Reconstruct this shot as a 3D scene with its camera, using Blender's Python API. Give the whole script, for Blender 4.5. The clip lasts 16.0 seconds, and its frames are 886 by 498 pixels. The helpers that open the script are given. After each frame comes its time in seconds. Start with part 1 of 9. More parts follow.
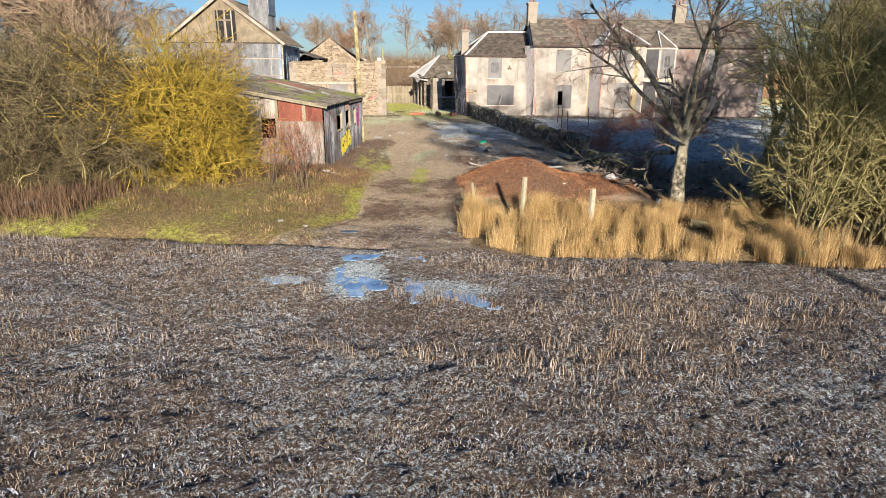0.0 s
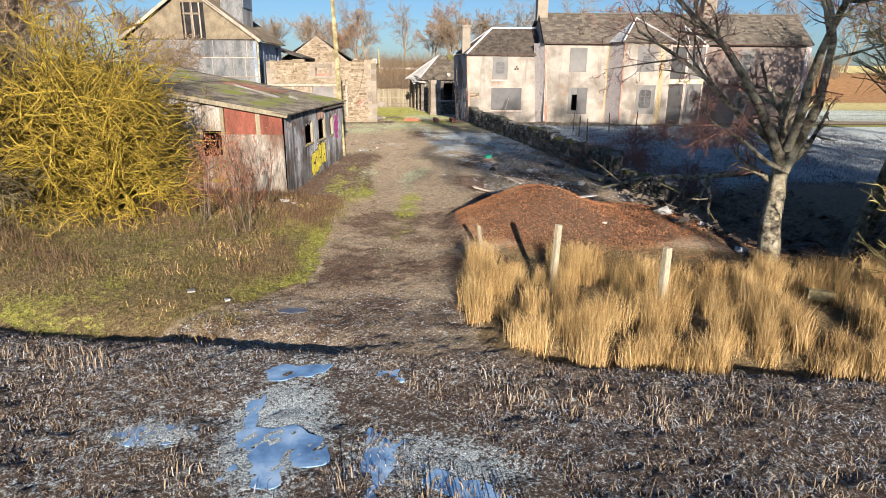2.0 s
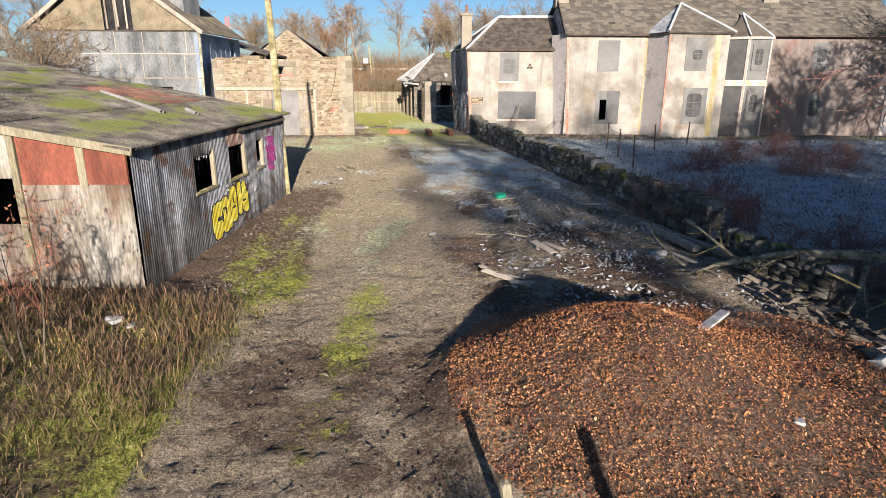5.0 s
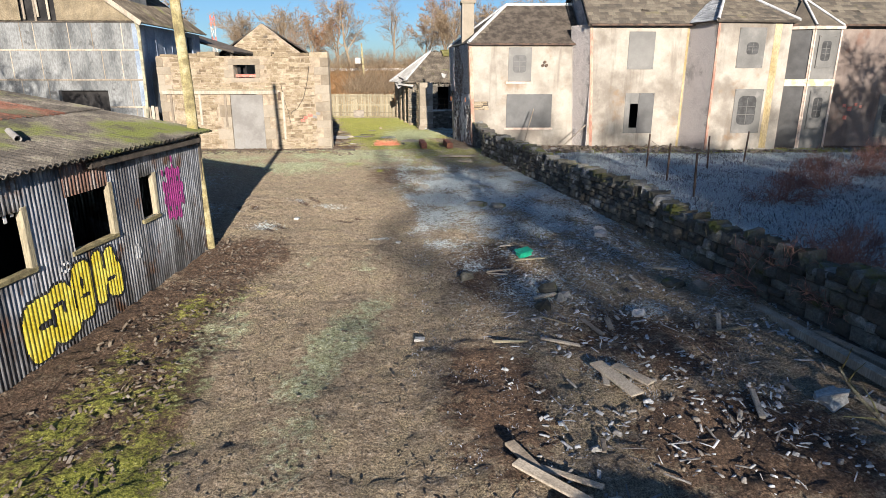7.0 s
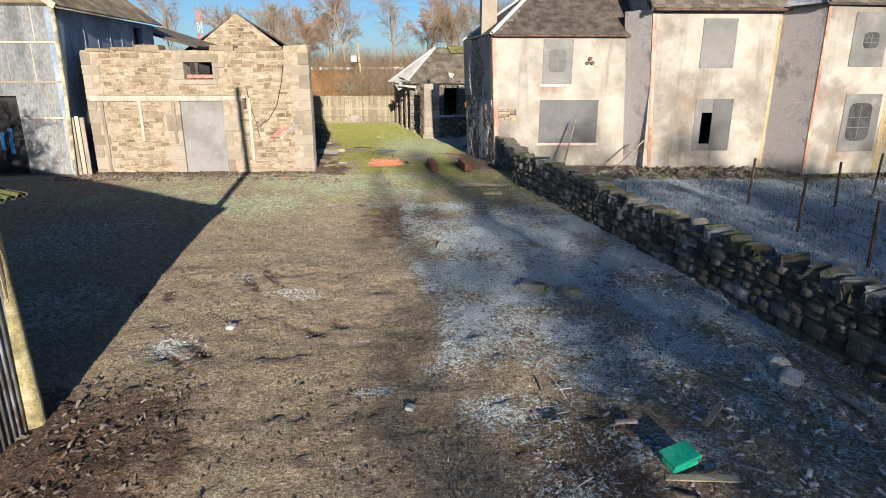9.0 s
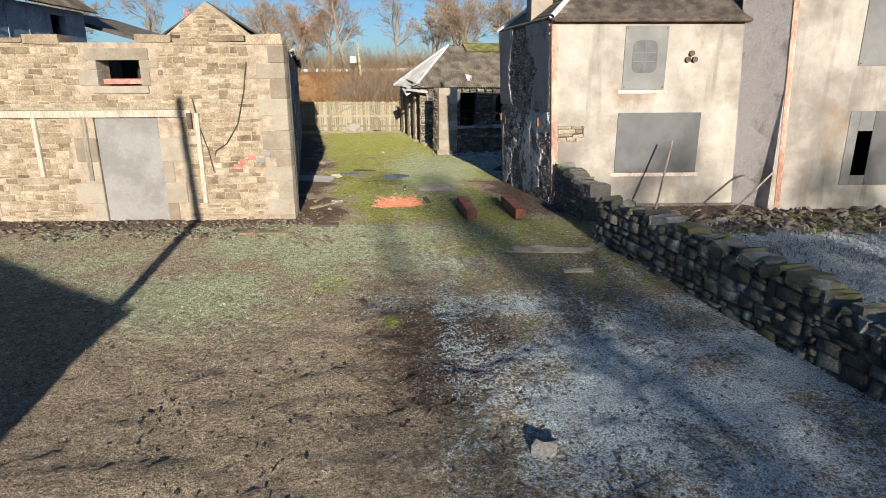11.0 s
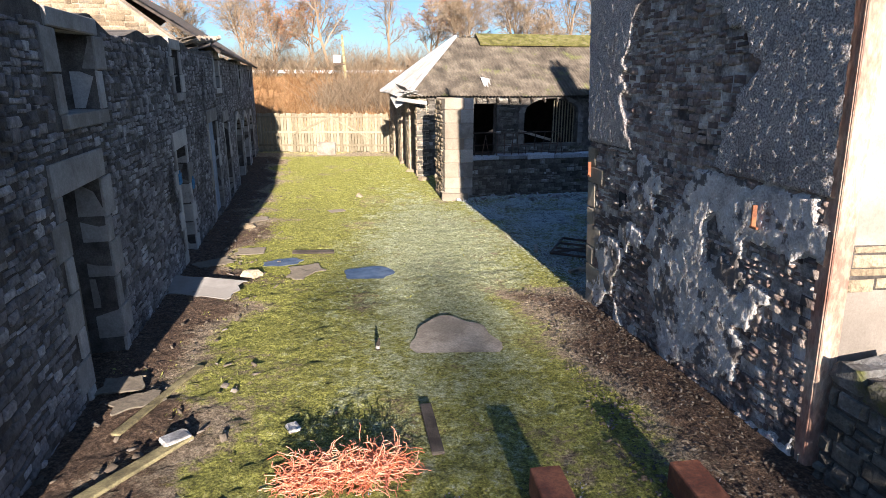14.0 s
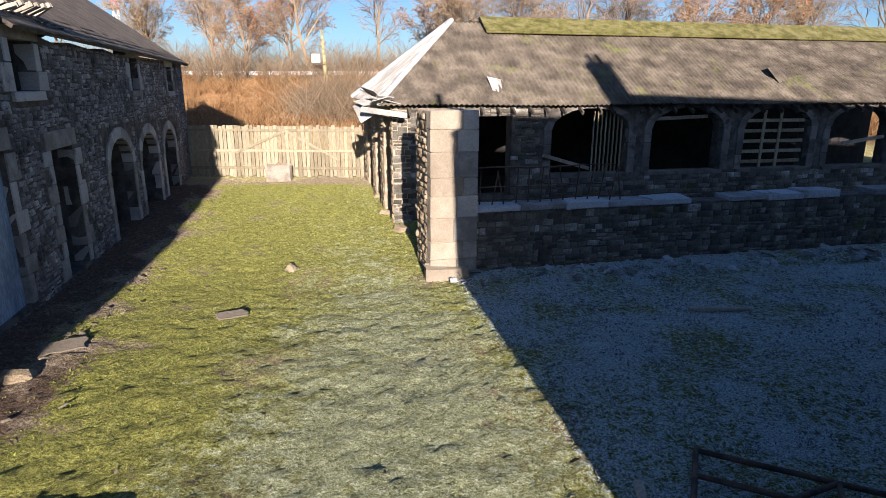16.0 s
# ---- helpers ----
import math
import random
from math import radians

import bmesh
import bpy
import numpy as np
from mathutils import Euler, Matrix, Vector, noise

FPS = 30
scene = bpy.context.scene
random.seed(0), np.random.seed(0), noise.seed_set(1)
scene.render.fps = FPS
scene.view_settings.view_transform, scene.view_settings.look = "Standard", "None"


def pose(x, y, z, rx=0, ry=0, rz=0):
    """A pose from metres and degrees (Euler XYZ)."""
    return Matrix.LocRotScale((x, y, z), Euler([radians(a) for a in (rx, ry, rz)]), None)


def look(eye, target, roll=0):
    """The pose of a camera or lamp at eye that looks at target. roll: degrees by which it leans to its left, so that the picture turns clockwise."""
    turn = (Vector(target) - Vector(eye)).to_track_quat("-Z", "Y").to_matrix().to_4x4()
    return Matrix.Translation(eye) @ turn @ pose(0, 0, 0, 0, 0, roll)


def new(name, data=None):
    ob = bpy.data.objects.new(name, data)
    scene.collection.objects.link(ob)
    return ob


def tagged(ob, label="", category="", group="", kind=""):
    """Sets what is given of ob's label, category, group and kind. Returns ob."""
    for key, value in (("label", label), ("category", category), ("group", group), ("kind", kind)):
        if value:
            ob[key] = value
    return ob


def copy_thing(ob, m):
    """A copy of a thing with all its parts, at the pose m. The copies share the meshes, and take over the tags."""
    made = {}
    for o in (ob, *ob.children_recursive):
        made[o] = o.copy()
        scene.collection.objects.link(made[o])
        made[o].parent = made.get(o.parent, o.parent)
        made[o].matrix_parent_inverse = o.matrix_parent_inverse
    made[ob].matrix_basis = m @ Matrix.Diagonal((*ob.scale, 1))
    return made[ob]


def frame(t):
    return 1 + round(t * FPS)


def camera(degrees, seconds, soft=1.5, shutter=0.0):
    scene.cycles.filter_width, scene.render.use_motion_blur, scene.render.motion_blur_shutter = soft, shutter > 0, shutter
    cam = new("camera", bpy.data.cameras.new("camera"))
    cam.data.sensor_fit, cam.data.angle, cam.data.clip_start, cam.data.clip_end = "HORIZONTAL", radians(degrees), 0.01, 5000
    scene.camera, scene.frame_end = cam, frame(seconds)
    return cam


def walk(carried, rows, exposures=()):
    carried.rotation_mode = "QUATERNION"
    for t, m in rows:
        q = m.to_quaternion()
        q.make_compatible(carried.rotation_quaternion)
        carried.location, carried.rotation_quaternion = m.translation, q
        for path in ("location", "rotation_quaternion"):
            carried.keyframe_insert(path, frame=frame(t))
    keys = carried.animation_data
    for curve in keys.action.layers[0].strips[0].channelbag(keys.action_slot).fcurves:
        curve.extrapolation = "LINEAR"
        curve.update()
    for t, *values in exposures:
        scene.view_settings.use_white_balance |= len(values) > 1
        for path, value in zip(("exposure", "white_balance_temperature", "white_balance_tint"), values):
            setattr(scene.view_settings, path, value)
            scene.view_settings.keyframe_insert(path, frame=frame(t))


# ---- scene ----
cam = camera(73.0, 16.0, soft=0.8)
PATH = [
    (0, (-0.137, 9.044, 3.94), (-0.095, 10.959, 3.365), 0.4),
    (0.5, (-0.06, 10.489, 3.911), (-0.018, 12.404, 3.336), 0.3),
    (1, (-0.006, 12.005, 3.847), (0.035, 13.921, 3.275), 0.3),
    (1.5, (0.057, 13.504, 3.815), (0.098, 15.421, 3.245), 0.4),
    (2, (0.125, 15.021, 3.79), (0.166, 16.938, 3.223), 0.4),
    (2.5, (0.215, 16.553, 3.774), (0.254, 18.471, 3.207), 0.2),
    (3, (0.285, 18.08, 3.798), (0.328, 19.997, 3.23), 0.3),
    (3.5, (0.359, 19.682, 3.806), (0.403, 21.599, 3.237), 0.4),
    (4, (0.461, 21.174, 3.781), (0.502, 23.092, 3.214), 0.3),
    (6.5, (0.766, 28.928, 3.64), (0.809, 30.847, 3.078), 0.1),
    (7, (0.815, 30.467, 3.63), (0.858, 32.387, 3.069), 0.0),
    (7.5, (0.817, 32.149, 3.595), (0.858, 34.068, 3.035), -0.0),
    (8, (0.722, 33.812, 3.618), (0.764, 35.731, 3.057), -0.1),
    (8.5, (0.56, 35.499, 3.646), (0.604, 37.418, 3.084), -0.1),
    (9, (0.335, 37.187, 3.674), (0.383, 39.105, 3.11), -0.0),
    (11.5, (-0.582, 46.009, 3.677), (-0.534, 47.929, 3.119), -0.3),
    (12, (-0.673, 47.802, 3.68), (-0.622, 49.722, 3.121), -0.3),
    (12.5, (-0.693, 49.589, 3.68), (-0.641, 51.51, 3.125), -0.2),
    (13, (-0.686, 51.583, 3.616), (-0.632, 53.505, 3.066), -0.1),
    (13.5, (-0.656, 53.455, 3.653), (-0.596, 55.377, 3.103), 0.0),
    (14, (-0.547, 55.519, 3.69), (-0.488, 57.441, 3.139), 0.0),
    (14.5, (-0.422, 57.554, 3.696), (-0.363, 59.475, 3.146), -0.0),
    (15, (-0.269, 59.618, 3.711), (-0.211, 61.54, 3.158), -0.0),
    (15.5, (-0.128, 61.73, 3.621), (-0.068, 63.653, 3.077), 0.1),
    (16, (0.002, 63.83, 3.57), (0.064, 65.755, 3.032), 0.2),
]
# the drone's automatic exposure drops a little at the sunlit fronts and opens up in the shaded yard
EXPOSURES = ((0.0, 1.08, 5600, 9), (4.0, 1.12, 5550, 10), (7.0, 1.12, 5450, 7), (9.0, 1.06, 5450, 7), (12.5, 0.95, 5400, 5),
             (13.4, 1.16, 5420, 7), (14.0, 1.66, 5550, 12), (15.0, 1.74, 5550, 13), (16.0, 1.40, 5550, 14))
walk(cam, [(t, look(eye, target, roll)) for t, eye, target, roll in PATH], EXPOSURES)

# ---- sky and sun ----
LIGHT = Vector((-0.128, 0.990, -0.234)).normalized()     # the way the sunlight goes
world = bpy.data.worlds.new("sky")
scene.world = world
world.use_nodes = True
sky = world.node_tree.nodes.new("ShaderNodeTexSky")
sky.sky_type, sky.sun_disc = "NISHITA", False
sky.sun_elevation = math.asin(-LIGHT.z)
sky.sun_rotation = math.atan2(-LIGHT.x, -LIGHT.y)
sky.air_density, sky.dust_density, sky.ozone_density = 0.85, 0.6, 3.0
world.node_tree.links.new(sky.outputs[0], world.node_tree.nodes["Background"].inputs[0])
world.node_tree.nodes["Background"].inputs[1].default_value = 0.05
sun = new("sun", bpy.data.lights.new("sun", "SUN"))
sun.data.energy, sun.data.angle, sun.data.color = 5.0, radians(0.55), (1.0, 0.80, 0.59)
sun.matrix_world = look((0, 0, 40), Vector((0, 0, 40)) + LIGHT)

# ---- building tools ----
def part(name, bm, material, parent=None, label="", smooth=False):
    """Links a bmesh as one mesh object under a thing."""
    me = bpy.data.meshes.new(name)
    bm.to_mesh(me)
    bm.free()
    me.materials.append(material)
    if smooth:
        me.polygons.foreach_set("use_smooth", [True] * len(me.polygons))
    ob = new(name, me)
    if parent:
        ob.parent = parent
    return tagged(ob, label)


def raw(name, verts, faces, material, parent=None, label="", smooth=False):
    """Links plain vertex and face arrays as one mesh object."""
    me = bpy.data.meshes.new(name)
    verts, faces = np.asarray(verts, dtype=np.float32), np.asarray(faces, dtype=np.int32)
    me.vertices.add(len(verts))
    me.vertices.foreach_set("co", verts.ravel())
    n, k = faces.shape
    me.loops.add(n * k)
    me.loops.foreach_set("vertex_index", faces.ravel())
    me.polygons.add(n)
    me.polygons.foreach_set("loop_start", np.arange(0, n * k, k, dtype=np.int32))
    if smooth:
        me.polygons.foreach_set("use_smooth", np.ones(n, dtype=bool))
    me.update(calc_edges=True)
    me.materials.append(material)
    ob = new(name, me)
    if parent:
        ob.parent = parent
    return tagged(ob, label)


def thing(name, label, category, group="", kind=""):
    """An Empty that carries the parts of a thing."""
    ob = new(name)
    ob.empty_display_size = 0.1
    return tagged(ob, label, category, group, kind)


def box(bm, a, b, m=None):
    """A box between two corners, put through the matrix m."""
    x0, y0, z0 = a
    x1, y1, z1 = b
    vs = [bm.verts.new((m @ Vector(p)) if m else p) for p in
          ((x0, y0, z0), (x1, y0, z0), (x1, y1, z0), (x0, y1, z0), (x0, y0, z1), (x1, y0, z1), (x1, y1, z1), (x0, y1, z1))]
    for f in ((3, 2, 1, 0), (4, 5, 6, 7), (0, 1, 5, 4), (1, 2, 6, 5), (2, 3, 7, 6), (3, 0, 4, 7)):
        bm.faces.new([vs[i] for i in f])
    return vs


def worn_box(a, b, m=None, bevel=0.012, jitter=0.0, rng=random):
    """A box with bevelled, slightly uneven edges, as a bmesh."""
    bm = bmesh.new()
    box(bm, a, b)
    if bevel:
        bmesh.ops.bevel(bm, geom=bm.edges[:], offset=bevel, segments=1, affect="EDGES")
    if jitter:
        for v in bm.verts:
            v.co += Vector([rng.uniform(-jitter, jitter) for _ in range(3)])
    if m:
        bm.transform(m)
    return bm


def prism(bm, outline, a, b, m=None):
    """A slab with an outline of (u, z) points between depths a and b."""
    front = [bm.verts.new((m @ Vector((u, a, z))) if m else (u, a, z)) for u, z in outline]
    back = [bm.verts.new((m @ Vector((u, b, z))) if m else (u, b, z)) for u, z in outline]
    bm.faces.new(front)
    bm.faces.new(back[::-1])
    n = len(outline)
    for i in range(n):
        bm.faces.new((front[(i + 1) % n], front[i], back[i], back[(i + 1) % n]))


def along(p, q, z=0.0):
    """A frame on the line p to q: x along it, y to its left, z up."""
    d = Vector((q[0] - p[0], q[1] - p[1], 0)).normalized()
    return Matrix(((d.x, -d.y, 0, p[0]), (d.y, d.x, 0, p[1]), (0, 0, 1, z), (0, 0, 0, 1)))


def dist(p, q):
    return math.hypot(q[0] - p[0], q[1] - p[1])


def arch_outline(u0, u1, zs, zt, n=10):
    """Points of an arch head from (u0, zs) over the crown at zt to (u1, zs)."""
    c, h = (u0 + u1) / 2, (u1 - u0) / 2
    return [(c - h * math.cos(math.pi * i / n), zs + (zt - zs) * math.sin(math.pi * i / n)) for i in range(n + 1)]


def wall_mesh(length, z0, z1, thick, openings=(), m=None, top=None):
    """A wall from 0 to length along x with its face at y=0 and its body at y>0. openings: (u0, u1, za, zb[, spring]); a spring
    height makes the head an arch. top: a function of u for an uneven or sloping top."""
    bm = bmesh.new()
    us = {0.0, length}
    zs = {z0, z1}
    for o in openings:
        us.update((o[0], o[1]))
        zs.update((o[2], o[3]))
    if top:
        us.update(length * i / 40 for i in range(41))
    us, zs = sorted(us), sorted(zs)
    us = [u for i, u in enumerate(us) if i == 0 or u - us[i - 1] > 1e-4]

    def solid(i, k):
        if not (0 <= i < len(us) - 1 and 0 <= k < len(zs) - 1):
            return False
        u, z = (us[i] + us[i + 1]) / 2, (zs[k] + zs[k + 1]) / 2
        return not any(o[0] < u < o[1] and o[2] < z < o[3] for o in openings)

    pool = {}

    def vert(i, k, d):
        key = (i, k, d)
        if key not in pool:
            z = zs[k]
            if top and k == len(zs) - 1:
                z = top(us[i])
            co = Vector((us[i], thick * d, z))
            pool[key] = bm.verts.new(m @ co if m else co)
        return pool[key]

    for i in range(len(us) - 1):
        for k in range(len(zs) - 1):
            if not solid(i, k):
                continue
            bm.faces.new((vert(i, k, 0), vert(i + 1, k, 0), vert(i + 1, k + 1, 0), vert(i, k + 1, 0)))
            bm.faces.new((vert(i, k + 1, 1), vert(i + 1, k + 1, 1), vert(i + 1, k, 1), vert(i, k, 1)))
            if not solid(i - 1, k):
                bm.faces.new((vert(i, k, 1), vert(i, k, 0), vert(i, k + 1, 0), vert(i, k + 1, 1)))
            if not solid(i + 1, k):
                bm.faces.new((vert(i + 1, k, 0), vert(i + 1, k, 1), vert(i + 1, k + 1, 1), vert(i + 1, k + 1, 0)))
            if not solid(i, k - 1):
                bm.faces.new((vert(i, k, 1), vert(i + 1, k, 1), vert(i + 1, k, 0), vert(i, k, 0)))
            if not solid(i, k + 1):
                bm.faces.new((vert(i, k + 1, 0), vert(i + 1, k + 1, 0), vert(i + 1, k + 1, 1), vert(i, k + 1, 1)))
    for o in openings:
        if len(o) > 4:
            head = arch_outline(o[0], o[1], o[4], o[3])
            half = len(head) // 2
            for pts in ([(o[0], o[3])] + head[:half + 1], head[half:] + [(o[1], o[3])]):
                prism(bm, pts[::-1], 0.0, thick, m)
    bmesh.ops.recalc_face_normals(bm, faces=bm.faces[:])
    return bm


def slab(bm, corners, thick):
    """A sheet with four or three corners, thickened downwards along its normal."""
    cs = [Vector(c) for c in corners]
    n = (cs[1] - cs[0]).cross(cs[2] - cs[0]).normalized()
    if n.z < 0:
        n = -n
    a = [bm.verts.new(c) for c in cs]
    b = [bm.verts.new(c - n * thick) for c in cs]
    bm.faces.new(a)
    bm.faces.new(b[::-1])
    for i in range(len(cs)):
        j = (i + 1) % len(cs)
        bm.faces.new((a[j], a[i], b[i], b[j]))
    bmesh.ops.recalc_face_normals(bm, faces=bm.faces[:])


def tubes(paths, sides=4):
    """Vertex and face arrays of tapered tubes; a path is a list of (x, y, z, radius)."""
    verts, faces, base = [], [], 0
    for path in paths:
        p = np.array(path, dtype=float)
        n = len(p)
        if n < 2:
            continue
        t = np.gradient(p[:, :3], axis=0)
        t /= np.linalg.norm(t, axis=1)[:, None] + 1e-9
        ref = np.array((0.31, 0.95, 0.1)) if abs(t[0][2]) > 0.8 else np.array((0.05, 0.1, 1.0))
        a = np.cross(t, ref)
        a /= np.linalg.norm(a, axis=1)[:, None] + 1e-9
        b = np.cross(t, a)
        ang = np.arange(sides) * 2 * math.pi / sides
        ring = p[:, None, :3] + p[:, 3, None, None] * (np.cos(ang)[None, :, None] * a[:, None, :] + np.sin(ang)[None, :, None] * b[:, None, :])
        verts.append(ring.reshape(-1, 3))
        i = np.arange(n - 1)[:, None] * sides + np.arange(sides)[None, :]
        j = np.arange(n - 1)[:, None] * sides + (np.arange(sides)[None, :] + 1) % sides
        faces.append(np.stack((i, j, j + sides, i + sides), axis=-1).reshape(-1, 4) + base)
        base += n * sides
    return np.concatenate(verts), np.concatenate(faces)


def smooth01(a, b, v):
    k = np.clip((v - a) / (b - a), 0, 1)
    return k * k * (3 - 2 * k)


GY = (-400, 15, 22, 26, 31, 38.5, 42.5, 50, 57, 59, 62, 67, 70, 75, 92, 100, 106, 118, 124, 140, 300, 900)
GZ = (-1.0, -0.55, -0.5, -0.42, -0.24, -0.1, 0.05, 0.2, 0.32, 0.32, 0.2, 0.0, -0.05, -0.28, -0.22, 0.2, 0.6, 3.4, 3.9, 4.0, 7.0, 16.0)


def gz(x, y):
    """Height of the ground, as arrays or numbers."""
    x, y = np.asarray(x, dtype=float), np.asarray(y, dtype=float)
    z = np.interp(y, GY, GZ)
    ditch = np.exp(-(((x - 10.5) / 2.6) ** 2 + ((y - 33.0) / 4.2) ** 2) ** 2)
    z = z - 0.95 * ditch
    peak = np.clip(1 - np.sqrt(((x - 3.0) / 2.6) ** 2 + ((y - 31.5) / np.where(y > 31.5, 2.2, 3.4)) ** 2), 0, 1)
    tail = np.clip(1 - np.sqrt(((x - 4.4) / 4.2) ** 2 + ((y - 30.8) / 3.0) ** 2), 0, 1)
    z = z + 0.72 * peak * peak * (3 - 2 * peak) + 0.34 * tail * (2 - tail)
    verge = smooth01(-2.6, -5.0, x) * smooth01(24.2, 26.5, y) * smooth01(36.0, 33.0, y)
    return z + 0.22 * verge


def bumps(x, y, cell, seed):
    """Smooth random values in -0.5..0.5 over the ground."""
    r = np.random.RandomState(seed).rand(400, 400)
    u, v = (np.asarray(x, dtype=float) + 1000) / cell, (np.asarray(y, dtype=float) + 1000) / cell
    i, j = np.floor(u).astype(int), np.floor(v).astype(int)
    fu, fv = u - i, v - j
    fu, fv = fu * fu * (3 - 2 * fu), fv * fv * (3 - 2 * fv)
    a = r[i % 400, j % 400] * (1 - fu) + r[(i + 1) % 400, j % 400] * fu
    b = r[i % 400, (j + 1) % 400] * (1 - fu) + r[(i + 1) % 400, (j + 1) % 400] * fu
    return a * (1 - fv) + b * fv - 0.5


LEVEL = ((0.1, 63.1, 1.7), (-1.65, 66.6, 0.9), (-3.5, 67.5, 0.8), (-1.75, 20.8, 1.2), (0.75, 20.2, 1.2), (0.0, 21.9, 0.9), (-1.75, 23.0, 1.0), (-3.4, 21.3, 0.7), (-2.4, 25.3, 0.6), (2.4, 54.4, 1.2))


def ground_h(x, y):
    """Height of the ground with its small humps, flat under puddles and paving."""
    x, y = np.asarray(x, dtype=float), np.asarray(y, dtype=float)
    near = ((x > -22) & (x < 26) & (y > 10) & (y < 95)).astype(float)
    for cx, cy, cr in LEVEL:
        near = near * (1 - np.exp(-(((x - cx) ** 2 + (y - cy) ** 2) / cr ** 2) ** 3))
    edge = np.exp(-((y - (23.9 - 0.12 * x)) / 0.3) ** 2) * (smooth01(-0.6, -1.5, x) + smooth01(1.5, 2.3, x))
    return gz(x, y) - 0.17 * edge * (np.abs(x) < 30) + near * (0.10 - 0.075 * smooth01(50, 56, y)) * (0.75 * bumps(x, y, 1.7, 1) + 0.4 * bumps(x, y, 0.6, 2))


def on_ground(x, y):
    return float(ground_h(x, y))

# ---- materials ----
def nodes_of(name):
    m = bpy.data.materials.new(name)
    m.use_nodes = True
    t = m.node_tree
    return m, t, t.nodes["Principled BSDF"]


def link(t, a, b):
    t.links.new(a, b)


def noise_node(t, vec, scale, detail=4.0, rough=0.55, stretch=None, distort=0.0):
    n = t.nodes.new("ShaderNodeTexNoise")
    n.inputs["Scale"].default_value, n.inputs["Detail"].default_value = scale, detail
    n.inputs["Roughness"].default_value, n.inputs["Distortion"].default_value = rough, distort
    if stretch:
        mp = t.nodes.new("ShaderNodeMapping")
        mp.inputs["Scale"].default_value = stretch
        link(t, vec, mp.inputs["Vector"])
        vec = mp.outputs[0]
    link(t, vec, n.inputs["Vector"])
    return n.outputs[0]


def ramp_node(t, fac, stops):
    r = t.nodes.new("ShaderNodeValToRGB")
    while len(r.color_ramp.elements) < len(stops):
        r.color_ramp.elements.new(0.5)
    for e, (p, c) in zip(r.color_ramp.elements, stops):
        e.position, e.color = p, (*c, 1) if len(c) == 3 else c
    link(t, fac, r.inputs[0])
    return r.outputs[0]


def step_node(t, fac, a, b):
    r = t.nodes.new("ShaderNodeMapRange")
    r.interpolation_type = "SMOOTHSTEP"
    for i, v in ((1, a), (2, b), (3, 0.0), (4, 1.0)):
        r.inputs[i].default_value = v
    link(t, fac, r.inputs[0])
    return r.outputs[0]


def mix_node(t, fac, a, b, blend="MIX"):
    n = t.nodes.new("ShaderNodeMix")
    n.data_type, n.blend_type = "RGBA", blend
    if isinstance(fac, (int, float)):
        n.inputs[0].default_value = fac
    else:
        link(t, fac, n.inputs[0])
    for i, v in ((6, a), (7, b)):
        if isinstance(v, tuple):
            n.inputs[i].default_value = (*v, 1)
        else:
            link(t, v, n.inputs[i])
    return n.outputs[2]


def spread_node(t, fac, a=0.3, b=0.7):
    r = t.nodes.new("ShaderNodeMapRange")
    for i, v in ((1, a), (2, b), (3, 0.0), (4, 1.0)):
        r.inputs[i].default_value = v
    link(t, fac, r.inputs[0])
    return r.outputs[0]


def math_node(t, op, a, b=0.0):
    n = t.nodes.new("ShaderNodeMath")
    n.operation = op
    for i, v in enumerate((a, b)):
        if isinstance(v, (int, float)):
            n.inputs[i].default_value = v
        else:
            link(t, v, n.inputs[i])
    return n.outputs[0]


def bump_node(t, bsdf, height, strength, distance):
    b = t.nodes.new("ShaderNodeBump")
    b.inputs["Strength"].default_value, b.inputs["Distance"].default_value = strength, distance
    link(t, height, b.inputs["Height"])
    link(t, b.outputs[0], bsdf.inputs["Normal"])


def position(t):
    return t.nodes.new("ShaderNodeNewGeometry").outputs["Position"]


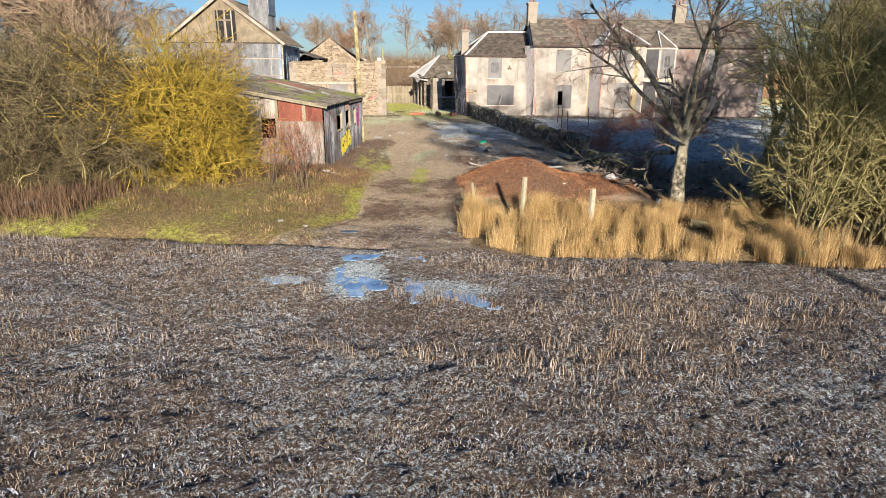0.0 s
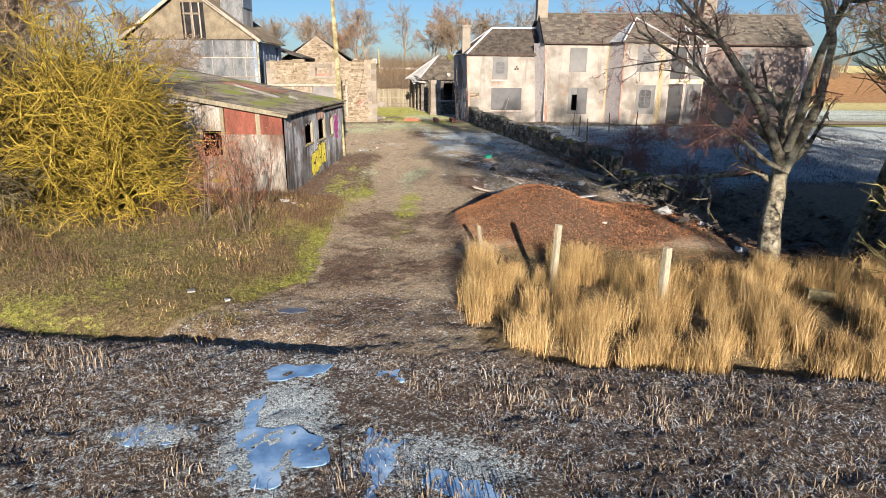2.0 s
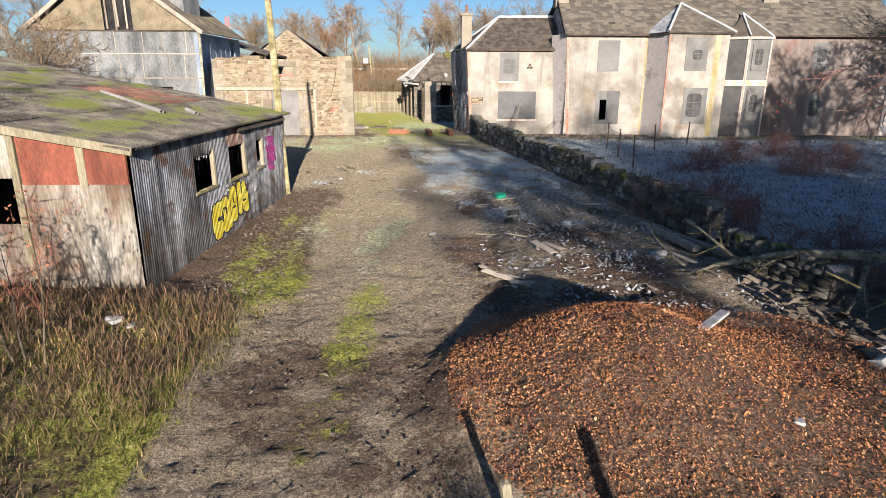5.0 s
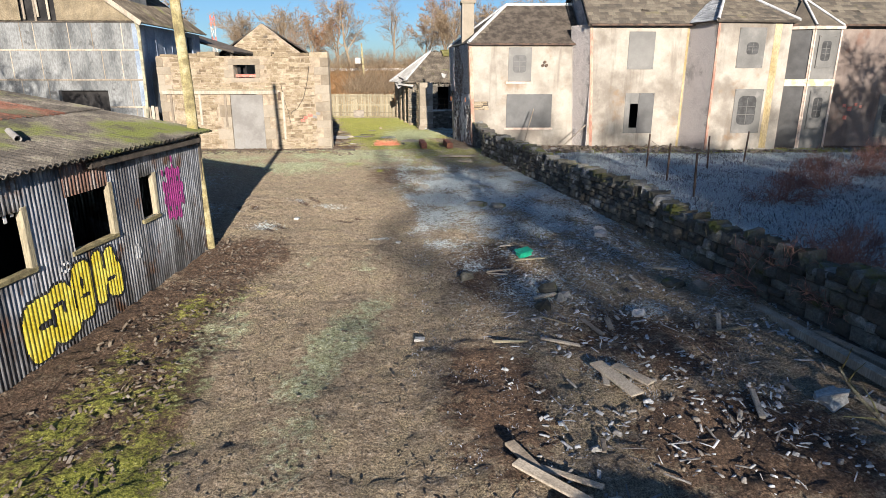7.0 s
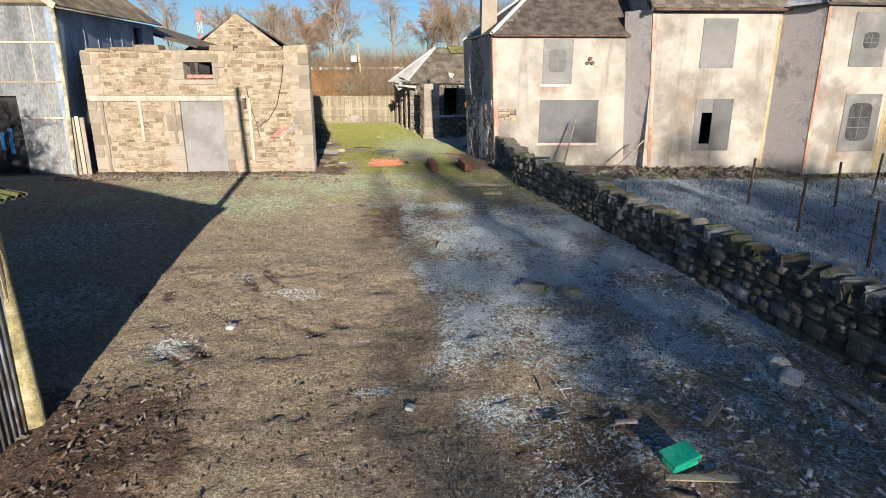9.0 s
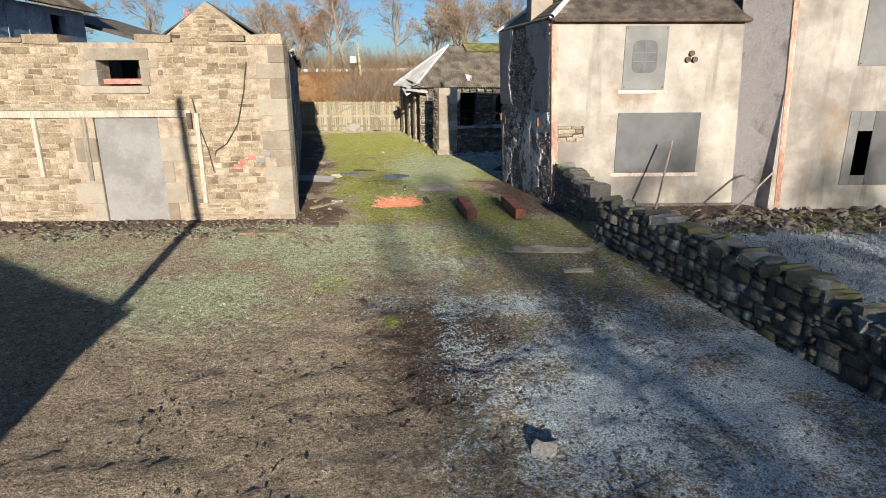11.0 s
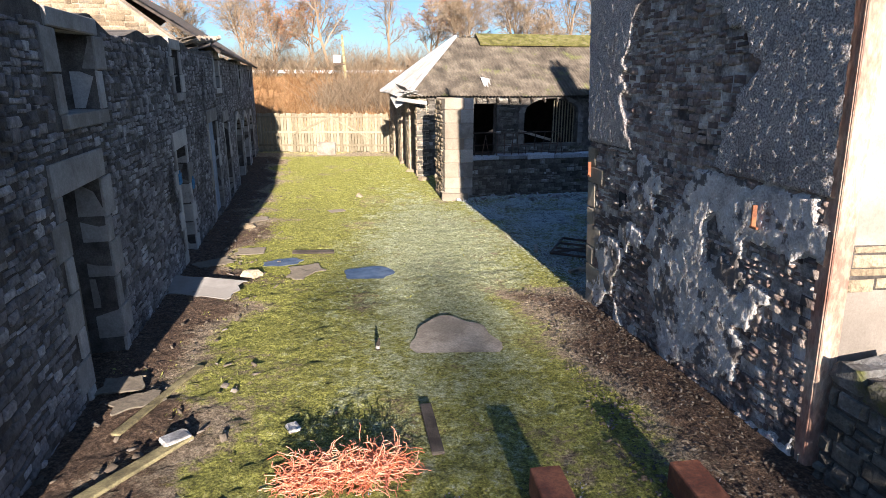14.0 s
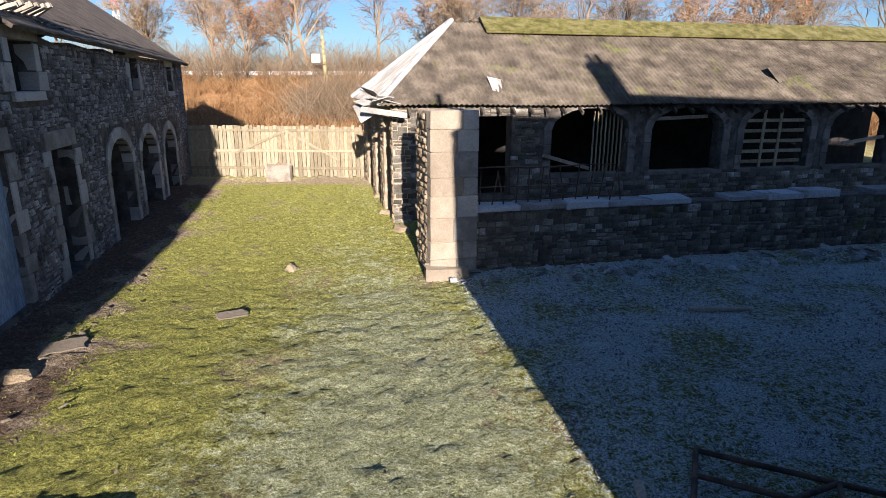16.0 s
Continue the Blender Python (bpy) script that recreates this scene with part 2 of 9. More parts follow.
def surface(name, stops, scale=3.0, fine=40.0, rough=0.85, bump=0.01, vary=None, stretch=None, blotch=None, metal=0.0, grain=0.35):
    """A worn surface: a colour ramp over coarse noise, a finer grain over it, relief; vary: 'object' or 'island' shifts the ramp
    piece by piece; blotch: (colour, scale, from, to) lays a second patchy coat over it."""
    m, t, bsdf = nodes_of(name)
    pos = position(t)
    coarse = spread_node(t, noise_node(t, pos, scale, 6.0, 0.65, stretch))
    small = spread_node(t, noise_node(t, pos, fine, 4.0, 0.65, stretch), 0.28, 0.72)
    fac = coarse
    if vary:
        if vary == "object":
            r = t.nodes.new("ShaderNodeObjectInfo").outputs["Random"]
        else:
            r = t.nodes.new("ShaderNodeNewGeometry").outputs["Random Per Island"]
        fac = math_node(t, "ADD", math_node(t, "MULTIPLY", coarse, 0.45), math_node(t, "MULTIPLY", r, 0.6))
    col = ramp_node(t, fac, stops)
    col = mix_node(t, grain, col, ramp_node(t, small, ((0.3, (0.25, 0.25, 0.25)), (0.7, (0.85, 0.85, 0.85)))), "OVERLAY")
    if blotch:
        mask = step_node(t, noise_node(t, pos, blotch[1], 6.0, 0.62), blotch[2], blotch[3])
        col = mix_node(t, mask, col, blotch[0])
    link(t, col, bsdf.inputs["Base Color"])
    bsdf.inputs["Metallic"].default_value = metal
    link(t, math_node(t, "ADD", math_node(t, "MULTIPLY", small, 0.3), rough - 0.15), bsdf.inputs["Roughness"])
    bsdf.inputs["Diffuse Roughness"].default_value = 0.7 if rough > 0.7 else 0.0
    if bump:
        bump_node(t, bsdf, math_node(t, "ADD", small, math_node(t, "MULTIPLY", coarse, 0.7)), 0.8, bump)
    return m


def fuzz(m, weight, tint=(1.0, 0.95, 0.85), rough=0.5):
    """A soft nap, as of moss, frost or trodden straw."""
    b = m.node_tree.nodes["Principled BSDF"]
    b.inputs["Sheen Weight"].default_value, b.inputs["Sheen Roughness"].default_value = weight, rough
    b.inputs["Sheen Tint"].default_value = (*tint, 1)
    return m


def harling(name, pale, mid, stain, rust):
    """Old lime harling: pale coat, broad grey weathering, runs down the wall, a few rusty patches, pinholes and fine relief."""
    m, t, bsdf = nodes_of(name)
    pos = position(t)
    broad, mild = noise_node(t, pos, 0.45, 6.0, 0.6), noise_node(t, pos, 1.7, 6.0, 0.65)
    runs = noise_node(t, pos, 2.6, 5.0, 0.6, (1, 1, 0.1))
    grain, cracks = noise_node(t, pos, 38.0, 4.0, 0.7), noise_node(t, pos, 7.0, 6.0, 0.7)
    col = mix_node(t, spread_node(t, mild, 0.35, 0.65), mid, pale)
    col = mix_node(t, math_node(t, "MULTIPLY", step_node(t, broad, 0.46, 0.66), 0.7), col, stain)
    col = mix_node(t, math_node(t, "MULTIPLY", step_node(t, runs, 0.53, 0.72), 0.5), col, stain)
    col = mix_node(t, math_node(t, "MULTIPLY", step_node(t, noise_node(t, pos, 0.8, 5.0, 0.6), 0.56, 0.72), 0.7), col, rust)
    col = mix_node(t, math_node(t, "MULTIPLY", step_node(t, cracks, 0.64, 0.72), 0.5), col, (0.12, 0.10, 0.085))
    col = mix_node(t, 0.13, col, ramp_node(t, grain, ((0.35, (0.2, 0.2, 0.2)), (0.65, (0.85, 0.85, 0.85)))), "OVERLAY")
    link(t, col, bsdf.inputs["Base Color"])
    bsdf.inputs["Roughness"].default_value = 0.92
    bump_node(t, bsdf, math_node(t, "ADD", math_node(t, "MULTIPLY", grain, 0.4), mild), 0.6, 0.02)
    return m


STONE = surface("rubble_stone", ((0.1, (0.118, 0.0861, 0.0543)), (0.35, (0.218, 0.171, 0.109)), (0.65, (0.295, 0.242, 0.163)), (0.95, (0.413, 0.354, 0.26))), 2.2, 26, 0.9, 0.02, "island", blotch=((0.10, 0.085, 0.07), 1.3, 0.56, 0.74))
STONE_OBJECT = surface("rubble_stone_single", ((0.1, (0.118, 0.0861, 0.0543)), (0.35, (0.218, 0.171, 0.109)), (0.65, (0.295, 0.242, 0.163)), (0.95, (0.413, 0.354, 0.26))), 2.2, 26, 0.9, 0.02, "object", blotch=((0.10, 0.085, 0.07), 1.3, 0.56, 0.74))
ASHLAR = surface("dressed_stone", ((0.2, (0.20, 0.165, 0.12)), (0.8, (0.33, 0.29, 0.23))), 2.5, 34, 0.88, 0.008, "object", blotch=((0.2, 0.17, 0.13), 2.1, 0.58, 0.78), grain=0.16)
DARKSTONE = surface("weathered_stone", ((0.1, (0.0723, 0.0663, 0.0646)), (0.4, (0.183, 0.17, 0.166)), (0.7, (0.289, 0.272, 0.264)), (0.95, (0.527, 0.51, 0.497))), 1.9, 24, 0.92, 0.02, "island", blotch=((0.04, 0.036, 0.035), 0.9, 0.52, 0.68))
MORTAR = surface("lime_mortar", ((0.15, (0.228, 0.182, 0.13)), (0.85, (0.408, 0.342, 0.258))), 4.0, 60, 0.95, 0.012)
DARKMORTAR = surface("dirty_mortar", ((0.2, (0.05, 0.043, 0.038)), (0.8, (0.14, 0.125, 0.108))), 3.0, 50, 0.95, 0.015)
HARL = harling("cream_render", (0.385, 0.36, 0.315), (0.29, 0.262, 0.222), (0.13, 0.108, 0.088), (0.21, 0.13, 0.065))
DASH, t, bsdf = nodes_of("grey_pebbledash")
pos = position(t)
pebbles, broad = noise_node(t, pos, 55.0, 3.0, 0.6), noise_node(t, pos, 1.3, 6.0, 0.65)
# pale pebbles; the brightest also stand in for glints of raking sun
col = ramp_node(t, pebbles, ((0.36, (0.26, 0.23, 0.225)), (0.5, (0.64, 0.58, 0.56)), (0.62, (0.95, 0.89, 0.86))))
col = mix_node(t, math_node(t, "MULTIPLY", step_node(t, broad, 0.52, 0.66), 0.55), col, (0.16, 0.14, 0.138))
link(t, col, bsdf.inputs["Base Color"])
bsdf.inputs["Roughness"].default_value = 0.8
bump_node(t, bsdf, pebbles, 1.0, 0.08)
SLATE = surface("roof_slate", ((0.2, (0.055, 0.048, 0.04)), (0.5, (0.095, 0.08, 0.062)), (0.8, (0.15, 0.13, 0.10))), 1.2, 22, 0.75, 0.006, "island", blotch=((0.16, 0.145, 0.06), 1.1, 0.6, 0.78))
CEMENT = surface("old_cement_sheet", ((0.1, (0.0432, 0.036, 0.0274)), (0.5, (0.0972, 0.0806, 0.0612)), (0.9, (0.173, 0.148, 0.115))), 1.6, 28, 0.9, 0.01, blotch=((0.15, 0.16, 0.05), 1.0, 0.56, 0.72))
TIN = surface("galvanised_tin", ((0.1, (0.0351, 0.0296, 0.0281)), (0.45, (0.148, 0.147, 0.152)), (0.9, (0.437, 0.445, 0.468))), 2.4, 30, 0.6, 0.003, stretch=(1, 1, 0.18), blotch=((0.11, 0.065, 0.042), 1.7, 0.54, 0.66), metal=0.1)
RUST = surface("rusty_red_tin", ((0.2, (0.13, 0.035, 0.02)), (0.8, (0.27, 0.085, 0.05))), 2.0, 34, 0.8, 0.004, stretch=(1, 1, 0.3))
PALEPANEL = surface("pale_barn_panel", ((0.1, (0.085, 0.09, 0.095)), (0.45, (0.19, 0.197, 0.20)), (0.8, (0.25, 0.257, 0.26))), 1.1, 18, 0.85, 0.004, stretch=(1, 1, 0.35), blotch=((0.10, 0.10, 0.10), 2.2, 0.57, 0.70))
BLUETIN = surface("blue_grey_tin", ((0.2, (0.16, 0.20, 0.27)), (0.8, (0.30, 0.35, 0.43))), 1.2, 20, 0.6, 0.003)
YELLOWTIN = surface("ochre_tin", ((0.2, (0.15, 0.12, 0.075)), (0.8, (0.26, 0.215, 0.14))), 1.5, 24, 0.75, 0.003)
GREYBOARD = surface("grey_window_board", ((0.2, (0.10, 0.098, 0.093)), (0.8, (0.155, 0.151, 0.143))), 0.8, 20, 0.6, 0.002, blotch=((0.2, 0.19, 0.18), 1.6, 0.56, 0.75), grain=0.1)
TIMBER = surface("grey_timber", ((0.25, (0.20, 0.165, 0.125)), (0.75, (0.42, 0.37, 0.30))), 3.0, 45, 0.85, 0.004, "object", stretch=(1, 1, 0.15))
PALEWOOD = surface("weathered_pale_timber", ((0.2, (0.20, 0.17, 0.11)), (0.8, (0.34, 0.305, 0.215))), 3.0, 45, 0.85, 0.004, "object", stretch=(1, 1, 0.15))
DARKWOOD = surface("dark_timber", ((0.25, (0.035, 0.028, 0.022)), (0.75, (0.09, 0.075, 0.06))), 3.0, 45, 0.85, 0.004)
# near-black that paints the shade inside openings; the barn door wears it too
BLACK = surface("shade_and_door_black", ((0.3, (0.012, 0.011, 0.012)), (0.7, (0.03, 0.028, 0.028))), 2.0, 20, 0.95, 0.004)
LEAD = surface("pale_lead_flashing", ((0.3, (0.46, 0.46, 0.46)), (0.7, (0.68, 0.68, 0.68))), 2.0, 20, 0.6, 0.003)
CONCRETE = surface("pale_concrete", ((0.3, (0.20, 0.175, 0.14)), (0.7, (0.32, 0.285, 0.24))), 2.0, 40, 0.9, 0.004)
IRON = surface("rusty_iron", ((0.3, (0.05, 0.035, 0.03)), (0.7, (0.13, 0.085, 0.06))), 5.0, 60, 0.75, 0.002, metal=0.3)
PALEBOARD = surface("pale_board", ((0.3, (0.20, 0.19, 0.18)), (0.7, (0.26, 0.252, 0.24))), 1.2, 18, 0.8, 0.002, blotch=((0.22, 0.20, 0.18), 1.6, 0.58, 0.8), grain=0.1)
GREYASHLAR = surface("grey_dressed_stone", ((0.2, (0.20, 0.185, 0.165)), (0.8, (0.48, 0.46, 0.43))), 2.5, 34, 0.88, 0.008, "object", blotch=((0.1, 0.09, 0.08), 2.1, 0.58, 0.78), grain=0.16)
FROSTSTONE = surface("frosted_coping", ((0.25, (0.20, 0.20, 0.20)), (0.75, (0.42, 0.44, 0.47))), 3.0, 40, 0.9, 0.01, "object", blotch=((0.12, 0.13, 0.06), 1.8, 0.55, 0.72))
BLUEDOOR = surface("blue_grey_door", ((0.25, (0.14, 0.19, 0.26)), (0.75, (0.28, 0.34, 0.42))), 1.5, 24, 0.75, 0.003, stretch=(1, 1, 0.3))
BLUEPAINT = surface("blue_paint", ((0.3, (0.02, 0.12, 0.30)), (0.7, (0.05, 0.22, 0.45))), 3.0, 30, 0.6, 0.0)
REDPAINT = surface("red_paint", ((0.3, (0.42, 0.10, 0.07)), (0.7, (0.55, 0.22, 0.17))), 6.0, 30, 0.7, 0.0)
YELLOWPAINT = surface("yellow_paint", ((0.3, (0.62, 0.50, 0.03)), (0.7, (0.78, 0.68, 0.10))), 3.0, 30, 0.5, 0.0)
BLACKPAINT = surface("black_paint", ((0.3, (0.012, 0.012, 0.014)), (0.7, (0.04, 0.04, 0.045))), 3.0, 30, 0.5, 0.0)
PINKPAINT = surface("magenta_paint", ((0.2, (0.22, 0.04, 0.16)), (0.8, (0.42, 0.06, 0.27))), 3.0, 30, 0.5, 0.0)
LIMECOAT = surface("flaking_lime", ((0.1, (0.504, 0.473, 0.452)), (0.5, (0.714, 0.677, 0.646)), (0.9, (0.903, 0.871, 0.84))), 5.0, 40, 0.9, 0.03, blotch=((0.20, 0.18, 0.17), 2.6, 0.54, 0.58))
REDSTRIP = surface("red_painted_strip", ((0.25, (0.30, 0.155, 0.11)), (0.5, (0.40, 0.265, 0.20)), (0.8, (0.50, 0.42, 0.32))), 2.5, 30, 0.85, 0.004, stretch=(1, 1, 0.4))
OCHRESTRIP = surface("ochre_stain", ((0.25, (0.33, 0.26, 0.12)), (0.8, (0.46, 0.38, 0.25))), 2.0, 30, 0.88, 0.003, stretch=(1, 1, 0.3))
DARKBOARD = surface("dark_window_board", ((0.2, (0.05, 0.05, 0.051)), (0.8, (0.095, 0.095, 0.097))), 0.8, 20, 0.6, 0.002, grain=0.1)
DARKGLASS = surface("dark_grille", ((0.3, (0.018, 0.018, 0.019)), (0.7, (0.045, 0.045, 0.047))), 3.0, 60, 0.5, 0.002)
PINKTRIM = surface("pink_trim", ((0.3, (0.46, 0.36, 0.30)), (0.7, (0.60, 0.52, 0.45))), 3.0, 30, 0.8, 0.002)
CREAMTRIM = surface("cream_trim", ((0.3, (0.50, 0.42, 0.24)), (0.7, (0.68, 0.64, 0.52))), 2.5, 30, 0.8, 0.002)
PINKHARL = harling("pink_render", (0.24, 0.20, 0.175), (0.20, 0.16, 0.14), (0.125, 0.095, 0.08), (0.16, 0.085, 0.06))
PALESLATE = surface("pale_slate", ((0.2, (0.20, 0.21, 0.23)), (0.8, (0.42, 0.44, 0.47))), 1.2, 22, 0.75, 0.006, "island")
TERRACOTTA = surface("sooty_clay_pot", ((0.3, (0.16, 0.10, 0.07)), (0.7, (0.32, 0.21, 0.14))), 3.0, 30, 0.85, 0.003)
RUSTIRON = surface("bright_rust", ((0.3, (0.16, 0.06, 0.03)), (0.7, (0.30, 0.12, 0.05))), 5.0, 60, 0.85, 0.002)
LICHENPIPE = surface("lichened_pipe", ((0.3, (0.20, 0.19, 0.14)), (0.7, (0.42, 0.40, 0.28))), 3.0, 40, 0.8, 0.003)
RUSTYTIN = surface("rust_streaked_tin", ((0.25, (0.11, 0.06, 0.045)), (0.6, (0.22, 0.14, 0.11)), (0.9, (0.36, 0.33, 0.31))), 2.5, 34, 0.75, 0.003, stretch=(1, 1, 0.2))
PALETIN = surface("faded_cream_tin", ((0.15, (0.12, 0.085, 0.06)), (0.5, (0.26, 0.225, 0.185)), (0.85, (0.38, 0.355, 0.31))), 2.0, 30, 0.75, 0.003, stretch=(1, 1, 0.2), blotch=((0.16, 0.10, 0.07), 1.9, 0.55, 0.72))
MOSSWOOD = surface("mossy_timber", ((0.25, (0.10, 0.085, 0.045)), (0.75, (0.24, 0.21, 0.11))), 4.0, 45, 0.9, 0.006)
MOSSROOF = surface("mossy_cement_sheet", ((0.2, (0.0578, 0.051, 0.0442)), (0.5, (0.116, 0.102, 0.085)), (0.8, (0.204, 0.184, 0.156))), 1.6, 30, 0.92, 0.02, blotch=((0.115, 0.13, 0.03), 0.8, 0.46, 0.62))
RUSTROOF = surface("rusty_roof_sheet", ((0.2, (0.075, 0.055, 0.045)), (0.5, (0.16, 0.07, 0.045)), (0.8, (0.22, 0.13, 0.10))), 1.8, 30, 0.92, 0.02, blotch=((0.10, 0.095, 0.06), 1.1, 0.5, 0.66))
MOSSRIDGE = surface("ridge_moss", ((0.2, (0.06, 0.057, 0.012)), (0.5, (0.12, 0.114, 0.027)), (0.8, (0.168, 0.15, 0.072))), 3.0, 26, 0.95, 0.03)
PALECEMENT = surface("pale_cement_sheet", ((0.25, (0.225, 0.217, 0.203)), (0.75, (0.39, 0.383, 0.367))), 1.4, 28, 0.9, 0.008)
PALELICHEN = surface("lichened_pole_timber", ((0.2, (0.17, 0.14, 0.07)), (0.5, (0.29, 0.25, 0.12)), (0.8, (0.40, 0.36, 0.22))), 4.0, 40, 0.88, 0.006, blotch=((0.34, 0.29, 0.08), 3.0, 0.58, 0.72))
# dyke stone; its dark tone also paints shade on the cattle shed walls
DYKE_AND_SHADE_STONE = surface("drystone", ((0.1, (0.03, 0.027, 0.022)), (0.45, (0.095, 0.087, 0.072)), (0.75, (0.17, 0.16, 0.135)), (0.97, (0.40, 0.40, 0.39))), 2.4, 26, 0.92, 0.02, "island", blotch=((0.085, 0.09, 0.025), 1.5, 0.56, 0.72))
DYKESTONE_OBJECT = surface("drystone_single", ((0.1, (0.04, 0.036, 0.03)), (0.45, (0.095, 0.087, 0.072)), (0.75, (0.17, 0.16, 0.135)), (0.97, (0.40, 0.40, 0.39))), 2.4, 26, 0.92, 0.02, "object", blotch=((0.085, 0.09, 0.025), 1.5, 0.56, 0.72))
COPESTONE = surface("mossy_cope_stone", ((0.15, (0.05, 0.046, 0.034)), (0.5, (0.115, 0.108, 0.085)), (0.85, (0.24, 0.24, 0.24))), 2.4, 26, 0.92, 0.02, "object", blotch=((0.12, 0.125, 0.03), 1.8, 0.52, 0.66))
SLATE_OBJECT = surface("roof_slate_single", ((0.2, (0.055, 0.048, 0.04)), (0.5, (0.095, 0.08, 0.062)), (0.8, (0.15, 0.13, 0.10))), 1.2, 22, 0.75, 0.006, "object", blotch=((0.16, 0.145, 0.06), 1.1, 0.6, 0.78))
DARKASHLAR = surface("dark_dressed_stone", ((0.25, (0.10, 0.09, 0.08)), (0.75, (0.22, 0.20, 0.18))), 2.5, 34, 0.9, 0.01, "object", blotch=((0.06, 0.055, 0.05), 2.1, 0.52, 0.7), grain=0.16)
SIDEMORTAR = surface("stained_old_mortar", ((0.1, (0.12, 0.10, 0.092)), (0.45, (0.38, 0.345, 0.32)), (0.85, (0.78, 0.74, 0.69))), 2.6, 30, 0.95, 0.03, blotch=((0.07, 0.058, 0.055), 1.5, 0.52, 0.66))
CLOD = surface("frozen_earth", ((0.1, (0.06, 0.045, 0.032)), (0.5, (0.13, 0.10, 0.073)), (0.9, (0.22, 0.185, 0.145))), 2.0, 30, 0.92, 0.006, "island")
SIDESTONE = surface("purple_brown_stone", ((0.05, (0.12, 0.085, 0.075)), (0.4, (0.285, 0.21, 0.18)), (0.7, (0.45, 0.37, 0.315)), (0.97, (0.888, 0.828, 0.756))), 2.4, 24, 0.92, 0.03, "island", blotch=((0.09, 0.075, 0.07), 1.1, 0.52, 0.68))

# ---- ground ----
def spots_at(X, Y, places):
    """Soft round spots (x, y, half width, half length, strength[, lean]) on the ground."""
    out = np.zeros(X.shape)
    for cx, cy, a, b, k, *lean in places:
        dx = X - cx - (lean[0] if lean else 0.0) * (Y - cy)
        out = np.maximum(out, k * np.exp(-((dx / a) ** 2 + ((Y - cy) / b) ** 2) ** 1.5))
    return out


def ground_sheet():
    xs = np.concatenate((-np.geomspace(900, 22, 26), np.arange(-21, -9, 0.3), np.arange(-9, 9.01, 0.08), np.arange(9.3, 25.01, 0.3), np.geomspace(26, 900, 26)))
    ys = np.concatenate((-np.geomspace(400, 12, 18), np.arange(-8, 10, 3.0), np.arange(11, 88, 0.09), np.arange(88.2, 95.01, 0.25), np.geomspace(96, 900, 44)))
    X, Y = np.meshgrid(xs, ys)
    lumps = lambda cell, seed: bumps(X, Y, cell, seed)
    near = ((X > -21) & (X < 25) & (Y > 10.5) & (Y < 95)).astype(float)
    far = Y > 96
    field = smooth01(0.25, -0.25, Y - (23.75 - 0.12 * X) - 0.4 * lumps(1.2, 7) - 0.9 * np.exp(-((X + 0.7) / 1.6) ** 2) * (lumps(0.7, 21) - 0.35))
    edge_l = np.interp(Y, (24, 25.5, 26.8, 29, 32, 35.5, 41, 44, 58), (-5.2, -3.6, -2.3, -2.5, -2.6, -2.9, -3.4, -3.6, -4.2)) + 0.5 * lumps(0.9, 8)
    edge_r = np.interp(Y, (22, 24, 26, 29, 32, 36), (1.3, 1.0, 0.75, 0.8, 1.0, 1.3)) + 0.5 * lumps(0.9, 9)
    verge_l = smooth01(0.25, -0.25, X - edge_l) * smooth01(34.8, 33.8, Y) * (1 - field)
    verge_r = smooth01(-0.2, 0.3, X - edge_r) * smooth01(29.5, 28.0, Y) * (1 - field)
    verge = np.clip(verge_l + verge_r, 0, 1)
    heap = smooth01(0.02, 0.3, 1 - np.sqrt(((X - 3.3) / np.where(X > 3.3, 4.8, 2.8)) ** 2 + ((Y - 30.9) / 3.2) ** 2) + 0.3 * lumps(0.8, 22)) * (Y > 27.5)
    # mossy yard between the range and the house
    rim_l = smooth01(0.0, 1.3, X + 3.3 + 0.193 * (Y - 58.5) + 1.1 * lumps(0.9, 11))
    rim_r = np.maximum(smooth01(0.0, 1.2, 2.2 - 0.117 * (Y - 60.2) - X + lumps(0.9, 12)), np.maximum(smooth01(64.8, 66, Y), smooth01(59.5, 57.5, Y)))
    yard = smooth01(55.5, 58.5, Y + 2.5 * lumps(1.6, 10)) * smooth01(88, 86, Y) * rim_l * rim_r
    court = smooth01(-0.3, 0.5, X - (1.95 - 0.15 * (Y - 65))) * smooth01(64, 66, Y) * smooth01(88, 86, Y)
    lawn = smooth01(50.5, 54.0, Y + 3 * lumps(1.8, 14)) * smooth01(58.6, 57.4, Y) * smooth01(1.6, -0.6, X + 0.1 * (Y - 54) + 2.2 * lumps(1.2, 15)) * smooth01(-10.5, -9.0, X)
    # bright moss
    moss = np.clip((0.78 + 0.5 * lumps(0.8, 29)) * yard, 0, 1)
    moss = np.maximum(moss, spots_at(X, Y, ((-2.4, 35.0, 0.9, 1.5, 0.72, 0.1), (-2.5, 37.2, 0.7, 1.6, 0.5), (-0.62, 32.7, 0.5, 1.5, 0.62), (-0.55, 34.3, 0.5, 0.9, 0.66), (-0.75, 30.4, 0.5, 1.3, 0.42), (-2.3, 40.0, 0.6, 1.4, 0.4), (-3.2, 36.5, 0.6, 1.8, 0.6), (-3.0, 39.5, 0.6, 1.6, 0.5), (-2.1, 53.9, 0.5, 0.6, 0.7), (-1.6, 55.6, 0.8, 0.5, 0.6), (-2.6, 52.6, 0.7, 0.4, 0.5), (-1.0, 52.2, 0.2, 0.3, 0.6), (-3.4, 37.5, 0.35, 1.5, 0.5))))
    moss = np.maximum(moss, 0.95 * np.exp(-((X - edge_l + 0.25) / 0.3) ** 2) * smooth01(25.6, 27.2, Y) * smooth01(33.4, 31.5, Y))
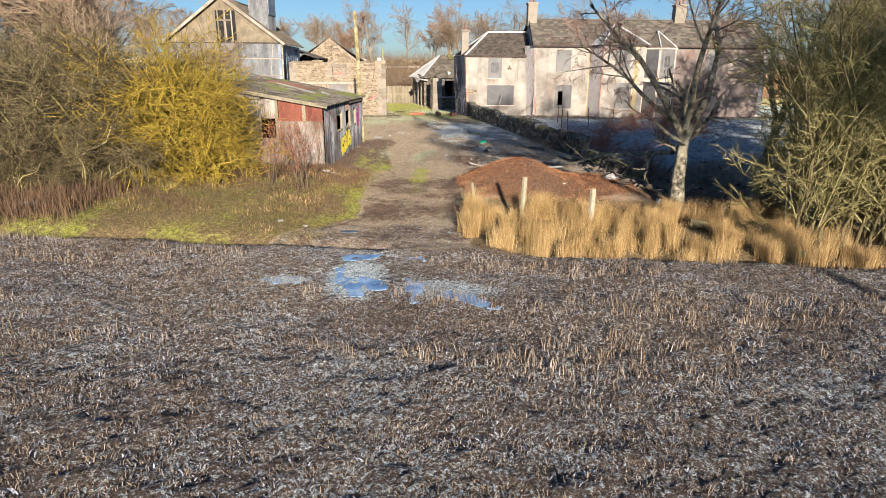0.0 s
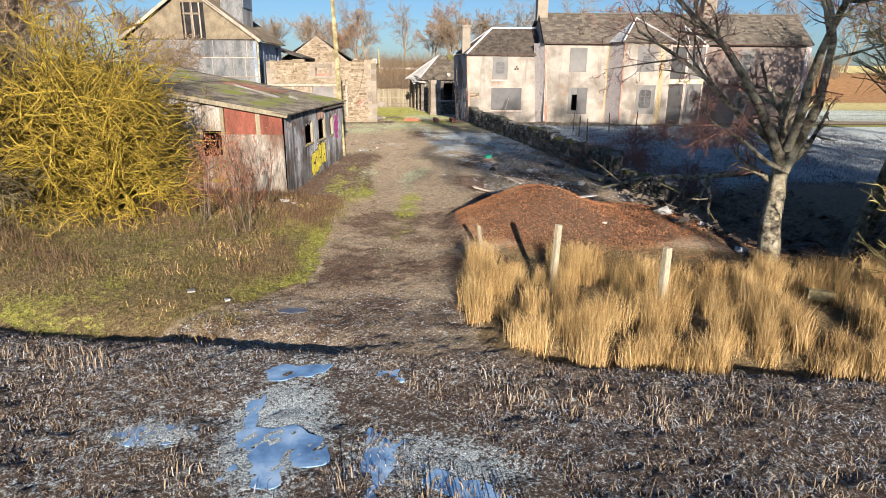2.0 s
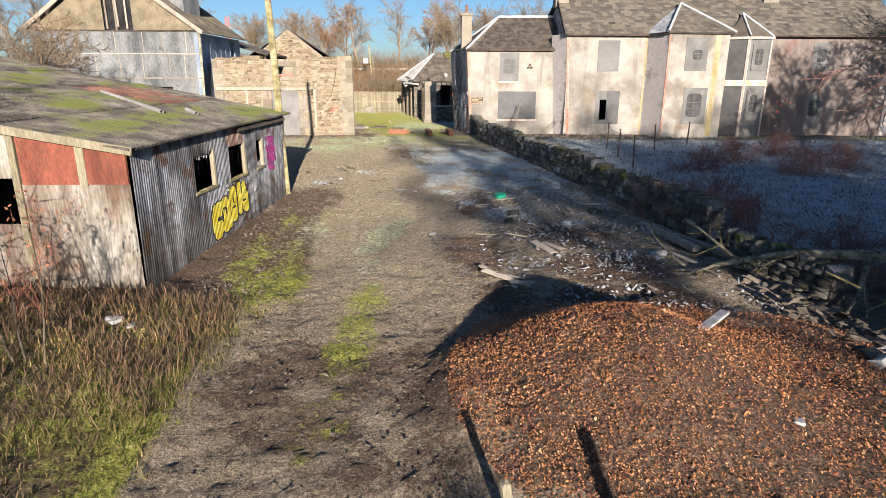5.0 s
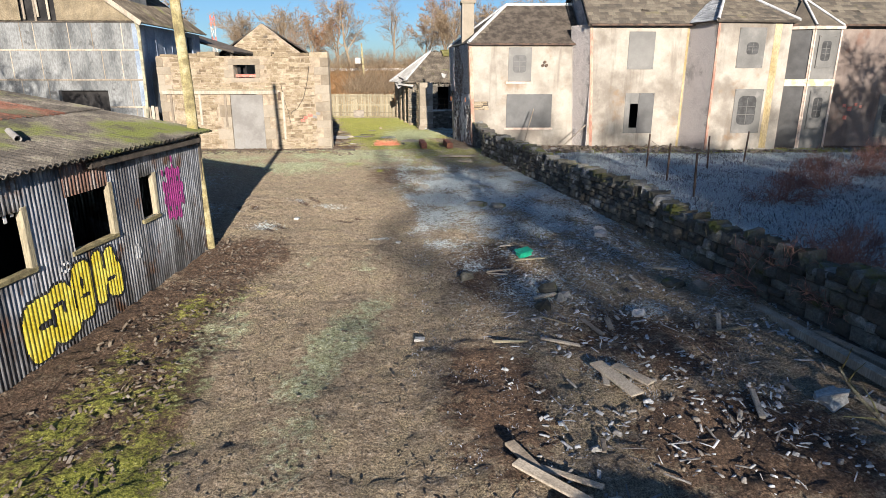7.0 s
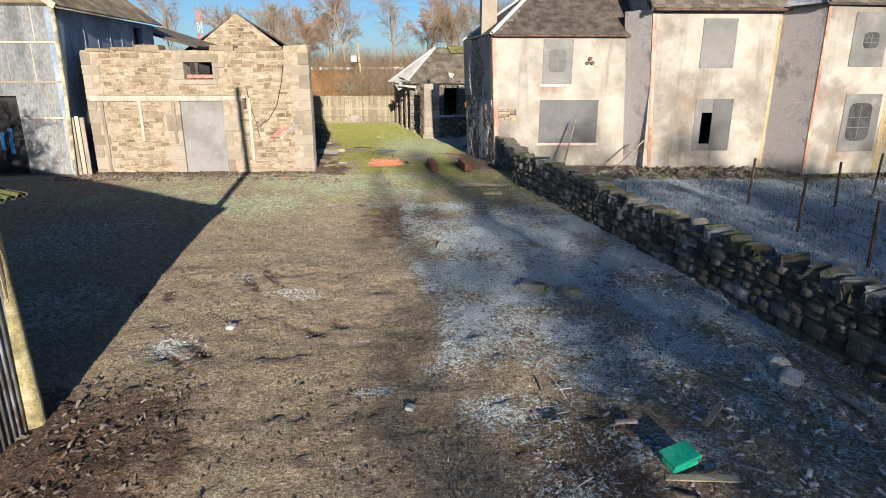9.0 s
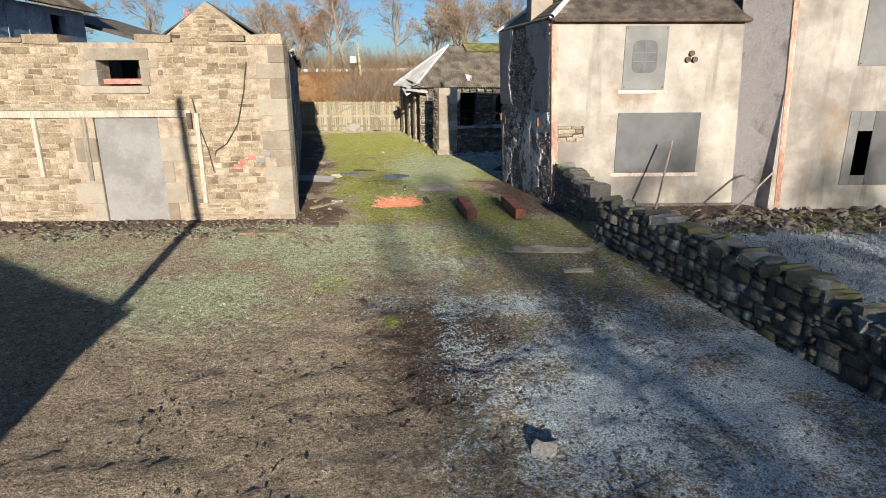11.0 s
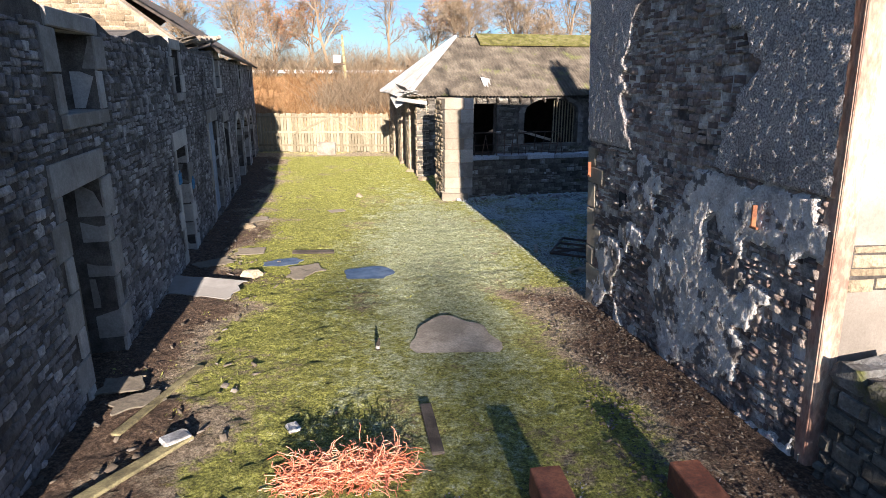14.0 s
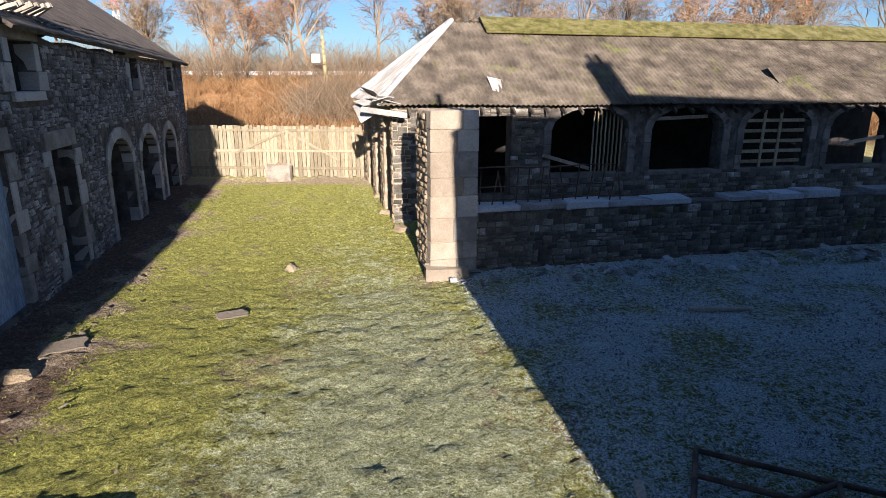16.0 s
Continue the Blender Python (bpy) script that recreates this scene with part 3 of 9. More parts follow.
    moss = np.maximum(moss, (0.36 + 0.6 * lumps(1.4, 23)) * verge_l)
    # pale frosted grass
    mint = np.maximum((0.56 + 0.5 * lumps(0.9, 33)) * lawn, 0.36 * yard * np.exp(-((X + 0.6 + 0.06 * (Y - 60)) / 2.6) ** 2) + 0.5 * yard * smooth01(58.0, 62.0, Y) * np.exp(-((Y - 69) / 7.0) ** 2 - ((X - 0.2) / 2.2) ** 2))
    mint = np.maximum(mint, spots_at(X, Y, ((-0.55, 38.3, 0.6, 2.4, 0.64, 0.25), (-2.3, 38.6, 0.55, 2.4, 0.52, -0.1), (-0.65, 35.8, 0.5, 1.6, 0.5), (-0.9, 28.6, 0.4, 1.2, 0.4), (-0.4, 41.8, 0.4, 1.4, 0.45, 0.2), (-1.6, 41.5, 0.3, 1.2, 0.4), (0.3, 49.6, 1.0, 1.2, 0.4))))
    # rime
    shade = smooth01(0.0, 1.2, X - (0.9 - 0.13 * (Y - 36)) + 0.7 * lumps(0.8, 24)) * smooth01(36.5, 40, Y) * smooth01(61, 57, Y)
    garden = smooth01(0.3, 1.0, X - np.interp(Y, (30, 38, 43, 51, 58), (9.0, 7.3, 6.3, 4.9, 3.4))) * smooth01(36, 38, Y) * smooth01(60.5, 59.5, Y)
    # rime in the court is thickened to tint the house's shade blue
    rime = np.maximum((0.36 + 0.28 * smooth01(41, 47, Y) + 0.42 * lumps(0.7, 34) + 0.2 * lumps(0.3, 35)) * shade * smooth01(35, 40, Y) * (1 - 0.5 * smooth01(50.5, 54.5, Y + 2 * lumps(0.9, 41))), np.maximum((0.60 + 0.3 * lumps(0.6, 36)) * court, (0.74 + 0.35 * lumps(0.6, 37)) * garden))
    turf = 0.5 * shade * smooth01(38, 46, Y) + 0.35 * shade * smooth01(53, 57, Y) + 0.3 * lumps(1.1, 38)
    moss = np.maximum(moss, 0.7 * turf * shade)
    rime = np.maximum(rime, spots_at(X, Y, ((-3.2, 44.7, 0.6, 0.6, 0.52), (-1.9, 46.6, 0.7, 0.3, 0.5, -0.6), (-3.0, 47.4, 0.5, 0.25, 0.45), (-4.4, 46.2, 0.4, 0.5, 0.4), (-0.3, 43.5, 0.35, 0.16, 0.6), (0.5, 47.0, 0.45, 0.6, 0.6), (-5.6, 46.0, 1.4, 1.8, 0.45), (-7.5, 50.0, 2.5, 3.0, 0.42), (0.2, 50.8, 1.0, 1.3, 0.5), (-1.0, 53.0, 0.7, 0.7, 0.45), (4.4, 39.6, 0.5, 0.5, 0.62), (3.2, 37.6, 0.5, 0.5, 0.5))))
    rime = np.maximum(rime, 0.36 * (1 - field) * (1 - verge) * smooth01(27.4, 25.6, Y + 0.9 * lumps(0.9, 25)))
    rime = np.maximum(rime, field * (0.40 + 0.11 * lumps(2.6, 26) + 0.12 * lumps(0.8, 27)))
    rime = np.maximum(rime, field * spots_at(X, Y, ((-1.8, 21.6, 1.0, 1.8, 0.7), (0.2, 20.9, 1.6, 0.9, 0.62, -0.5), (-3.3, 21.5, 0.8, 0.4, 0.75))))
    # bare red brown earth; the spot at (2.0, 41.5) also deepens the tree shade
    bare = spots_at(X, Y, ((-0.9, 18.0, 1.6, 0.5, 0.75), (0.4, 18.4, 0.8, 0.3, 0.7), (4.3, 36.0, 1.6, 1.4, 0.8), (4.2, 34.3, 2.0, 1.0, 0.85), (2.0, 34.4, 1.0, 1.6, 0.6), (-0.2, 51.5, 1.6, 2.6, 0.62), (1.8, 52.5, 1.6, 2.4, 0.5), (-3.2, 42.2, 1.5, 2.0, 0.75), (-1.0, 47.6, 1.2, 0.8, 0.42), (-3.6, 47.0, 1.2, 0.8, 0.42), (1.6, 37.0, 0.9, 2.2, 0.7), (2.0, 41.5, 1.3, 2.6, 0.62), (4.0, 38.5, 2.0, 2.0, 0.6), (-3.4, 38.5, 0.5, 3.0, 0.65, -0.08), (-3.9, 43.0, 0.8, 1.2, 0.6), (-5.2, 57.6, 2.4, 0.7, 0.8), (-8.5, 57.8, 2.0, 0.7, 0.75), (-2.1, 65.3, 1.1, 1.3, 0.62), (-3.9, 66.6, 1.2, 2.2, 0.66), (-4.6, 70.2, 0.8, 2.4, 0.6), (-0.9, 64.3, 0.7, 0.6, 0.5)))
    bare = np.maximum(bare, 0.75 * ((1 - rim_l) + (1 - rim_r) * (X < 4.0)) * smooth01(56.5, 58.5, Y) * smooth01(88, 86, Y) * (1 - court))
    bare = np.maximum(bare, 0.9 * heap)
    footing = smooth01(56.2, 57.2, Y + 0.8 * lumps(0.7, 42)) * smooth01(60, 59.5, Y) * smooth01(3.4, 4.2, X)
    bare, rime = np.maximum(bare, 0.85 * footing), rime * (1 - 0.7 * footing)
    bare = np.maximum(bare, (0.52 + 0.3 * lumps(0.8, 39)) * smooth01(38.5, 31.0, Y) * (1 - verge) * (1 - field))
    bare = np.maximum(bare, (0.78 + 0.4 * lumps(0.8, 40)) * smooth01(-1.2, -2.4, X + 0.12 * (Y - 36)) * smooth01(33.5, 34.5, Y) * smooth01(43.5, 40, Y))
    # wheel marks turning across the yard
    marks = np.zeros(X.shape)
    for x0, y0, x1, y1 in ((-3.0, 47.5, -1.2, 45.1), (-2.7, 47.7, -0.9, 45.4), (-4.4, 46.6, -3.0, 44.3), (-4.0, 46.7, -2.7, 44.5), (-1.6, 53.2, -0.2, 52.6)):
        k = np.clip(((X - x0) * (x1 - x0) + (Y - y0) * (y1 - y0)) / ((x1 - x0) ** 2 + (y1 - y0) ** 2), 0, 1)
        marks = np.maximum(marks, np.exp(-((X - x0 - k * (x1 - x0) + 0.25 * lumps(0.9, 43) + 0.25 * np.sin(k * math.pi)) ** 2 + (Y - y0 - k * (y1 - y0)) ** 2) / 0.012))
    bare, rime = np.maximum(bare, 0.9 * marks), np.maximum(rime, 0.42 * marks)
    # relief: clods in the field, ruts in the track, tufts in the yard
    rng = np.random.RandomState(3)
    rough = 0.8 + 0.6 * field + 0.5 * bare + 0.5 * yard + 0.6 * court + 0.4 * verge - 0.3 * mint * (Y < 50)
    ruts = -0.035 * (np.exp(-((X - 0.35 - 0.02 * (Y - 30)) / 0.3) ** 2) + np.exp(-((X + 1.6 + 0.02 * (Y - 30)) / 0.3) ** 2)) * smooth01(24, 26, Y) * smooth01(46, 40, Y)
    still = np.ones(X.shape)
    for cx, cy, cr in LEVEL:
        still *= 1 - (0.5 if cy < 24 else 1.0) * np.exp(-(((X - cx) ** 2 + (Y - cy) ** 2) / cr ** 2) ** 3)
    Z = ground_h(X, Y) + near * still * (ruts - 0.035 * marks + rough * ((0.035 - 0.025 * smooth01(50, 56, Y)) * lumps(0.34, 31) + (0.032 - 0.012 * smooth01(50, 56, Y)) * lumps(0.19, 32) + (0.034 - 0.012 * smooth01(52, 56, Y)) * (rng.rand(*X.shape) - 0.5)))
    Z = Z + far * 1.2 * lumps(6.0, 5) * np.clip((Y - 96) / 20, 0, 1)
    n = len(xs)
    i = (np.arange(len(ys) - 1)[:, None] * n + np.arange(n - 1)[None, :]).ravel()
    ob = raw("ground", np.stack((X, Y, Z), -1).reshape(-1, 3), np.stack((i, i + 1, i + n + 1, i + n), -1), GROUND, smooth=True)
    for name, values in (("field", field), ("verge", verge), ("moss", moss), ("mint", mint), ("bare", bare), ("rime", rime), ("bank", smooth01(86, 90, Y + 2 * lumps(1.5, 28))), ("scrub", smooth01(96, 101, Y) * smooth01(160, 130, Y))):
        ob.data.attributes.new(name, "FLOAT", "POINT").data.foreach_set("value", np.clip(values, 0, 1).astype(np.float32).ravel())
    return tagged(ob, "frosty stubble field, rutted farm track and mossy yard", "ground", kind="structure")


def ground_material():
    m, t, bsdf = nodes_of("ground_cover")
    pos = position(t)
    mid, fine = noise_node(t, pos, 2.2, 6.0, 0.65), noise_node(t, pos, 9.0, 6.0, 0.72)
    grit, crumb = noise_node(t, pos, 48.0, 4.0, 0.75), noise_node(t, pos, 22.0, 5.0, 0.75)

    def zone(name):
        a = t.nodes.new("ShaderNodeAttribute")
        a.attribute_name = name
        return a.outputs["Fac"]

    def patch(name, n, lo=0.42, hi=0.60, k=1.7):
        return step_node(t, math_node(t, "ADD", zone(name), math_node(t, "MULTIPLY", math_node(t, "SUBTRACT", n, 0.5), k)), lo, hi)

    both = math_node(t, "ADD", math_node(t, "MULTIPLY", fine, 0.55), math_node(t, "MULTIPLY", mid, 0.45))
    tiny = math_node(t, "ADD", math_node(t, "MULTIPLY", crumb, 0.6), math_node(t, "MULTIPLY", fine, 0.4))
    col = ramp_node(t, tiny, ((0.36, (0.068, 0.048, 0.0288)), (0.46, (0.23, 0.178, 0.118)), (0.54, (0.365, 0.292, 0.203)), (0.64, (0.56, 0.48, 0.375))))
    col = mix_node(t, math_node(t, "MULTIPLY", step_node(t, mid, 0.44, 0.62), 0.6), col, ramp_node(t, grit, ((0.36, (0.128, 0.104, 0.056)), (0.64, (0.48, 0.4, 0.256)))))
    earth = ramp_node(t, tiny, ((0.36, (0.022, 0.014, 0.009)), (0.5, (0.098, 0.060, 0.036)), (0.64, (0.275, 0.19, 0.125))))
    col = mix_node(t, patch("bare", both), col, earth)
    straw = ramp_node(t, tiny, ((0.36, (0.0375, 0.027, 0.0105)), (0.5, (0.158, 0.112, 0.0488)), (0.64, (0.36, 0.27, 0.143))))
    col = mix_node(t, patch("verge", fine), col, straw)
    green = ramp_node(t, tiny, ((0.36, (0.036, 0.0432, 0.006)), (0.46, (0.173, 0.187, 0.018)), (0.55, (0.345, 0.355, 0.05)), (0.64, (0.51, 0.50, 0.17))))
    col = mix_node(t, math_node(t, "MULTIPLY", patch("moss", both, 0.36, 0.68, 2.0), 0.88), col, green)
    pale = ramp_node(t, tiny, ((0.36, (0.082, 0.0943, 0.0414)), (0.46, (0.271, 0.295, 0.156)), (0.55, (0.426, 0.459, 0.304)), (0.64, (0.623, 0.656, 0.534))))
    col = mix_node(t, math_node(t, "MULTIPLY", patch("mint", both, 0.36, 0.70, 2.0), 0.85), col, pale)
    stub = ramp_node(t, tiny, ((0.36, (0.018, 0.012, 0.009)), (0.5, (0.115, 0.083, 0.060)), (0.64, (0.32, 0.25, 0.185))))
    col = mix_node(t, zone("field"), col, stub)
    meadow = ramp_node(t, fine, ((0.36, (0.20, 0.17, 0.05)), (0.5, (0.42, 0.37, 0.15)), (0.64, (0.64, 0.57, 0.31))))
    col = mix_node(t, patch("bank", fine), col, meadow)
    brush = ramp_node(t, mid, ((0.25, (0.14, 0.075, 0.03)), (0.5, (0.26, 0.14, 0.055)), (0.75, (0.36, 0.24, 0.11))))
    col = mix_node(t, patch("scrub", fine), col, brush)
    # frost colour with a teal cast that paints the hue of shaded ground
    white = ramp_node(t, grit, ((0.36, (0.27, 0.36, 0.40)), (0.64, (0.78, 0.90, 0.94))))
    col = mix_node(t, math_node(t, "MULTIPLY", patch("rime", tiny, 0.40, 0.66, 2.6), 0.8), col, white)
    col = mix_node(t, 0.55, col, ramp_node(t, grit, ((0.38, (0.12, 0.12, 0.12)), (0.62, (0.9, 0.9, 0.9)))), "OVERLAY")
    link(t, col, bsdf.inputs["Base Color"])
    bsdf.inputs["Roughness"].default_value, bsdf.inputs["Diffuse Roughness"].default_value = 0.95, 1.0
    bump_node(t, bsdf, math_node(t, "ADD", fine, math_node(t, "MULTIPLY", crumb, 0.6)), 1.0, 0.10)
    return m


GROUND = ground_material()
ground_sheet()

# ---- buildings: shared pieces ----
ALLEY = Vector((-0.193, 0.981, 0)).normalized()
ACROSS = Vector((0.981, 0.193, 0)).normalized()


def at(p, s, d=ALLEY):
    return (p[0] + d.x * s, p[1] + d.y * s)


def stone_unit(seed):
    """One rough stone in the unit box: front face at y=-1, open at the back."""
    r = random.Random(seed)
    j = lambda k: r.uniform(-k, k)
    back = [(-0.5, 0.6, -0.5), (0.5, 0.6, -0.5), (0.5, 0.6, 0.5), (-0.5, 0.6, 0.5)]
    mid = [(x * (0.98 + j(0.06)), -0.35 + j(0.15), z * (0.96 + j(0.1))) for x, _, z in back]
    front = [(x * (0.78 + j(0.17)), -1.0 + j(0.4), z * (0.68 + j(0.22))) for x, _, z in back]
    faces = [(8, 9, 10, 11)] + [(a + o, b + o, b + 4 + o, a + 4 + o) for o in (0, 4) for a, b in ((0, 1), (1, 2), (2, 3), (3, 0))]
    return np.array(back + mid + front), np.array(faces)


STONES = [stone_unit(i) for i in range(24)]


def rubble(length, z0, z1, m, parent, keep=None, singles=0, material=None, single_material=None, course=(0.11, 0.24), size=(0.18, 0.55), proud=0.03, seed=1, where=None, gap=0.018, skip=0.0):
    """Rough courses of stones on a wall face. keep(u0, u1, za, zb) says whether a stone may stand there; the singles nearest to the
    place 'where' (u, z) become parts of their own and the rest one joined part."""
    r = random.Random(seed)
    cells, z = [], z0
    while z < z1 - 0.06:
        h = min(r.uniform(*course), z1 - z)
        u = -r.uniform(0, 0.2)
        while u < length:
            w = r.uniform(*size) * (0.7 + 1.5 * h)
            a, b = max(u, 0), min(u + w, length)
            if b - a > 0.07 and r.random() >= skip and (keep is None or keep(a, b, z, z + h)):
                if h > 0.17 and r.random() < 0.3:
                    k = r.uniform(0.4, 0.6) * h
                    cells += [(a, b, z, z + k), (a, b, z + k, z + h)]
                else:
                    cells.append((a, b, z + r.uniform(-0.025, 0.02), z + h + r.uniform(-0.03, 0.025)))
            u += w
        z += h
    chosen = set()
    if singles:
        wu, wz = where
        order = sorted(range(len(cells)), key=lambda i: ((cells[i][0] + cells[i][1]) / 2 - wu) ** 2 + ((cells[i][2] + cells[i][3]) / 2 - wz) ** 2)
        chosen = set(order[:singles])
    meshes = []
    verts, faces, base = [], [], 0
    for i, (a, b, c, d) in enumerate(cells):
        k = r.randrange(24)
        depth = proud * r.uniform(0.5, 1.25)
        s = Matrix.LocRotScale(((a + b) / 2, 0, (c + d) / 2), Euler((0, r.uniform(-0.07, 0.07), 0)), (b - a - gap, depth, max(d - c - gap, 0.03)))
        if i in chosen:
            if not meshes:
                for vs, fs in STONES:
                    me = bpy.data.meshes.new("stone")
                    me.from_pydata(vs.tolist(), [], fs.tolist())
                    me.materials.append(single_material)
                    meshes.append(me)
            ob = new("stone", meshes[k])
            ob.matrix_world = m @ s
            ob.parent = parent
        else:
            t = np.array(m @ s)
            vs, fs = STONES[k]
            verts.append(vs @ t[:3, :3].T + t[:3, 3])
            faces.append(fs + base)
            base += len(vs)
    if verts:
        tagged(raw("stonework", np.concatenate(verts), np.concatenate(faces), material, parent), kind="stuff")


def clear_of(rects):
    """A keep function that holds stones off the given (u0, u1, z0, z1) rectangles."""
    return lambda a, b, c, d: not any(a < r[1] - 0.02 and b > r[0] + 0.02 and c < r[3] - 0.02 and d > r[2] + 0.02 for r in rects)


def block(name, a, b, m, material, parent, label="", bevel=0.012, jitter=0.006, seed=0):
    return part(name, worn_box(a, b, m, bevel, jitter, random.Random(seed)), material, parent, label)


def corrugated(length, run, m, pitch=0.076, amp=0.010, thick=0.006, per=6, across=1):
    """A corrugated sheet: waves along x, ridges along y, the face towards +z, as vertex and face arrays."""
    n = max(int(length / pitch * per), 2)
    u = np.linspace(0, length, n + 1)
    w = amp * np.sin(u / pitch * 2 * math.pi)
    v = np.linspace(0, run, across + 1)
    rows = []
    for off in (0.0, -thick):
        for y in v:
            rows.append(np.stack((u, np.full_like(u, y), w + off), -1))
    co = np.concatenate(rows)
    k = n + 1
    faces = []
    i = np.arange(n)
    for a in range(across):
        faces.append(np.stack((i + a * k, i + 1 + a * k, i + 1 + (a + 1) * k, i + (a + 1) * k), -1))
        o = (across + 1) * k
        faces.append(np.stack((i + o + (a + 1) * k, i + 1 + o + (a + 1) * k, i + 1 + o + a * k, i + o + a * k), -1))
    o = (across + 1) * k
    faces.append(np.stack((i + 1, i, i + o, i + 1 + o), -1))
    e = across * k
    faces.append(np.stack((i + e, i + 1 + e, i + 1 + e + o, i + e + o), -1))
    t = np.array(m)
    return co @ t[:3, :3].T + t[:3, 3], np.concatenate(faces)


def upright(m):
    """Turns a wall frame so that a sheet's y runs up the wall and its face points out of it."""
    return m @ Matrix(((1, 0, 0, 0), (0, 0, -1, 0), (0, 1, 0, 0), (0, 0, 0, 1)))


def tin_wall(parent, m, panels, material, seed, width=0.76, name="tin_sheet"):
    """Corrugated sheets on a wall frame, panel by panel: (u0, u1, z0, z1[, material])."""
    r = random.Random(seed)
    up = upright(m)
    for p in panels:
        u = p[0]
        while u < p[1] - 0.05:
            w = min(width, p[1] - u)
            if p[1] - u - w < 0.2:
                w = p[1] - u
            tilt = Matrix.Translation((u, p[2] + r.uniform(-0.015, 0.015), r.uniform(0.002, 0.012))) @ Euler((0, 0, r.uniform(-0.006, 0.006))).to_matrix().to_4x4()
            v, f = corrugated(w + 0.03, p[3] - p[2], up @ tilt)
            raw(name, v, f, p[4] if len(p) > 4 else material, parent, smooth=True)
            u += w


def beam(p, q, w, h):
    """A squared timber from p to q, w wide and h deep."""
    p, q = Vector(p), Vector(q)
    return worn_box((-w / 2, -h / 2, 0), (w / 2, h / 2, (q - p).length), Matrix.Translation(p) @ (q - p).to_track_quat("Z", "Y").to_matrix().to_4x4(), 0.008, 0.004)


def slates(parent, corners, material, row=0.2, width=0.28, seed=1, holes=(), name="slating", single=False):
    """Courses of slates over a sloping polygon: corners run eave-left, eave-right, then up and back."""
    r = random.Random(seed)
    cs = [Vector(c) for c in corners]
    ex = (cs[1] - cs[0]).normalized()
    nz = (cs[1] - cs[0]).cross(cs[-1] - cs[0]).normalized()
    if nz.z < 0:
        nz = -nz
    ey = nz.cross(ex)
    if ey.z < 0:
        ey = -ey
    poly = [((c - cs[0]).dot(ex), (c - cs[0]).dot(ey)) for c in cs]
    top = max(p[1] for p in poly)
    verts, faces, base, unit = [], [], 0, []
    y = 0.0
    while y < top - 0.02:
        ym = y + row / 2
        hits = []
        for (ax, ay), (bx, by) in zip(poly, poly[1:] + poly[:1]):
            if (ay - ym) * (by - ym) < 0:
                hits.append(ax + (bx - ax) * (ym - ay) / (by - ay))
        if len(hits) >= 2:
            a, b = min(hits), max(hits)
            x = a - r.uniform(0, width)
            while x < b:
                w = width * r.uniform(0.85, 1.15)
                l, q = max(x, a), min(x + w, b)
                lost = any((l + q) / 2 > h[0] and (l + q) / 2 < h[1] and y > h[2] and y < h[3] and r.random() < h[4] for h in holes)
                if q - l > 0.04 and not lost and r.random() > 0.01:
                    lift, dr = r.uniform(0.016, 0.03), r.uniform(-0.015, 0.02)
                    if single:
                        if not unit:
                            me = bpy.data.meshes.new("slate")
                            me.from_pydata([(0, 0, 1), (1, 0, 1), (1, 1, 0.3), (0, 1, 0.3), (0, 0, 0.3), (1, 0, 0.3)], [], [(0, 1, 2, 3), (4, 5, 1, 0), (4, 0, 3), (1, 5, 2)])
                            me.materials.append(material)
                            unit.append(me)
                        ob = new("slate", unit[0])
                        ob.parent = parent
                        o = cs[0] + ex * (l + 0.004) + ey * (y - dr)
                        a, b, c = ex * (q - l - 0.008), ey * (min(y + row * 1.25, top) - y + dr), nz * lift
                        ob.matrix_world = Matrix(((a.x, b.x, c.x, o.x), (a.y, b.y, c.y, o.y), (a.z, b.z, c.z, o.z), (0, 0, 0, 1)))
                        x += w
                        continue
                    for px, py, pz in ((l + 0.004, y - dr, lift), (q - 0.004, y - dr + r.uniform(-0.008, 0.008), lift), (q - 0.004, min(y + row * 1.25, top), 0.008), (l + 0.004, min(y + row * 1.25, top), 0.008),
                                       (l + 0.004, y - dr, lift - 0.014), (q - 0.004, y - dr, lift - 0.014)):
                        verts.append(cs[0] + ex * px + ey * py + nz * pz)
                    faces += [(base, base + 1, base + 2, base + 3), (base + 4, base + 5, base + 1, base), (base + 4, base, base + 3, base + 3), (base + 1, base + 5, base + 2, base + 2)]
                    base += 6
                x += w
        y += row
    if single:
        return
    quads = [f for f in faces if f[2] != f[3]]
    tagged(raw(name, [tuple(v) for v in verts], quads, material, parent), kind="stuff")


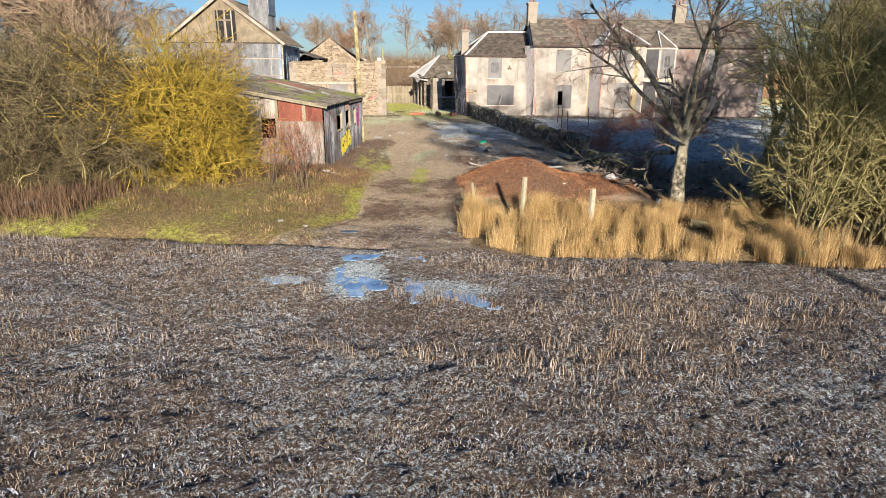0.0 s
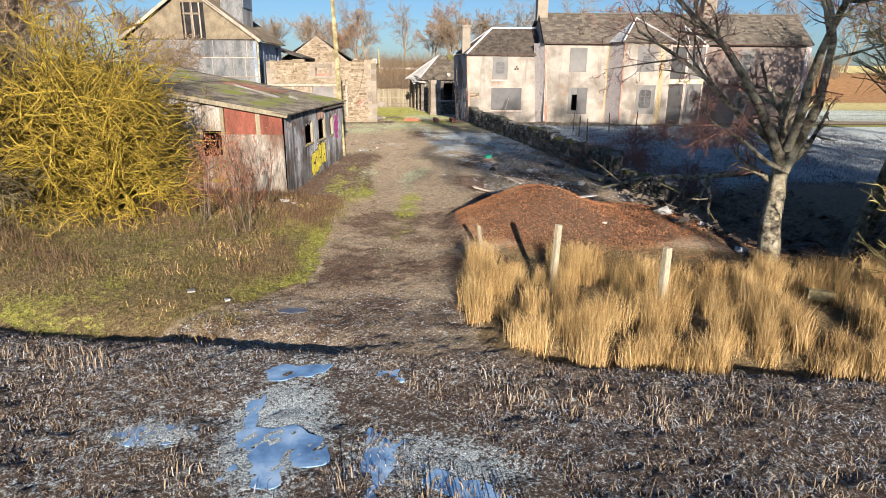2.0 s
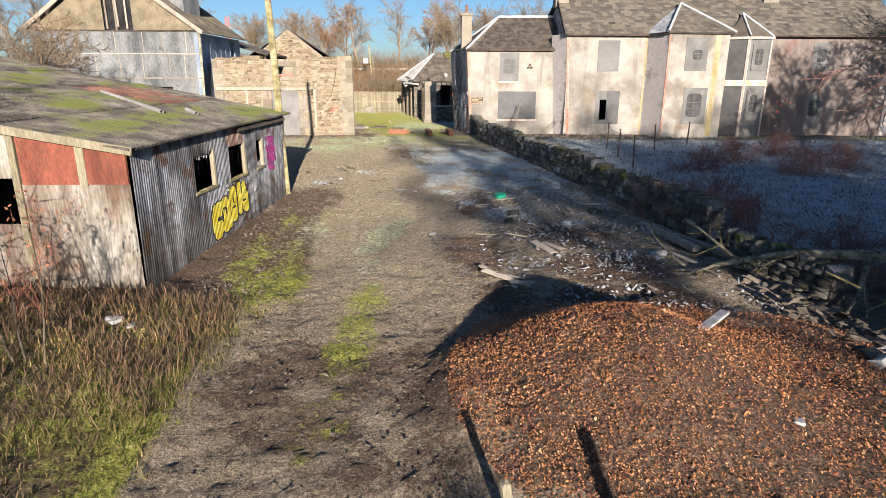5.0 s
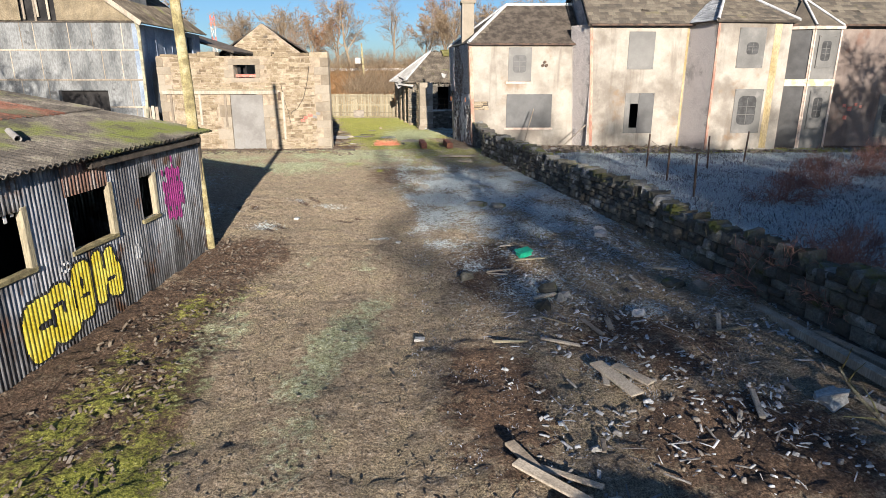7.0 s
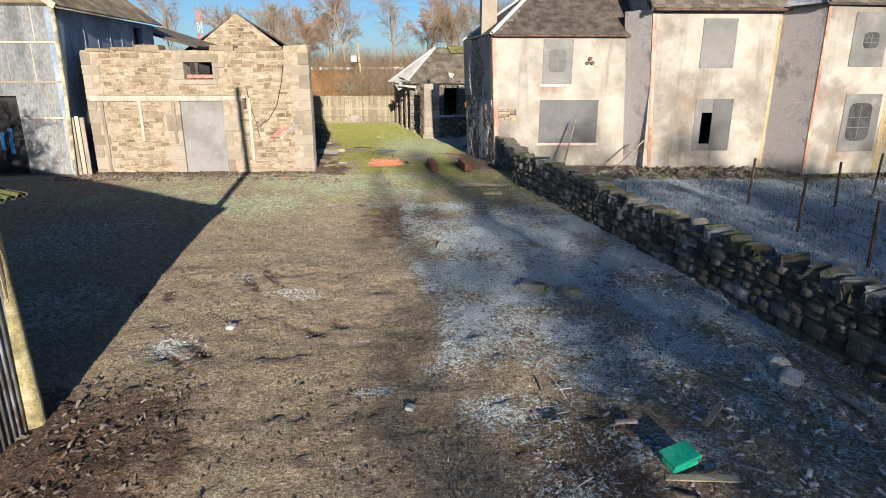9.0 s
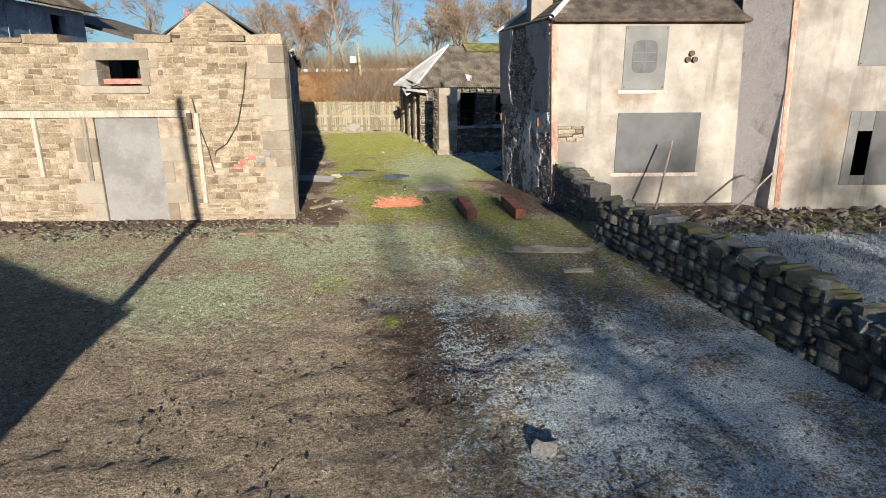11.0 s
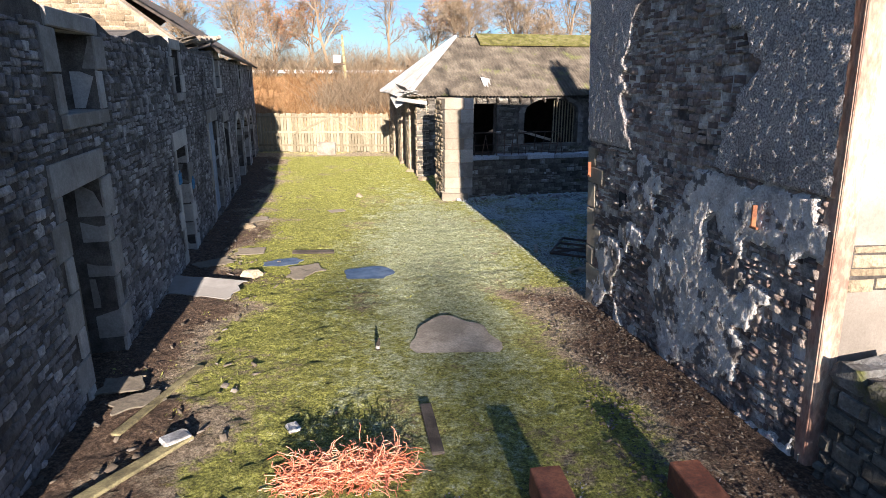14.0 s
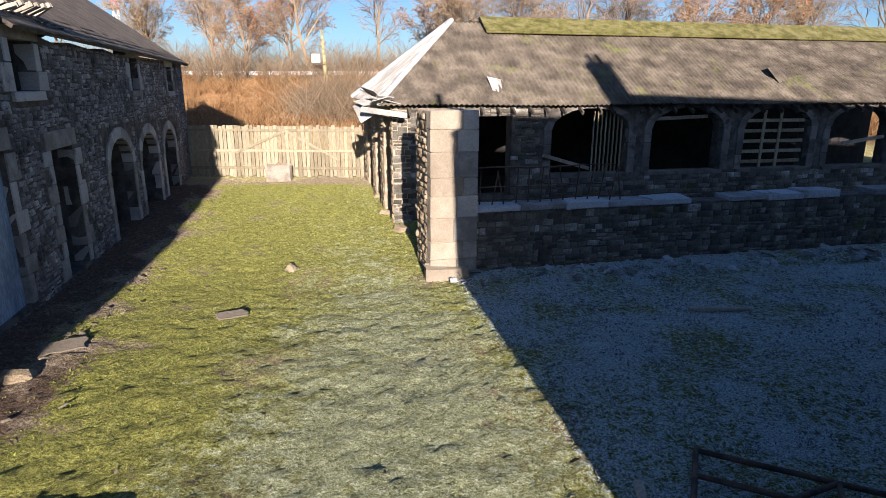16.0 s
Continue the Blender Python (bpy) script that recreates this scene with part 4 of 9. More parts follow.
def coat(length, z0, z1, m, parent, material, mask, proud=0.028, cell=0.055, rough=0.0, name="render_coat", label=""):
    """A broken coat of render: a sheet that stands proud of the wall where mask(u, z) > 0 and sinks into it elsewhere."""
    nu, nz = int(length / cell), int((z1 - z0) / cell)
    u = np.linspace(0, length, nu + 1)
    z = np.linspace(z0, z1, nz + 1)
    U, Z = np.meshgrid(u, z)
    K = mask(U, Z)
    y = np.where(K > 0, -proud - 0.006 * np.clip(K, 0, 1), 0.05)
    idx = np.arange((nu + 1) * (nz + 1)).reshape(nz + 1, nu + 1)
    live = (K[:-1, :-1] > 0) | (K[1:, :-1] > 0) | (K[:-1, 1:] > 0) | (K[1:, 1:] > 0)
    f = np.stack((idx[:-1, :-1], idx[:-1, 1:], idx[1:, 1:], idx[1:, :-1]), -1)[live]
    t = np.array(m)
    rs = np.random.RandomState(5)
    y = np.where(K > 0, y - rough * rs.rand(*y.shape), y)
    co = np.stack((U + rs.uniform(-0.35, 0.35, U.shape) * cell * (U > 0.05) * (U < length - 0.05), y, Z + rs.uniform(-0.35, 0.35, U.shape) * cell), -1).reshape(-1, 3) @ t[:3, :3].T + t[:3, 3]
    return raw(name, co, f, material, parent, label)


def blotches(U, Z, scale, seed):
    """Smooth random values in -0.5..0.5 over a wall."""
    out = np.zeros_like(U)
    for k, amp in ((1.0, 0.6), (2.3, 0.28), (5.1, 0.2)):
        r = np.random.RandomState(seed + int(k * 10)).rand(80, 80)
        a, b = (U + 50) * scale * k, (Z + 50) * scale * k
        i, j = np.floor(a).astype(int), np.floor(b).astype(int)
        fa, fb = a - i, b - j
        fa, fb = fa * fa * (3 - 2 * fa), fb * fb * (3 - 2 * fb)
        g = lambda p, q: r[p % 80, q % 80]
        out += amp * ((g(i, j) * (1 - fa) + g(i + 1, j) * fa) * (1 - fb) + (g(i, j + 1) * (1 - fa) + g(i + 1, j + 1) * fa) * fb - 0.5)
    return out


def surround(parent, m, u0, u1, z0, z1, seed, material, sill=True, lintel=0.32, blocks=True):
    """Dressed stones round an opening: lintel, sill and long-and-short jamb blocks."""
    r = random.Random(seed)
    block("lintel", (u0 - 0.22, -0.035, z1), (u1 + 0.22, 0.3, z1 + lintel), m, material, parent, seed=seed)
    if sill:
        block("sill", (u0 - 0.15, -0.06, z0 - 0.16), (u1 + 0.15, 0.3, z0), m, material, parent, seed=seed + 1)
    if blocks:
        for side in (0, 1):
            z, long = z0, r.random() < 0.5
            while z < z1 - 0.1:
                h = min(r.uniform(0.32, 0.5), z1 - z)
                w = 0.42 if long else 0.2
                a, b = (u0 - w, u0) if side == 0 else (u1, u1 + w)
                block("jamb_stone", (a, -0.03, z + 0.006), (b, 0.3, z + h - 0.006), m, material, parent, seed=r.randrange(999))
                z, long = z + h, not long

# ---- the roofless store and the long range behind it ----
STORE_L, STORE_R = (-11.25, 58.5), (-3.7, 58.5)
RANGE_END = at(STORE_R, 31.4)
store = thing("stone_range", "long derelict stone farm range with a boarded door", "building")
F = along(STORE_L, STORE_R)
part("gable_wall", wall_mesh(7.55, -0.1, 4.40, 0.55, [(3.08, 4.55, 0.15, 2.76), (3.36, 4.32, 3.46, 4.18)], F), MORTAR, store)
part("yard_wall", wall_mesh(30.8, -0.5, 4.40, 0.55, [
    (2.75, 4.0, -0.1, 2.5), (8.75, 9.75, -0.1, 2.3), (13.3, 14.8, -0.1, 2.5), (16.6, 17.75, -0.2, 2.3), (19.95, 22.05, -0.4, 2.15, 1.4), (23.0, 25.1, -0.4, 2.05, 1.3), (26.1, 28.0, -0.4, 1.95, 1.2),
    (3.3, 4.5, 3.3, 4.2), (9.4, 10.1, 3.38, 4.25), (15.6, 16.6, 3.38, 4.25), (22.95, 23.85, 3.3, 4.2), (27.8, 28.7, 3.2, 4.05)],
    along(at(STORE_R, 0.6), RANGE_END), lambda u: 4.40 - 0.25 * max(0, (u - 10) / 20) + 0.05 * math.sin(u * 3.1) - (0.12 if 5.0 < u < 6.6 else 0)), DARKMORTAR, store)
Y = along(at(STORE_R, 0.6), RANGE_END)
back = at(STORE_L, 31.4)
part("back_wall", wall_mesh(30.7, -0.5, 4.3, 0.5, [], along(back, at(STORE_L, 0.6))), DARKMORTAR, store)
part("end_wall", wall_mesh(dist(RANGE_END, back), -0.5, 4.3, 0.5, [], along(RANGE_END, back)), DARKMORTAR, store)
bm = bmesh.new()
G = along(at(STORE_L, 15.4), at(STORE_R, 15.4))
prism(bm, [(0.5, -0.2), (6.9, -0.2), (6.9, 4.5), (3.75, 6.9), (0.5, 4.5)], 0, 0.5, G)
part("inner_gable", bm, MORTAR, store)
bm = bmesh.new()
roof_quads = []
for side, out in ((STORE_R, 0.3), (STORE_L, -0.3)):
    a, b = at(side, 15.9), at(side, 31.5)
    ra, rb = at((-7.475, 58.5), 15.9), at((-7.475, 58.5), 31.5)
    quad = [(a[0] + out, a[1], 4.42), (b[0] + out, b[1], 4.2), (*rb, 6.9), (*ra, 6.95)]
    roof_quads.append(quad)
    slab(bm, quad, 0.07)
roof = part("roof", bm, DARKWOOD, store)
slates(roof, roof_quads[0], SLATE, 0.24, 0.34, 11, [(0.0, 1.6, 0.0, 1.3, 0.8)])
# sagging rafters and loose slates over the broken eave
r = random.Random(4)
for i in range(16):
    s = 13.2 + i * 0.34
    p = at(STORE_R, s)
    part("rafter_end", worn_box((-0.05, -1.0 - r.random(), -0.04), (0.05, 0.35, 0.05), pose(p[0] - 0.25, p[1], 4.5 + 0.02 * i, 24 + r.uniform(-9, 9), 0, -81 + r.uniform(-12, 12)), 0.006), TIMBER, store)
for i in range(26):
    s = 12.6 + r.random() * 6.0
    p = at(STORE_R, s)
    part("loose_slate", worn_box((-0.17, -0.14, -0.008), (0.17, 0.14, 0.008), pose(p[0] - r.random() * 0.5, p[1], 4.46 + r.random() * 0.18, r.uniform(-25, 25), r.uniform(-30, 15), r.uniform(0, 180)), 0), SLATE, store)
# dressed stones of the gable
for z0, z1, left, right in ((0.15, 0.75, 0.0, 0.0), (0.75, 1.25, 0.36, 0.25), (1.25, 1.75, 0.08, 0.0), (1.75, 2.3, 0.2, 0.3)):
    block("jamb_stone", (2.78 - left, -0.03, z0), (3.08, 0.25, z1 - 0.01), F, ASHLAR, store, seed=int(z0 * 100))
    block("jamb_stone", (4.55, -0.03, z0), (4.8 + right, 0.25, z1 - 0.01), F, ASHLAR, store, seed=int(z0 * 100) + 1)
surround(store, F, 3.36, 4.32, 3.46, 4.02, 7, ASHLAR, True, 0.26)
z, k = 0.1, 0
while z < 4.3:
    h = 0.34 + 0.1 * ((k * 7) % 3) / 2
    w = 0.62 if k % 2 else 0.34
    block("quoin", (7.55 - w, -0.035, z), (7.57, 0.3, min(z + h, 4.45) - 0.012), F, ASHLAR, store, seed=40 + k)
    block("quoin", (-0.02, -0.03, z), (0.28 + 0.3 * (k % 2), 0.3, min(z + h, 4.4) - 0.012), F, ASHLAR, store, seed=60 + k)
    z, k = z + h, k + 1
for k in range(9):
    block("coping_stone", (0.2 + k * 0.82, -0.04, 4.36 + 0.05 * (k % 2)), (0.98 + k * 0.82, 0.55, 4.47 + 0.05 * (k % 3)), F, STONE_OBJECT, store, seed=80 + k, jitter=0.02) if not 2.6 < 0.2 + k * 0.82 < 4.3 else None
part("door_board", worn_box((3.1, 0.03, 0.16), (4.53, 0.09, 2.74), F, 0.004), PALEBOARD, store, "pale boarded doorway panel")
part("door_lintel_beam", worn_box((0.1, -0.09, 2.76), (5.35, 0.02, 2.92), F, 0.01, 0.008), TIMBER, store, "weathered timber beam")
part("upper_beam", worn_box((0.35, -0.05, 2.93), (5.2, 0.02, 2.99), F, 0.006, 0.006), PALEWOOD, store)
for u, za, zb, w in ((0.42, 0.1, 2.75, 0.09), (1.7, 1.4, 2.75, 0.1), (2.82, 1.3, 2.74, 0.1), (5.42, 0.75, 2.85, 0.1)):
    part("timber_post", worn_box((u, -0.07, za), (u + w, 0.0, zb), F, 0.006, 0.006), TIMBER, store)
v, f = tubes([[*F @ Vector((6.7, -0.04, 3.95)), 0.014], [*F @ Vector((6.55, -0.05, 3.2)), 0.014]] and [
    [(*(F @ Vector((u, -0.05, z))), 0.013) for u, z in ((6.72, 3.98), (6.6, 3.3), (6.4, 2.6), (6.1, 2.15), (5.85, 2.0), (5.8, 1.9))],
    [(*(F @ Vector((u, -0.05, z))), 0.012) for u, z in ((5.42, 3.2), (5.5, 2.6), (5.66, 2.0), (5.74, 1.5))]], 5)
raw("cable", v, f, DARKWOOD, store)
part("iron_bracket", worn_box((5.26, -0.1, 2.5), (5.36, 0.0, 2.86), F, 0.01), IRON, store)
part("window_grille", worn_box((3.4, 0.12, 3.5), (4.28, 0.2, 3.62), F, 0.006), REDPAINT, store)
# dressed surrounds and doors of the yard wall
for u0, u1, z0, z1, sill in ((2.75, 4.0, -0.1, 2.5, False), (8.75, 9.75, -0.1, 2.3, False), (13.3, 14.8, -0.1, 2.5, False), (16.6, 17.75, -0.2, 2.3, False), (3.3, 4.5, 3.3, 4.2, True), (9.4, 10.1, 3.38, 4.25, True), (15.6, 16.6, 3.38, 4.25, True), (22.95, 23.85, 3.3, 4.2, True), (27.8, 28.7, 3.2, 4.05, True)):
    surround(store, Y, u0, u1, z0, z1, int(u0 * 10), GREYASHLAR, sill, 0.34 if not sill else 0.2)
for u0, u1, zs, zt in ((19.95, 22.05, 1.4, 2.15), (23.0, 25.1, 1.3, 2.05), (26.1, 28.0, 1.2, 1.95)):
    o, i = arch_outline(u0 - 0.26, u1 + 0.26, zs, zt + 0.28, 9), arch_outline(u0, u1, zs, zt, 9)
    for a in range(9):
        bm = bmesh.new()
        prism(bm, [i[a], i[a + 1], o[a + 1], o[a]], -0.04, 0.25, Y)
        bmesh.ops.recalc_face_normals(bm, faces=bm.faces[:])
        part("voussoir", bm, GREYASHLAR, store)
    for side in (0, 1):
        z = -0.3
        while z < zs - 0.1:
            h = min(0.45, zs - z)
            a, b = (u0 - 0.26, u0) if side == 0 else (u1, u1 + 0.26)
            block("jamb_stone", (a, -0.03, z), (b, 0.25, z + h - 0.01), Y, GREYASHLAR, store, seed=int(u0 * 7 + z * 10))
            z += h
part("door_leaf", worn_box((13.32, 0.08, -0.1), (14.78, 0.14, 2.48), Y, 0.006), BLUEDOOR, store, "boarded blue-grey door")
part("door_leaf", worn_box((2.77, 0.4, -0.1), (3.98, 0.46, 1.3), Y, 0.006), TIMBER, store, "broken timber stable door")
part("door_leaf", worn_box((8.77, 0.42, 0.9), (9.73, 0.47, 1.9), Y, 0.006), TIMBER, store, "broken timber door")
for u, z in ((8.55, 1.62), (9.9, 1.3)):
    for k in range(3):
        part("blue_scrawl", worn_box((u + 0.03 + k * 0.1, -0.05, z), (u + 0.08 + k * 0.1, -0.032, z + 0.22 + 0.06 * (k % 2)), Y, 0.004), BLUEPAINT, store)
for u, z, c in ((6.55, 1.72, 0), (6.75, 1.82, 0), (6.95, 1.75, 1), (7.1, 1.9, 1), (6.4, 1.6, 0)):
    bmm = worn_box((-0.09, -0.055, -0.05), (0.1, -0.036, 0.07), F @ pose(u - 0.1, 0, z, 0, 12 * c, 0), 0.003)
    part("red_scrawl", bmm, REDPAINT if not c else PALEBOARD, store)

# ---- the farmhouse ----
house = thing("farmhouse", "derelict cream rendered farmhouse with boarded windows", "house")
H1A, H1B, H1C = (2.82, 60.16), (7.95, 60.16), (2.1, 64.95)
TILT_SIDE = Matrix(((1, 0, -0.045, 0.1125), (0, 1, 0, 0), (0, 0, 1, 0), (0, 0, 0, 1)))      # the old walls lean a little over the alley
TILT_CANT = Matrix(((1, 0, -0.055, 0.154), (0, 1, 0, 0), (0, 0, 1, 0), (0, 0, 0, 1)))
PF = along(H1A, H1B)
bm = wall_mesh(5.1, -0.1, 5.05, 0.5, [(1.73, 3.93, 1.12, 2.70), (1.77, 2.87, 3.29, 4.85)], PF)
for v in bm.verts:
    if v.co.x < H1A[0] + 0.01:
        v.co.x -= 0.045 * (v.co.z - 2.5)
part("pavilion_front", bm, HARL, house)
part("pavilion_side", wall_mesh(dist(H1A, H1C) - 0.003, -0.2, 5.05, 0.45, [], TILT_SIDE @ along(H1C, H1A)), SIDEMORTAR, house)
part("pavilion_back", wall_mesh(5.6, -0.2, 5.05, 0.4, [], along((7.9, 65.6), (2.3, 64.97))), DARKMORTAR, house)
PS = TILT_SIDE @ along(H1C, H1A)


def side_mask(U, Z):
    n = blotches(U, Z, 1.2, 21)
    edge = blotches(U, Z, 1.6, 33)
    upper = np.where((Z > 2.72 + 0.2 * edge) & ((U > 3.15 + 0.35 * np.sin(Z * 2.1) + 0.7 * edge) | (U < 1.25 + 0.3 * np.sin(Z * 3.0) + 0.8 * edge)), 0.2, -1.0)
    lower = np.where(Z < 2.7, n - 0.03 + 0.6 * edge - 0.06 * np.abs(Z - 0.9) - 0.05 * (U < 1.0), -1.0)
    low2 = np.where((Z < 1.7) & (U > 2.9) & (U < 4.7), n + 0.02 + 0.5 * edge, -1)
    return np.maximum(np.maximum(upper, lower * 3), low2)


coat(4.8, 0.0, 5.0, PS, house, DASH, lambda U, Z: np.where(Z > 2.75, side_mask(U, Z), -1.0), 0.06, cell=0.032, rough=0.02, name="pebbledash_coat", label="flaking grey pebbledash")
coat(4.8, 0.0, 2.9, PS, house, LIMECOAT, lambda U, Z: np.where(Z < 2.7, side_mask(U, Z), -1.0), 0.04, cell=0.04, rough=0.012, name="lime_coat", label="flaking pale lime render")
part("corner_strip", worn_box((4.70, -0.02, 0.1), (4.84, 0.02, 5.0), PS, 0.008, 0.004), REDSTRIP, house, "flaked red painted corner strip")
part("corner_strip", worn_box((-0.014, -0.014, 0.1), (0.15, 0.05, 5.0), TILT_SIDE @ PF, 0.008, 0.004), REDSTRIP, house, "flaked red painted corner strip")
# solid black block painted in for the shade of a small wall hole
block("niche_hole", (1.0, -0.02, 1.88), (1.22, 0.2, 2.12), PS, BLACK, house)
z = 0.0
for k, (h, w) in enumerate(((0.34, 0.26), (0.42, 0.5), (0.30, 0.22), (0.36, 0.46), (0.28, 0.2), (0.40, 0.24), (0.26, 0.5), (0.3, 0.22))):
    block("quoin", (-0.03, -0.05, z), (w, 0.3, z + h - 0.014), PS, ASHLAR, house, seed=300 + k)
    z += h
for u, z in ((0.12, 2.2), (3.95, 2.3)):
    part("iron_bracket", worn_box((u, -0.12, z), (u + 0.022, -0.07, z + 0.22), PS, 0.004), RUSTIRON, house)
    part("iron_bracket", worn_box((u, -0.13, z), (u + 0.1, -0.1, z + 0.022), PS, 0.004), RUSTIRON, house)


def sheet(parent, m, u0, u1, z0, z1, hole=None, dark=False, proud=0.02):
    """A steel security sheet over a window; hole: a rounded see-through grille (u0, u1, z0, z1)."""
    s = part("window_sheet", worn_box((u0, -proud, z0), (u1, 0.012, z1), m, 0.006), DARKBOARD if dark else GREYBOARD, parent, "dark grey steel window sheet" if dark else "grey steel window sheet")
    if hole:
        a, b, c, d = hole
        bm = bmesh.new()
        k = 0.25 * (b - a)
        pts = []
        for cx, cz, s0 in ((b - k, c + k, -90), (b - k, d - k, 0), (a + k, d - k, 90), (a + k, c + k, 180)):
            pts += [(cx + k * math.cos(radians(s0 + q)), cz + k * math.sin(radians(s0 + q))) for q in (0, 30, 60, 90)]
        prism(bm, pts, -proud - 0.006, -proud + 0.004, m)
        bmesh.ops.recalc_face_normals(bm, faces=bm.faces[:])
        part("grille", bm, DARKGLASS, s, "dark perforated viewing grille")
        for q in (0.35, 0.62):
            part("grille_bar", worn_box((a + 0.03, -proud - 0.012, c + (d - c) * q), (b - 0.03, -proud - 0.004, c + (d - c) * q + 0.018), m, 0), GREYBOARD, s)
        part("grille_bar", worn_box(((a + b) / 2 - 0.01, -proud - 0.012, c + 0.05), ((a + b) / 2 + 0.01, -proud - 0.004, d - 0.05), m, 0), GREYBOARD, s)
    for u, z in ((u0 + 0.05, z0 + 0.06), (u1 - 0.05, z0 + 0.06), (u0 + 0.05, z1 - 0.06), (u1 - 0.05, z1 - 0.06)):
        part("bolt", worn_box((u - 0.015, -proud - 0.012, z - 0.015), (u + 0.015, -proud, z + 0.015), m, 0.004), IRON, s)
    return s


sheet(house, PF, 1.77, 2.87, 3.29, 4.85, (1.98, 2.62, 3.7, 4.5))
sheet(house, PF, 1.73, 3.93, 1.12, 2.70, None, True)
for u0, u1, z0, z1 in ((1.77, 2.87, 3.29, 4.85), (1.73, 3.93, 1.12, 2.70)):
    part("window_reveal", worn_box((u0 - 0.09, -0.012, z0 - 0.1), (u1 + 0.09, 0.02, z0 - 0.005), PF, 0.006), PINKTRIM, house)
part("exposed_stone", worn_box((0.16, -0.006, 1.97), (0.85, 0.02, 2.36), PF, 0), DARKMORTAR, house)
rubble(0.72, 1.97, 2.36, PF @ pose(0.16, -0.006, 0), house, material=STONE, proud=0.012, course=(0.09, 0.14), seed=12)
bm = bmesh.new()
for q in range(3):
    prism(bm, [(3.5 + 0.1 * math.cos(radians(90 + 120 * q)) + 0.07 * math.cos(radians(w)), 4.08 + 0.1 * math.sin(radians(90 + 120 * q)) + 0.07 * math.sin(radians(w))) for w in range(0, 360, 45)], -0.09, 0.0, PF)
bmesh.ops.recalc_face_normals(bm, faces=bm.faces[:])
part("iron_boss", bm, IRON, house)
pav = [(2.66, 60.0, 5.02), (8.0, 60.0, 5.02), (8.0, 62.6, 6.95), (4.7, 62.5, 6.92)]
pav_l = [(1.92, 65.1, 5.02), (2.66, 60.0, 5.02), (4.7, 62.5, 6.92)]
pav_b = [(8.0, 65.7, 5.02), (1.92, 65.1, 5.02), (4.7, 62.5, 6.92), (8.0, 62.6, 6.95)]
bm = bmesh.new()
for q in (pav, pav_l, pav_b):
    slab(bm, q, 0.07)
roof = part("pavilion_roof", bm, DARKWOOD, house)
slates(roof, pav, SLATE_OBJECT, 0.19, 0.30, 3, [(3.6, 4.7, 0.5, 1.2, 0.45)], single=True)
slates(roof, pav_l, SLATE, 0.17, 0.26, 4)
for a, b in (((2.66, 60.0, 5.05), (4.7, 62.5, 6.96)), ((1.92, 65.1, 5.05), (4.7, 62.5, 6.96)), ((4.7, 62.5, 6.96), (8.0, 62.6, 6.99))):
    v, f = tubes([[(*Vector(a), 0.075), (*((Vector(a) + Vector(b)) / 2), 0.075), (*Vector(b), 0.075)]], 6)
    raw("ridge_flashing", v, f, LEAD, roof)
part("gutter", worn_box((-0.1, -0.22, 4.93), (4.95, -0.12, 5.02), PF, 0.02), IRON, house)
# main block
M0, M1 = (8.25, 59.0), (12.65, 59.0)
MF = along(M0, M1)
part("main_front", wall_mesh(4.4, -0.1, 5.83, 0.5, [(1.7, 3.05, 0.95, 2.78), (1.65, 2.85, 3.84, 5.48)], MF), HARL, house)
bm = bmesh.new()
prism(bm, [(0, -0.1), (7.2, -0.1), (7.2, 5.83), (4.6, 7.93), (0, 5.83)], 0, 0.45, along((7.95, 66.2), (8.22, 59.003)))
part("main_gable", bm, DASH, house)
part("canted_wall", wall_mesh(dist((7.68, 60.24), (8.27, 58.985)), -0.1, 5.8, 0.3, [], TILT_CANT @ along((7.68, 60.24), (8.27, 58.985))), DASH, house, "grey pebbledashed canted wall")
part("corner_strip", worn_box((0.0, -0.014, 0.1), (0.14, 0.05, 5.78), TILT_CANT @ MF, 0.008, 0.004), REDSTRIP, house, "flaked red painted corner strip")
part("corner_strip", worn_box((4.28, -0.012, 0.1), (4.42, 0.05, 5.78), MF, 0.008, 0.004), OCHRESTRIP, house, "stained corner strip")
sheet(house, MF, 1.65, 2.85, 3.84, 5.48)
sheet(house, MF, 2.32, 3.05, 0.95, 2.78, None, True)
part("window_sheet", worn_box((1.7, -0.015, 0.95), (1.95, 0.012, 2.78), MF, 0.005), GREYBOARD, house, "torn grey steel window sheet")
part("window_sheet", worn_box((1.95, -0.015, 2.3), (2.32, 0.012, 2.78), MF, 0.005), GREYBOARD, house, "torn grey steel window sheet")
part("window_sheet", worn_box((1.95, -0.015, 0.95), (2.32, 0.012, 1.2), MF, 0.005), GREYBOARD, house, "torn grey steel window sheet")
# black sheet paints the shade of the room behind the torn window
part("room_shade", worn_box((0.8, 1.4, 0.2), (4.2, 1.45, 5.6), MF, 0), BLACK, house)
main_front = [(8.0, 58.78, 5.8), (27.0, 58.78, 5.8), (27.0, 61.6, 7.93), (8.0, 61.6, 7.93)]
bm = bmesh.new()
slab(bm, main_front, 0.09)
slab(bm, [(27.0, 66.4, 5.83), (7.7, 66.4, 5.83), (7.9, 61.6, 7.93), (27.0, 61.6, 7.93)], 0.09)
roof = part("main_roof", bm, DARKWOOD, house)
slates(roof, main_front, SLATE, 0.22, 0.34, 5)
part("ridge_cap", worn_box((8.0, 61.48, 7.90), (27.0, 61.72, 7.99), None, 0.03), SLATE, roof)
part("verge_board", beam((7.97, 58.75, 5.76), (7.93, 61.6, 8.04), 0.06, 0.2), DARKWOOD, house)
part("gutter", worn_box((-0.2, -0.33, 5.7), (18.5, -0.22, 5.79), MF, 0.02), IRON, house)
